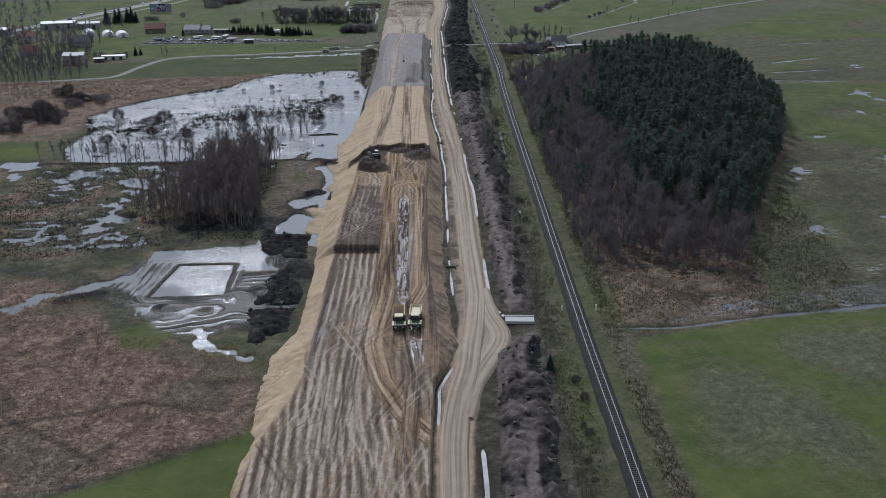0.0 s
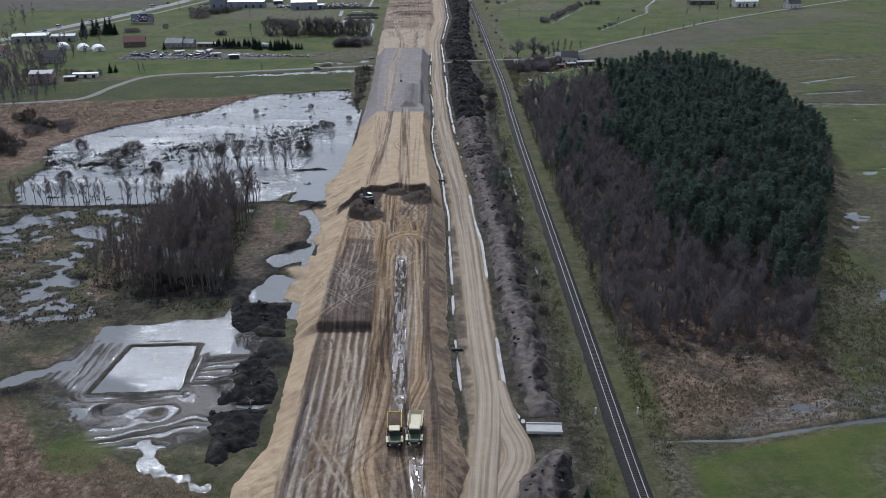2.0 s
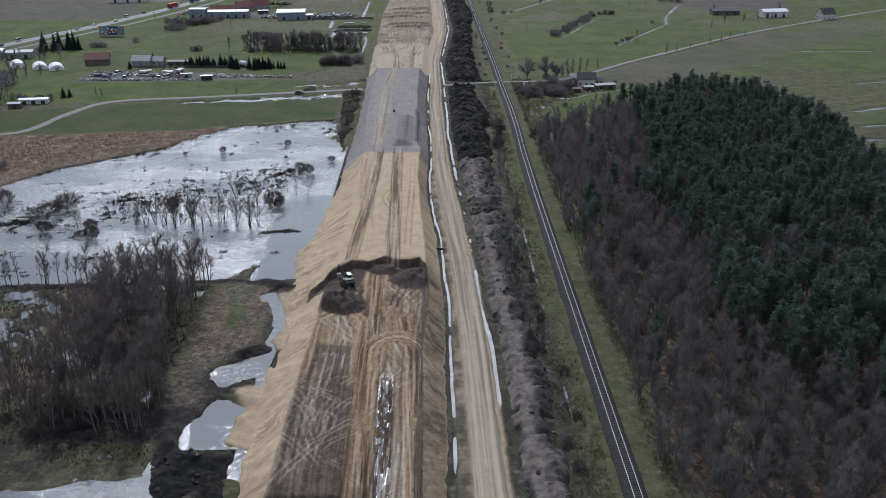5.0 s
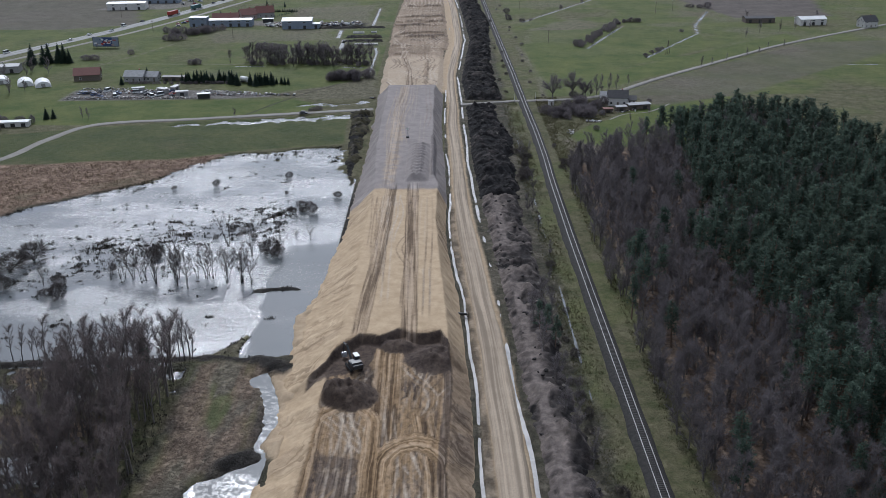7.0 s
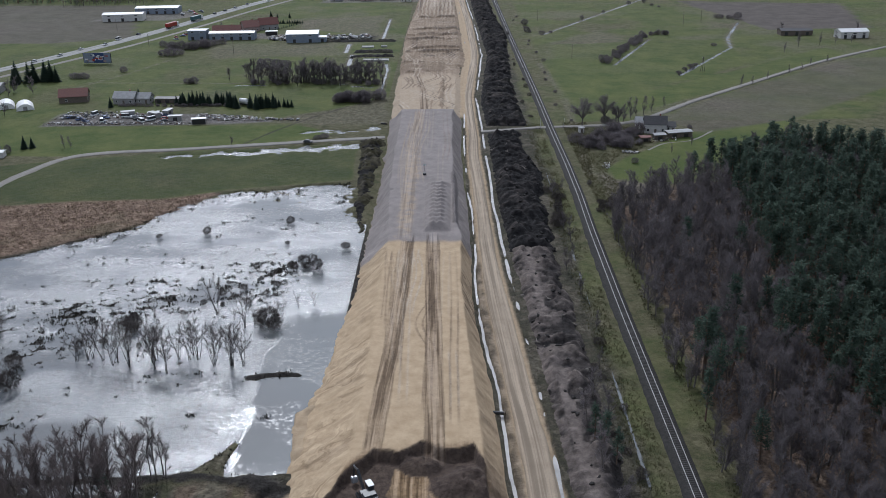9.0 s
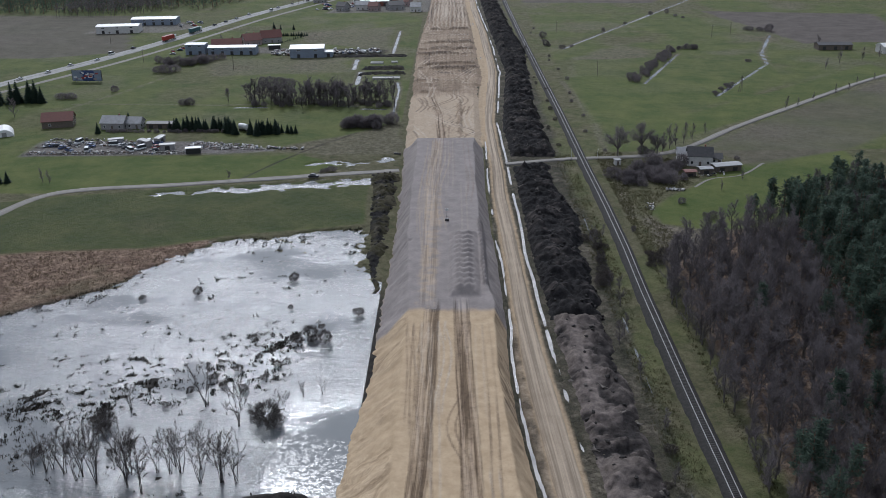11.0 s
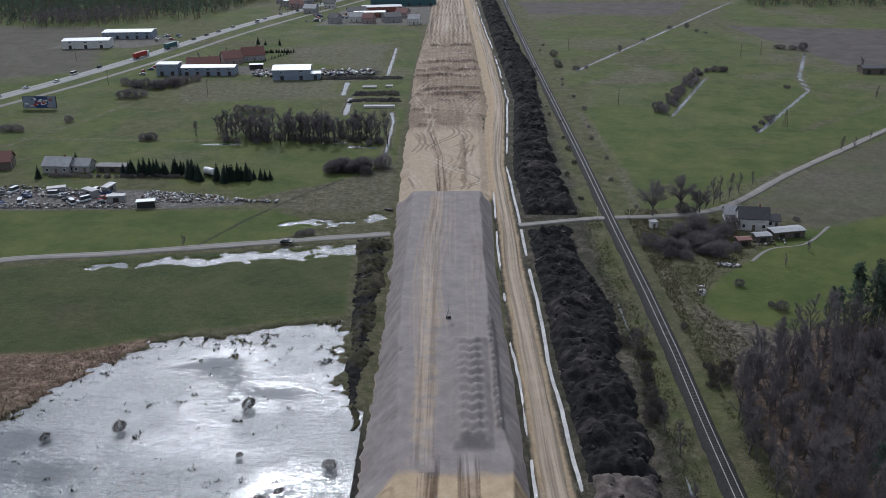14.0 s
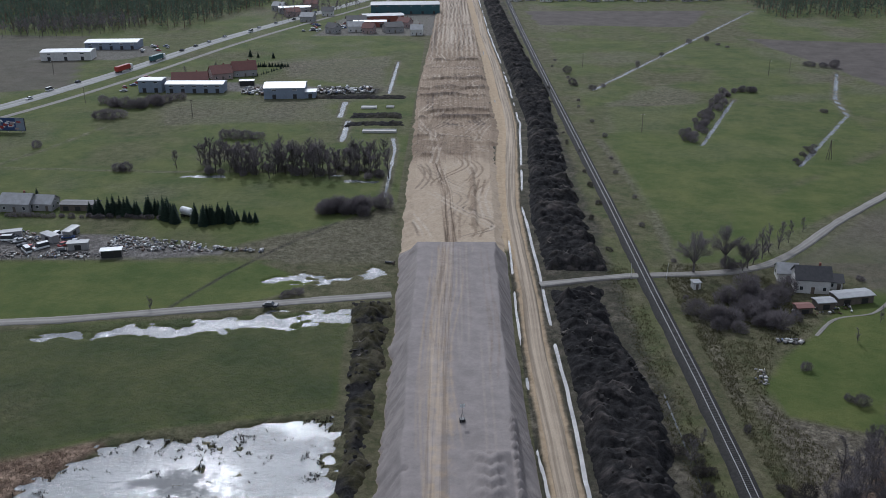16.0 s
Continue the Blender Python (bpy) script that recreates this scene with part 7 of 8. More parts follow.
def house(name, x, y, turn, w, d, h, rise, wall, roof, label, windows=3, storeys=1, chimney=True, door=True, category="house"):
    """A gabled house; its front faces -y before the turn."""
    ob = thing(name, x, y, 0.3, turn, label, category)
    bm = bmesh.new()
    gable_walls(bm, w, d, h, rise)
    part("wall", bm, wall, ob)
    bm = bmesh.new()
    roof_slabs(bm, w, d, h, rise)
    top = part("roof", bm, roof, ob)
    if chimney:
        box_part("chimney", (w * 0.18, w * 0.18 + 0.6, 0.3, 0.9, h + rise * 0.5, h + rise + 0.9), M_BRICK, top, bevel=0.04)
    for s in range(storeys):
        z = 1.0 + s * 2.7
        for k in range(windows):
            px = -w / 2 + w * (k + 0.5) / windows
            if s == 0 and door and k == windows // 2:
                box_part("door", (px - 0.5, px + 0.5, -d / 2 - 0.06, -d / 2 + 0.04, 0.0, 2.1), M_WOOD, ob)
            else:
                add_window(ob, px, -d / 2, z, "y-")
        for py in (-d / 4, d / 4):
            add_window(ob, -w / 2, py, z, "x-")
            add_window(ob, w / 2, py, z, "x+")
    if rise > 2:
        add_window(ob, w / 2, 0, h + 0.2, "x+", 0.9, 1.0)
        add_window(ob, -w / 2, 0, h + 0.2, "x-", 0.9, 1.0)
    return ob


def hall(name, x, y, turn, w, d, h, wall, roof, label, doors=3, rise=0.8, category="warehouse"):
    """A low shed or hall with a shallow roof."""
    ob = thing(name, x, y, 0.3, turn, label, category)
    bm = bmesh.new()
    gable_walls(bm, w, d, h, rise)
    part("wall", bm, wall, ob)
    bm = bmesh.new()
    roof_slabs(bm, w, d, h, rise, 0.35, 0.2)
    part("roof", bm, roof, ob)
    for k in range(doors):
        px = -w / 2 + w * (k + 0.5) / doors
        box_part("gate", (px - 1.0, px + 1.0, -d / 2 - 0.07, -d / 2 + 0.03, 0, min(2.6, h - 0.6)), M_DARK, ob)
        if h > 4.2:
            add_window(ob, px, -d / 2, h - 1.4, "y-", 2.4, 0.8)
    return ob


def wheel(parent, x, y, r, w):
    bm = bmesh.new()
    tube(bm, (x - w / 2, y, r), (x + w / 2, y, r), r, r, 12)
    bmesh.ops.bevel(bm, geom=[e for e in bm.edges if len(e.link_faces) == 2 and any(len(f.verts) > 4 for f in e.link_faces)], offset=r * 0.12, segments=1, affect="EDGES")
    ob = part("wheel", bm, M_TYRE, parent)
    bm = bmesh.new()
    tube(bm, (x - w / 2 - 0.01, y, r), (x + w / 2 + 0.01, y, r), r * 0.5, r * 0.5, 8)
    part("rim", bm, M_STEEL, ob)


def make_car(paint, label, van=False):
    """A small car, front towards -y, standing on z = 0."""
    ob = thing("van" if van else "car", 0, 0, 0, 0, label, "van" if van else "car", "parked and passing vehicles")
    l, w, h, roof = (5.2, 1.95, 1.0, 2.2) if van else (4.3, 1.75, 0.85, 1.45)
    bm = bmesh.new()
    box(bm, -w / 2, w / 2, -l / 2, l / 2, 0.28, h, bevel=0.12)
    part("body", bm, paint, ob)
    bm = bmesh.new()
    y0, y1 = (-l / 2 + 1.0, l / 2 - 0.05) if van else (-l / 2 + 1.15, l / 2 - 0.55)
    made = box(bm, -w / 2 + 0.06, w / 2 - 0.06, y0, y1, h - 0.02, roof - 0.06, bevel=0.06)
    for v in bm.verts:
        if v.co.z > (h + roof) / 2:
            v.co.x *= 0.86
            v.co.y = v.co.y + (0.45 if v.co.y < (y0 + y1) / 2 else (-0.05 if van else -0.35))
    cabin = part("cabin", bm, M_PANE, ob, "dark glazed cabin")
    top = (-w / 2 + 0.2, w / 2 - 0.2, y0 + 0.55, y1 - (0.1 if van else 0.42), roof - 0.08, roof)
    box_part("roof", top, paint, cabin, bevel=0.03)
    for sx in (-w / 2 + 0.1, w / 2 - 0.1):
        for sy in (-l * 0.31, l * 0.31):
            wheel(ob, sx, sy, 0.32, 0.2)
    for sx in (-w / 2 + 0.3, w / 2 - 0.3):
        box_part("headlight", (sx - 0.16, sx + 0.16, -l / 2 - 0.015, -l / 2 + 0.05, 0.55, 0.7), M_FRAME, ob)
    return ob


CARS = [make_car(PAINTS[0], "small white car with dark windows"), make_car(PAINTS[1], "small silver car with dark windows"), make_car(PAINTS[2], "small dark car with dark windows"), make_car(PAINTS[3], "small red car with dark windows"), make_car(PAINTS[4], "small blue car with dark windows"), make_car(PAINTS[0], "white delivery van with dark windows", True)]
USED = set()


def place(kind, x, y, z, turn):
    """The first of a kind is moved to its place, the next ones are copies."""
    ob = CARS[kind]
    if kind in USED:
        return copy_thing(ob, pose(x, y, z, 0, 0, turn))
    USED.add(kind)
    ob.matrix_basis = pose(x, y, z, 0, 0, turn)
    return ob


def lorry(x, y, z, turn, box_mat, label):
    ob = thing("lorry", x, y, z, turn, label, "lorry", "lorries on the highway")
    box_part("trailer", (-1.27, 1.27, -4.0, 9.0, 1.15, 3.9), box_mat, ob, bevel=0.05)
    cab = box_part("cab", (-1.2, 1.2, -6.6, -4.4, 0.7, 3.4), PAINTS[0], ob, bevel=0.2)
    box_part("windscreen", (-1.05, 1.05, -6.64, -6.55, 2.0, 2.9), M_PANE, cab)
    box_part("chassis", (-0.5, 0.5, -6.0, 8.8, 0.7, 1.1), M_DARK, ob)
    for sy in (-5.7, -3.4, 5.5, 6.8, 8.1):
        for sx in (-1.05, 1.05):
            wheel(ob, sx, sy, 0.5, 0.35)
    return ob


def dump_truck(x, y, z, turn, loaded):
    """An articulated dump truck, bonnet towards -y."""
    ob = thing("dump_truck", x, y, z, turn, "articulated dump truck with cream cab and %s body" % ("soil-laden" if loaded else "empty pale"), "dump truck", "dump trucks")
    bm = bmesh.new()
    box(bm, -1.25, 1.25, -4.6, -2.3, 1.0, 2.15, bevel=0.18)
    for v in bm.verts:
        if v.co.y < -4.0 and v.co.z > 1.6:
            v.co.z -= 0.3
    bonnet = part("bonnet", bm, M_DARKGREEN, ob, "dark green bonnet")
    box_part("grille", (-0.8, 0.8, -4.66, -4.55, 1.1, 1.75), M_DARK, bonnet)
    for sx in (-0.95, 0.95):
        box_part("headlight", (sx - 0.18, sx + 0.18, -4.67, -4.57, 1.2, 1.45), M_FRAME, bonnet)
    cab = box_part("cab", (-1.0, 1.0, -2.35, -0.75, 1.3, 3.1), M_DARK, ob, "dark glazed cab", bevel=0.12)
    box_part("roof", (-1.1, 1.1, -2.5, -0.6, 3.1, 3.35), M_CREAM, cab, "cream cab roof", bevel=0.08)
    box_part("windscreen", (-0.85, 0.85, -2.42, -2.33, 2.1, 2.95), M_PANE, cab)
    for sx in (-1.45, 1.45):
        box_part("mudguard", (sx - 0.3, sx + 0.3, -4.3, -2.2, 1.72, 1.85), M_CREAM, ob, bevel=0.03)
        box_part("mirror", (sx - 0.08, sx + 0.08, -2.75, -2.65, 2.3, 2.9), M_DARK, cab)
    box_part("chassis", (-0.45, 0.45, -4.0, 5.0, 0.75, 1.25), M_DARK, ob)
    bm = bmesh.new()
    floor = [(-1.1, -0.3, 1.55), (1.1, -0.3, 1.55), (1.1, 5.6, 1.8), (-1.1, 5.6, 1.8)]
    rim = [(-1.55, -0.7, 2.95), (1.55, -0.7, 2.95), (1.55, 5.9, 2.5), (-1.55, 5.9, 2.5)]
    outer = [bm.verts.new(c) for c in floor] + [bm.verts.new(c) for c in rim]
    inner = [bm.verts.new((c[0] * 0.93, c[1] + (0.1 if c[1] < 1 else -0.08), c[2] + 0.1)) for c in floor] + [bm.verts.new((c[0] * 0.94, c[1] + (0.1 if c[1] < 1 else -0.08), c[2])) for c in rim]
    for i in range(4):
        j = (i + 1) % 4
        bm.faces.new((outer[i], outer[j], outer[4 + j], outer[4 + i]))
        bm.faces.new((inner[j], inner[i], inner[4 + i], inner[4 + j]))
        bm.faces.new((outer[4 + i], outer[4 + j], inner[4 + j], inner[4 + i]))
    bm.faces.new(outer[3::-1])
    bm.faces.new(inner[:4])
    body = part("dump_body", bm, M_YELLOW if loaded else M_CREAM, ob)
    if loaded:
        xs, ys = np.linspace(-1.35, 1.35, 9), np.linspace(-0.4, 5.4, 13)
        X, Y = np.meshgrid(xs, ys)
        Z = 2.35 + 0.75 * np.clip(1 - np.hypot(X / 1.5, (Y - 2.4) / 3.2), 0, 1) + 0.1 * fbm(X, Y, 0.8, 2, 5)
        mesh_part("soil_load", sheet("soil_load", xs, ys, X, Y, Z), M_LOAD, body, "heaped brown soil")
    for sy in (-3.25, 2.1, 4.0):
        for sx in (-1.25, 1.25):
            wheel(ob, sx, sy, 0.85, 0.6)
    return ob


def excavator(x, y, z, turn):
    ob = thing("excavator", x, y, z, turn, "tracked excavator with dark body and boom digging at the fill", "excavator")
    for sx in (-1.25, 1.25):
        bm = bmesh.new()
        box(bm, sx - 0.3, sx + 0.3, -2.1, 2.1, 0.0, 0.95, bevel=0.3)
        part("crawler_track", bm, M_TYRE, ob, "black crawler track")
    upper = box_part("upper_body", (-1.35, 1.35, -0.4, 2.4, 1.05, 2.2), M_DARK, ob, bevel=0.12)
    box_part("counterweight", (-1.3, 1.3, 2.3, 2.95, 1.1, 2.1), M_DARK, upper, "dark counterweight", bevel=0.15)
    box_part("engine_cover", (-1.2, 1.2, 0.9, 2.3, 2.2, 2.5), M_DARK, upper, "dark metal engine cover", bevel=0.08)
    cab = box_part("cab", (-1.35, -0.3, -1.5, 0.4, 1.2, 3.0), M_PANE, ob, "glazed cab", bevel=0.1)
    box_part("roof", (-1.4, -0.25, -1.55, 0.45, 3.0, 3.1), M_WHITE_ROOF, cab, "white cab roof", bevel=0.03)
    bm = bmesh.new()
    tube(bm, (0.35, -0.4, 1.8), (0.35, -3.2, 4.4), 0.3, 0.28, 6)
    tube(bm, (0.35, -3.2, 4.4), (0.35, -5.4, 3.9), 0.28, 0.2, 6)
    boom = part("boom", bm, M_DARK, ob)
    bm = bmesh.new()
    tube(bm, (0.35, -5.3, 4.2), (0.35, -5.9, 1.4), 0.2, 0.14, 6)
    stick = part("stick", bm, M_DARK, ob)
    bm = bmesh.new()
    tube(bm, (0.35, -1.4, 2.3), (0.35, -3.0, 3.7), 0.09, 0.07, 6)
    part("cylinder", bm, M_STEEL, boom, "steel hydraulic cylinder")
    bm = bmesh.new()
    box(bm, -0.3, 1.0, -6.2, -5.3, 0.3, 1.4, bevel=0.2)
    for v in bm.verts:
        if v.co.z < 0.8:
            v.co.y += 0.3
    part("bucket", bm, M_STEEL, stick, "worn steel bucket")
    return ob


def utility_pole(x, y, h, label, splayed=False, turn=0.0):
    ob = thing("utility_pole", x, y, 0.2, turn, label, "pole", "utility poles")
    bm = bmesh.new()
    tube(bm, (0, 0, -0.2), (0, 0, h), 0.16, 0.11, 8)
    pole = part("pole", bm, M_WOOD, ob)
    if splayed:
        for s in (-1, 1):
            bm = bmesh.new()
            tube(bm, (s * 1.6, 0, -0.2), (s * 0.12, 0, h * 0.92), 0.14, 0.1, 8)
            part("strut", bm, M_WOOD, ob)
    box_part("crossarm", (-0.9, 0.9, -0.07, 0.07, h - 0.7, h - 0.55), M_WOOD, pole)
    for s in (-0.75, 0, 0.75):
        bm = bmesh.new()
        tube(bm, (s, 0, h - 0.55), (s, 0, h - 0.3), 0.06, 0.04, 6)
        part("insulator", bm, M_FRAME, pole)
    return ob


def scrap(name, pts, count, seed, label, big=1.0, mats=None):
    """Heaps of unsorted scrap: many small odd boxes and sheets."""
    rng = np.random.default_rng(seed)
    vs, fs, n = [], [], 0
    cube = np.array([(sx, sy, sz) for sx in (-0.5, 0.5) for sy in (-0.5, 0.5) for sz in (-0.5, 0.5)])
    quads = np.array([(0, 1, 3, 2), (4, 6, 7, 5), (0, 4, 5, 1), (2, 3, 7, 6), (1, 5, 7, 3), (0, 2, 6, 4)])
    x0, x1 = min(p[0] for p in pts), max(p[0] for p in pts)
    y0, y1 = min(p[1] for p in pts), max(p[1] for p in pts)
    while n < count:
        x, y = rng.uniform(x0, x1, 40), rng.uniform(y0, y1, 40)
        ok = (area_distance(x, y, pts) < 0) & (fbm(x, y, 9, 2, seed) > rng.uniform(-0.9, 0.1))
        for px, py in zip(x[ok], y[ok]):
            s = rng.uniform(0.4, 1.9, 3) * big * (1, 1, 0.55)
            a, b = rng.uniform(0, math.pi), rng.normal(0, 0.25)
            r = np.array(Euler((b, rng.normal(0, 0.25), a)).to_matrix())
            v = (cube * rng.uniform(0.8, 1.1, (8, 1))) * s
            vs.append(v @ r.T + (px, py, 0.35 + s[2] * 0.4 + rng.uniform(0, 0.7) * big))
            fs.append(quads + 8 * n)
            n += 1
    me = raw_mesh(name, np.concatenate(vs), np.concatenate(fs), 4)
    return tagged(mesh_part(name, me, M_SCRAP), label, "scrap", kind="stuff")


def scrap_material():
    n = Nodes("mixed_scrap", 0.45, 0.1, 0.5)
    ramp = n.nt.nodes.new("ShaderNodeValToRGB")
    ramp.color_ramp.interpolation = "CONSTANT"
    cols = [(0.0, (0.6, 0.6, 0.58)), (0.13, (0.26, 0.25, 0.24)), (0.34, (0.07, 0.065, 0.06)), (0.68, (0.14, 0.085, 0.06)), (0.8, (0.48, 0.46, 0.43)), (0.93, (0.10, 0.13, 0.2))]
    while len(ramp.color_ramp.elements) < len(cols):
        ramp.color_ramp.elements.new(0.5)
    for e, (p, c) in zip(ramp.color_ramp.elements, cols):
        e.position, e.color = p, (*c, 1)
    n.link(n.island(0, 1), ramp.inputs[0])
    return n.colour(n.mix(n.remap(n.noise(3, 3), 0.4, 0.7, 0, 0.4), ramp.outputs[0], (0.08, 0.07, 0.06)))


M_SCRAP = scrap_material()

# --- works: trucks, excavator, slab, sign
dump_truck(-9.6, 212.5, 2.95, 2, True)
dump_truck(-5.4, 213.0, 2.95, -2, False)
excavator(-23.6, 354.5, 4.45, 205)


def slab(x0, x1, y0, y1, z0, z1, label, turn=0.0, name="concrete_slab"):
    ob = thing(name, (x0 + x1) / 2, (y0 + y1) / 2, z0, turn, label, "concrete slab")
    w, d = (x1 - x0) / 2, (y1 - y0) / 2
    box_part("deck", (-w, w, -d, d, 0, z1 - z0), M_CONCRETE, ob, bevel=0.05)
    for s in (-1, 1):
        box_part("edge_beam", (-w, w, s * d - 0.15, s * d + 0.15, z1 - z0 - 0.1, z1 - z0 + 0.25), M_CONCRETE, ob)
    return ob


slab(18.2, 25.8, 216.6, 219.8, 0.4, 1.0, "pale concrete culvert bridge over the drain", -3)
slab(-62, -46, 797.5, 801.5, 0.3, 1.2, "pale concrete culvert deck in an open trench")
slab(-67, -59, 846, 850, 0.3, 1.1, "pale concrete culvert footing in an open trench")
slab(-54, -50, 848, 851, 0.3, 1.1, "small pale concrete culvert footing in an open trench")


def trench(x0, x1, y0, y1, seed, label):
    """A low dark bank of dug earth beside a culvert."""
    return heap("earth_bank", [(y0, x0), (y1, x0 + 1)], [(y0, x1), (y1, x1 - 1)], y0, y1, 1.8, 0.05, 0.25, label, seed, 0.8)


trench(-72, -42, 810, 820, 401, "dark bank of dug earth beside the culvert")
trench(-72, -44, 825, 838, 402, "dark bank of dug earth beside the culvert")
trench(-96, -44, 868, 878, 403, "dark bank of dumped earth behind the warehouses")


def survey_sign(x, y, z):
    ob = thing("marker_board", x, y, z, 8, "white marker board on a tripod on the gravel deck", "marker")
    for k in range(3):
        a = 2.1 * k
        bm = bmesh.new()
        tube(bm, (math.cos(a) * 0.7, math.sin(a) * 0.7, 0), (0, 0, 2.2), 0.05, 0.04, 6)
        part("leg", bm, M_STEEL, ob)
    bm = bmesh.new()
    tube(bm, (0, 0, 2.0), (0, 0, 4.2), 0.05, 0.04, 6)
    part("mast", bm, M_STEEL, ob)
    box_part("board", (-0.5, 0.5, -0.03, 0.03, 3.3, 4.1), M_FRAME, ob, "small white board", bevel=0.02)
    box_part("ballast_block", (-0.6, 0.6, -0.5, 0.5, 0, 0.7), M_DARK, ob, "dark ballast block", bevel=0.05)


survey_sign(-17.4, 540.5, 7.0)


def pipe_end(x, y, z, turn, label):
    ob = thing("drain_pipe", x, y, z, turn, label, "pipe", "drain pipes")
    bm = bmesh.new()
    n = 14
    rings = [[bm.verts.new((r * math.cos(6.2832 * i / n), yy, r * math.sin(6.2832 * i / n))) for i in range(n)] for r, yy in ((0.6, -2.2), (0.6, 2.2), (0.5, 2.2), (0.5, -2.2))]
    for a, b in zip(rings, rings[1:] + rings[:1]):
        for i in range(n):
            bm.faces.new((a[i], a[(i + 1) % n], b[(i + 1) % n], b[i]))
    part("pipe", bm, M_DARK, ob, "dark ribbed pipe")
    ob.scale = (0.62, 0.62, 0.62)
    box_part("headwall", (-1.3, 1.3, -2.5, -2.2, -0.6, 0.9), M_WOOD, ob, "stained headwall", bevel=0.04)


pipe_end(4.4, 254, 0.7, 90, "dark drain pipe beside the haul road")
pipe_end(1.8, 389, 0.8, 80, "dark drain pipe beside the haul road")
pipe_end(-39, 640, 0.9, 70, "dark drain pipe at the embankment foot")
for y, s in ((224, -1), (224, 1)):
    post = thing("marker_post", RAIL_X + s * 4.6, y, 0.3, 0, "white railway marker post beside the track", "post", "railway posts")
    box_part("shaft", (-0.14, 0.14, -0.14, 0.14, 0, 1.7), M_FRAME, post, bevel=0.03)
    box_part("cap", (-0.2, 0.2, -0.2, 0.2, 1.7, 1.85), M_FRAME, post, bevel=0.03)

# --- the crossing keeper's cottage and its yard
house("cottage", 84, 622, -8, 9.5, 7.0, 4.4, 2.8, M_WHITE_WALL, M_DARK_ROOF, "white two-storey cottage with a dark roof by the crossing", 3, 1)
house("cottage_annex", 91.2, 623.5, -8, 4.0, 5.0, 2.7, 1.4, M_WHITE_WALL, M_DARK_ROOF, "low white annex beside the cottage", 2, 1, False)
house("barn", 79.5, 629.5, -8, 5.5, 6, 3.0, 2.0, M_WHITE_WALL, M_GREY_ROOF, "small pale barn behind the cottage", 1, 1, False, True, "barn")
hall("shed", 92.5, 613.6, 12, 11, 4.6, 2.4, M_WOOD, M_GREY_ROOF, "long low shed with a grey sheet roof", 2, 0.3, "shed")
hall("shed", 83.2, 609.4, 8, 5.0, 3.4, 2.3, M_WOOD, M_GREY_ROOF, "small wooden shed with a grey sheet roof", 1, 0.3, "shed")
hall("shed", 76.5, 606.5, 6, 4.2, 3.0, 2.0, M_WOOD, M_RED_ROOF, "low tumbledown shed with a rusty roof", 1, 0.3, "shed")
scrap("yard_clutter", [(73, 604), (90, 606), (92, 611), (74, 611)], 40, 81, "old boards and clutter beside the sheds", 0.6)
scrap("rubble", [(52, 568), (55, 566), (56, 574), (54, 575)], 18, 82, "broken pale slabs on rough grass", 0.5)
scrap("rubble_slab", [(64, 587), (71, 588), (70, 591), (64, 590)], 10, 83, "pale slabs lying by the green", 0.6)
kiosk = thing("garden_hut", 51, 622, 0.3, 10, "small white hut beside the railway", "hut")
box_part("wall", (-1.1, 1.1, -1.1, 1.1, 0, 2.3), M_WHITE_WALL, kiosk, bevel=0.03)
box_part("roof", (-1.35, 1.35, -1.35, 1.35, 2.3, 2.5), M_GREY_ROOF, kiosk, bevel=0.04)
box_part("door", (-0.4, 0.4, -1.15, -1.06, 0, 1.9), M_WOOD, kiosk)
for x, y, s in ((69, 800, False), (139, 754, True), (170, 933, False), (186, 943, False), (-118, 760, False), (-150, 830, False), (-215, 860, False), (-262, 935, False), (62, 960, False)):
    utility_pole(x, y, 9.0, "weathered wooden power pole %s" % ("with splayed legs" if s else "on open pasture"), s, 20)
for s in (-1, 1):
    b = thing("crossing_barrier", RAIL_X + s * 5.2, 627.5, 0.9, 0 if s > 0 else 180, "white and grey level crossing barrier, raised", "barrier", "crossing barriers")
    box_part("post", (-0.15, 0.15, -0.15, 0.15, 0, 1.2), M_GREY_WALL, b, bevel=0.03)
    bm = bmesh.new()
    tube(bm, (0, 0, 1.0), (0.3, 0, 5.0), 0.06, 0.04, 6)
    part("boom", bm, M_FRAME, b, "white barrier boom")

# --- western yards and farms
house("farmhouse", -176, 691, -5, 11, 8, 3.4, 2.6, M_GREY_WALL, M_GREY_ROOF, "grey farmhouse with a pale sheet roof", 3, 1)
house("farmhouse_wing", -166.5, 691.5, -5, 7, 6.5, 3.0, 2.2, M_GREY_WALL, M_GREY_ROOF, "low grey wing beside the farmhouse", 2, 1, False)
hall("outbuilding", -154, 691, -3, 13, 5, 2.4, M_WOOD, M_DARK_ROOF, "long dark outbuilding with a flat roof", 3, 0.4, "shed")
house("barn", -205, 696, 12, 14, 9, 3.6, 3.2, M_WOOD, M_RED_ROOF, "old wooden barn with a faded roof", 2, 1, False, True, "barn")


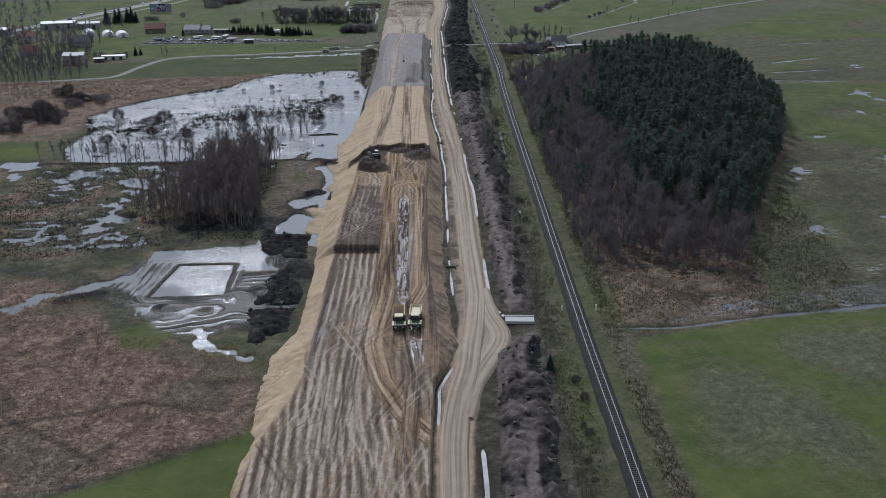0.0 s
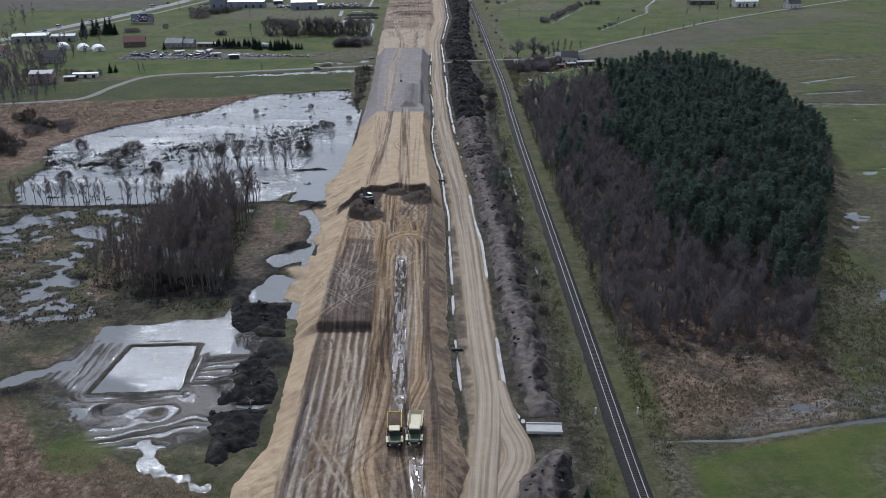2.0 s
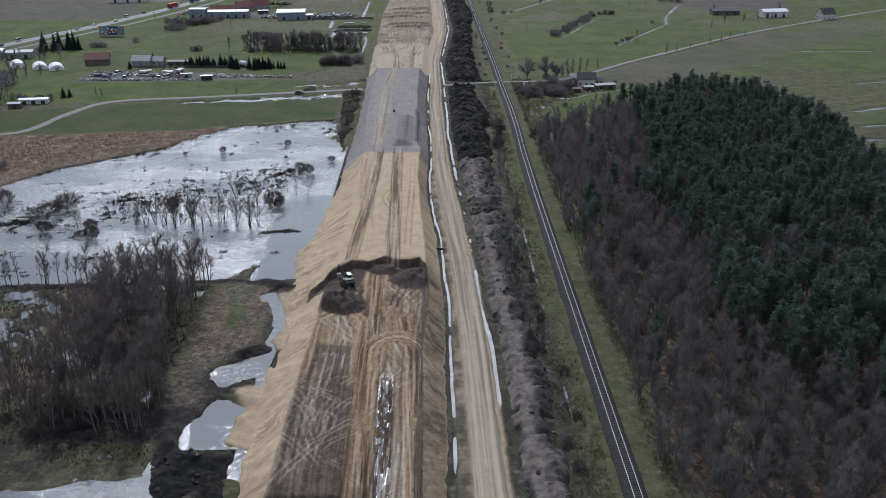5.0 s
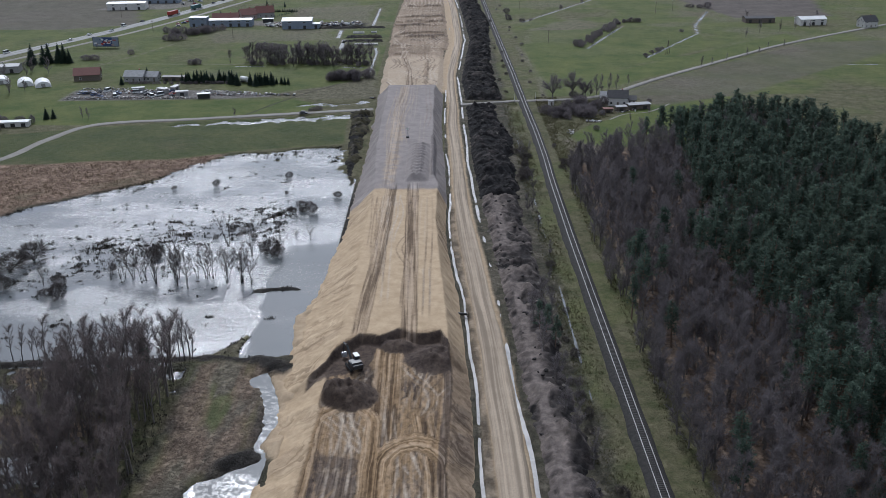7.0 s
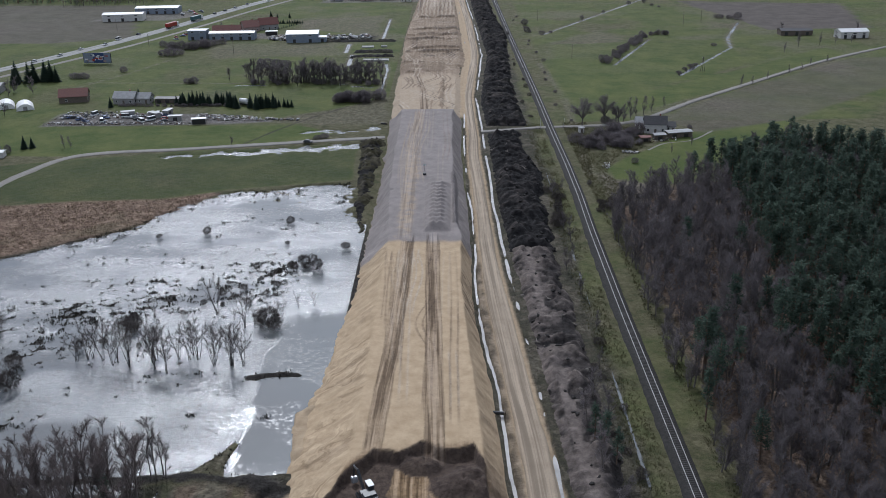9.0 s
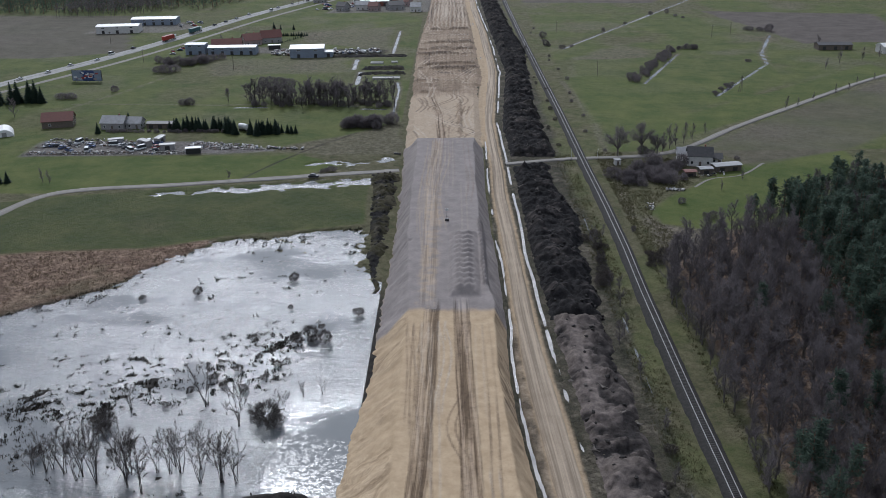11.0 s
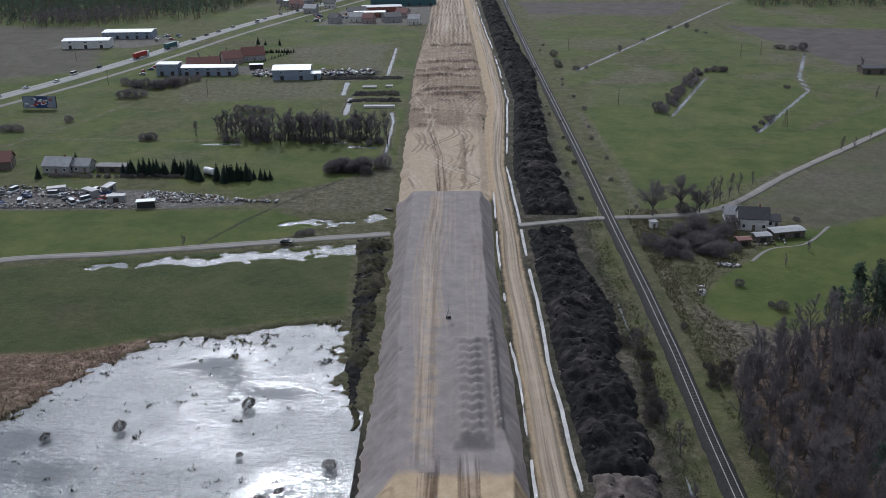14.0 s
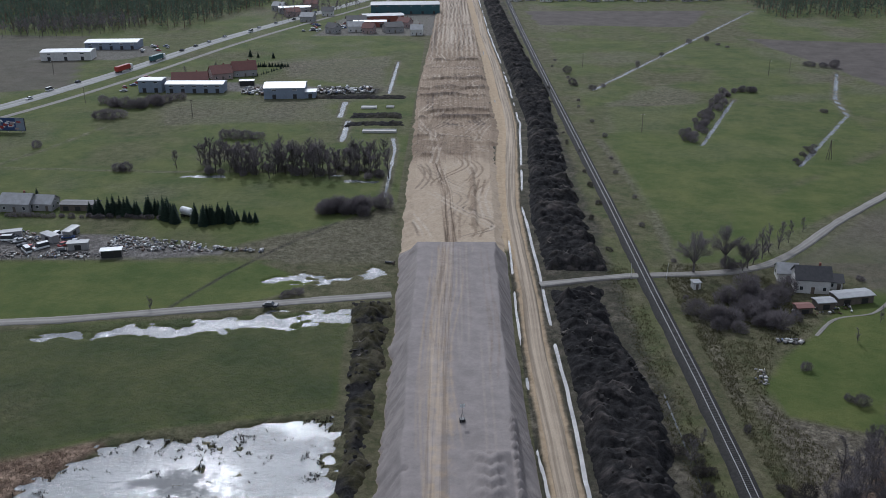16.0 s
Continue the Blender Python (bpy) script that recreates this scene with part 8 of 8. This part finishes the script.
def tunnel(x, y, turn):
    """A white polythene tunnel."""
    ob = thing("polytunnel", x, y, 0.3, turn, "white polythene tunnel greenhouse beside the yard", "greenhouse", "polytunnels")
    bm = bmesh.new()
    n, L, R = 10, 12.0, 4.2
    rows = [[bm.verts.new((R * math.cos(math.pi * i / n), yy, 0.82 * R * math.sin(math.pi * i / n))) for i in range(n + 1)] for yy in (-L / 2, L / 2)]
    for i in range(n):
        bm.faces.new((rows[0][i], rows[0][i + 1], rows[1][i + 1], rows[1][i]))
    for r in rows:
        bm.faces.new(r)
    bmesh.ops.recalc_face_normals(bm, faces=bm.faces)
    part("cover", bm, M_WHITE_ROOF, ob, "stretched white polythene")
    box_part("door", (-1.0, 1.0, -L / 2 - 0.06, -L / 2 + 0.02, 0, 2.2), M_GREY_WALL, ob)


for k, (x, y) in enumerate(((-252, 690), (-236, 684), (-225, 681))):
    tunnel(x, y, 25)
house("farmhouse", -223, 580, 5, 12, 9, 5.6, 1.2, M_PINK_WALL, M_GREY_ROOF, "square faded pink farmhouse with a low roof", 3, 2)
house("farmhouse", -262, 605, 20, 10, 8, 3.4, 3.4, M_GREY_WALL, M_RED_ROOF, "grey farmhouse with a red roof among trees", 3, 1)
hall("shed", -203, 592, 6, 14, 4, 2.4, M_WHITE_WALL, M_WHITE_ROOF, "long low white shed on rough grass", 3, 0.3, "shed")
hall("shed", -209, 583, 6, 6, 4, 2.4, M_WOOD, M_GREY_ROOF, "small wooden shed on rough grass", 1, 0.4, "shed")
house("farmhouse", -240, 640, -8, 11, 9, 4.0, 3.4, M_GREY_WALL, M_DARK_ROOF, "grey farmhouse with a steep dark roof", 3, 1)
house("farmhouse", -285, 660, 12, 11, 9, 4.0, 3.0, M_WHITE_WALL, M_RED_ROOF, "white farmhouse with a red roof", 3, 1)
hall("workshop", -285, 720, 10, 24, 12, 4.5, M_GREY_WALL, M_WHITE_ROOF, "grey workshop with a pale sheet roof", 3)
hall("workshop", -320, 690, 0, 20, 12, 4.5, M_GREY_WALL, M_WHITE_ROOF, "grey workshop with a pale sheet roof", 3)
hall("workshop", -262, 720, 10, 16, 10, 4.0, M_GREY_WALL, M_GREY_ROOF, "low grey workshop behind conifers", 2)
scrap("scrap_heap", [(-200, 645), (-129, 644), (-129, 648), (-200, 650)], 330, 84, "row of white and grey scrap along the yard fence", 0.55)
scrap("scrap_pile", [(-132, 650), (-96, 649), (-98, 656), (-132, 664)], 420, 85, "piles of white goods and grey scrap in an open yard", 0.6)
scrap("scrap_pile", [(-200, 656), (-150, 656), (-150, 667), (-200, 672)], 240, 86, "stacks of scrap and timber in an open yard", 0.6)
scrap("bale_row", [(-96, 651), (-80, 648.5), (-80, 650.5), (-96, 653)], 34, 87, "row of white wrapped bales on rough grass", 0.8)
for x, y, t in ((-166, 662, 20), (-152, 659, -35), (-147, 664, 80), (-140, 652, 10)):
    hall("container", x, y, t, 6.1, 2.5, 2.5, M_GREY_WALL, M_GREY_ROOF, "grey container shed with a grey roof in the yard", 1, 0.1, "container")
hall("container", -127, 645.5, 12, 6.1, 2.5, 2.6, M_DARK, M_WHITE_ROOF, "dark shed with a pale roof by the yard edge", 1, 0.1, "shed")
rng = np.random.default_rng(91)
for k in range(26):
    place(int(rng.integers(6)), float(rng.uniform(-198, -142)), float(rng.uniform(649, 664)), 0.42, float(rng.uniform(0, 360)))
tank = thing("tank_trailer", -113, 682.5, 0.3, 58, "white cylindrical tank on a dark trailer in the garden", "tank")
bm = bmesh.new()
tube(bm, (0, -2.6, 2.3), (0, 2.6, 2.3), 1.35, 1.35, 14)
bmesh.ops.bevel(bm, geom=[e for e in bm.edges if any(len(f.verts) > 4 for f in e.link_faces)], offset=0.25, segments=2, affect="EDGES")
part("tank", bm, M_WHITE_ROOF, tank, "white tank")
box_part("trailer_bed", (-0.9, 0.9, -8.0, 2.6, 0.7, 1.0), M_DARK, tank)
for sy in (-6, 0.8, 2.0):
    for sx in (-0.9, 0.9):
        wheel(tank, sx, sy, 0.45, 0.3)
place(2, -70, 608.4, 0.72, 82)


def fence(a, b, step, label, h=1.3):
    """Posts with two rails."""
    a, b = Vector((*a, 0.35)), Vector((*b, 0.35))
    ob = thing("fence", *a, 0, label, "fence")
    n = int((b - a).length / step)
    for k in range(n + 1):
        p = (b - a) * (k / n)
        bm = bmesh.new()
        tube(bm, (p.x, p.y, -0.3), (p.x, p.y, h), 0.07, 0.06, 6)
        part("post", bm, M_WOOD, ob)
    for z in (0.5 * h, 0.92 * h):
        bm = bmesh.new()
        tube(bm, (0, 0, z), (b.x - a.x, b.y - a.y, z), 0.035, 0.035, 5)
        part("rail", bm, M_WOOD, ob)


fence((-82, 144), (-42, 166), 2.6, "weathered post and rail fence round rough grass")
fence((-200, 643), (-131, 641.5), 3.2, "grey yard fence along the pasture", 1.8)

# --- warehouses and houses towards the highway
hall("warehouse", -163, 889, 0, 32, 10, 5.0, M_BLUE_WALL, M_WHITE_ROOF, "long pale blue warehouse with a white roof", 5)
hall("office_block", -188, 890, 0, 13, 9, 6.8, M_BLUE_WALL, M_WHITE_ROOF, "square pale blue office block with a flat roof", 2, 0.2, "office")
hall("warehouse", -111, 878, 4, 22, 17, 6.0, M_BLUE_WALL, M_WHITE_ROOF, "pale blue hall with a white shallow roof", 2, 1.4)
hall("annex", -97, 875, 4, 6, 8, 3.5, M_BLUE_WALL, M_WHITE_ROOF, "low pale annex beside the hall", 1, 0.3, "warehouse")
hall("warehouse", -258, 1032, 3, 36, 16, 5.0, M_BLUE_WALL, M_WHITE_ROOF, "long pale warehouse with a white roof", 5)
hall("warehouse", -274, 990, 5, 32, 14, 5.5, M_WHITE_WALL, M_WHITE_ROOF, "long pale grey warehouse with a white roof", 3)
hall("shelter", -138, 905, 6, 8, 4, 3.0, M_DARK, M_WHITE_ROOF, "small dark shelter with a white roof", 1, 0.2, "shed")
house("house", -172, 910, 8, 20, 9, 3.2, 3.6, M_BRICK, M_RED_ROOF, "red-roofed brick house behind the warehouse", 4, 1)
house("house", -158, 925, 30, 12, 10, 4.0, 4.0, M_PINK_WALL, M_RED_ROOF, "house with a steep faded red roof", 3, 1)
house("house", -146, 935, 20, 14, 10, 4.2, 4.4, M_GREY_WALL, M_RED_ROOF, "large grey house with a faded red roof", 3, 1)
scrap("builders_yard", [(-136, 880), (-122, 878), (-122, 895), (-138, 898)], 60, 88, "stacked materials in a builder's yard", 1.3)
scrap("builders_yard_stack", [(-96, 880), (-62, 882), (-66, 896), (-96, 896)], 110, 89, "stacked materials on dark ground behind the hall", 1.3)
line_of(SPRUCE, (-152, 960), (-124, 962), 24, 0.55, 92, 0.2, "clipped dark conifer in a garden hedge")
line_of(SPRUCE, (-124, 962), (-140, 925), 14, 0.4, 93, 0.2, "clipped dark conifer in a garden hedge")
rows_of(BARE, [(-180, 930, 0.6), (-165, 945, 0.6), (-150, 905, 0.45), (-143, 908, 0.4), (-195, 905, 0.45)], 94, "leafless tree among houses")


def billboard(x, y, turn):
    ob = thing("billboard", x, y, 0.3, turn, "large dark billboard with faded blue and red printing on posts", "billboard")
    box_part("board", (-9, 9, -0.2, 0.2, 0.9, 7.2), M_DARK, ob, bevel=0.05)
    rng = np.random.default_rng(95)
    mats = [PAINTS[3], PAINTS[4], M_PINK_WALL, PAINTS[0]]
    for k, (c0, c1, m) in enumerate(((-8.7, -2.5, M_BLUE_WALL), (-2.5, 4.5, PAINTS[4]), (4.5, 8.7, M_BLUE_WALL))):
        box_part("printed_panel", (c0, c1, -0.22, -0.205, 1.1, 7.0), m, ob)
    for k in range(26):
        px, pz = rng.uniform(-8.4, 6.0), rng.uniform(1.4, 5.8)
        box_part("printed_bar", (px, px + rng.uniform(0.8, 2.4), -0.24 - 0.004 * k, -0.205, pz, pz + rng.uniform(0.4, 1.3)), mats[int(rng.integers(4))], ob)
    for s in (-7, 0, 7):
        box_part("post", (s - 0.2, s + 0.2, 0.2, 0.6, -0.3, 6.5), M_STEEL, ob)


billboard(-229, 799, -4)

# --- traffic
lorry(-222, 946, 0.9, 164, PAINTS[3], "red box lorry on the highway")
lorry(-212, 982, 0.9, 164, M_TEAL_WALL, "dark green box lorry on the highway")
rng = np.random.default_rng(97)
hx = [p[0] for p in HIGHWAY]
hy = [p[1] for p in HIGHWAY]
for k in range(27):
    y = 700 + 21 * k + float(rng.uniform(-5, 5))
    if abs(y - 946) < 14 or abs(y - 982) < 14:
        continue
    side = 1 if rng.uniform() < 0.5 else -1
    place(int(rng.integers(6)), float(np.interp(y, hy, hx)) + side * float(rng.uniform(1.6, 3.2)), y, 0.88, (-18 if side > 0 else 162))

# --- town north of the fields
TOWN = [(-112, 1100, 9, 8, 0), (-95, 1106, 12, 9, 1), (-84, 1098, 9, 8, 2), (-66, 1104, 14, 11, 0), (-47, 1090, 9, 9, 1), (-58, 1128, 10, 8, 2), (-98, 1140, 16, 10, 1), (-140, 1160, 11, 9, 0), (-158, 1190, 12, 9, 2), (-128, 1195, 10, 9, 1), (-176, 1230, 11, 9, 0), (-150, 1245, 12, 9, 2)]
for k, (x, y, w, d, c) in enumerate(TOWN):
    house("house", x, y, (k * 37) % 60 - 30, w, d, 4.6, 3.0, (M_GREY_WALL, M_WHITE_WALL, M_PINK_WALL)[c], (M_DARK_ROOF, M_GREY_ROOF, M_RED_ROOF)[k % 3], ("grey house with a dark roof", "white house with a pale roof", "pink house with a faded roof")[c] + " at the town's edge", 3, 1)
hall("factory", -62, 1215, 4, 60, 24, 8.0, M_TEAL_WALL, M_GREY_ROOF, "dark green factory hall beside the works", 6)
hall("workshop", -78, 1160, 10, 34, 16, 5.5, M_BRICK, M_GREY_ROOF, "brick workshop with a pale sheet roof", 4)
hall("workshop", -86, 1130, 6, 26, 9, 4.5, M_BRICK, M_WHITE_ROOF, "brick workshop with a white sheet roof", 3)
hall("market_hall", -160, 1215, 15, 28, 14, 5.0, M_GREY_WALL, M_WHITE_ROOF, "grey hall with a white roof beside the highway", 3)
for k in range(30):
    place(int(rng.integers(6)), float(rng.uniform(-136, -104)), float(rng.uniform(1098, 1150)), 0.45, float(rng.uniform(0, 360)))
for k in range(9):
    place(int(rng.integers(6)), float(rng.uniform(-238, -220)), float(rng.uniform(1012, 1040)), 0.45, float(rng.uniform(0, 360)))
for k in range(6):
    place(int(rng.integers(6)), float(rng.uniform(-208, -198)), float(rng.uniform(885, 930)), 0.45, float(rng.uniform(0, 360)))
for k in range(14):
    x = 40 + 15 * k
    house("house", x, 1296 + 6 * math.sin(k * 2.1), (k * 41) % 70 - 35, 10, 9, 4.2, 3.4, (M_WHITE_WALL, M_GREY_WALL)[k % 2], (M_DARK_ROOF, M_RED_ROOF, M_GREY_ROOF)[k % 3], "village house with a steep roof behind fields", 3, 1)
# --- farm on the eastern lane
hall("barn", 270, 866, 6, 20, 10, 4.5, M_WHITE_WALL, M_WHITE_ROOF, "long white barn with a pale roof on an eastern farm", 3, 1.6, "barn")
house("farmhouse", 306, 852, 15, 11, 9, 4.6, 3.6, M_WHITE_WALL, M_DARK_ROOF, "white farmhouse with a dark roof by the lane", 3, 2)
hall("barn", 236, 880, 0, 22, 9, 3.4, M_WOOD, M_DARK_ROOF, "dark wooden barn on an eastern farm", 3, 1.2, "barn")
rows_of(BARE, [(222, 832, 0.8), (206, 812, 0.6), (238, 838, 0.7), (250, 842, 0.7), (262, 845, 0.6), (280, 880, 0.8), (230, 890, 0.7)], 98, "leafless tree round the eastern farm")
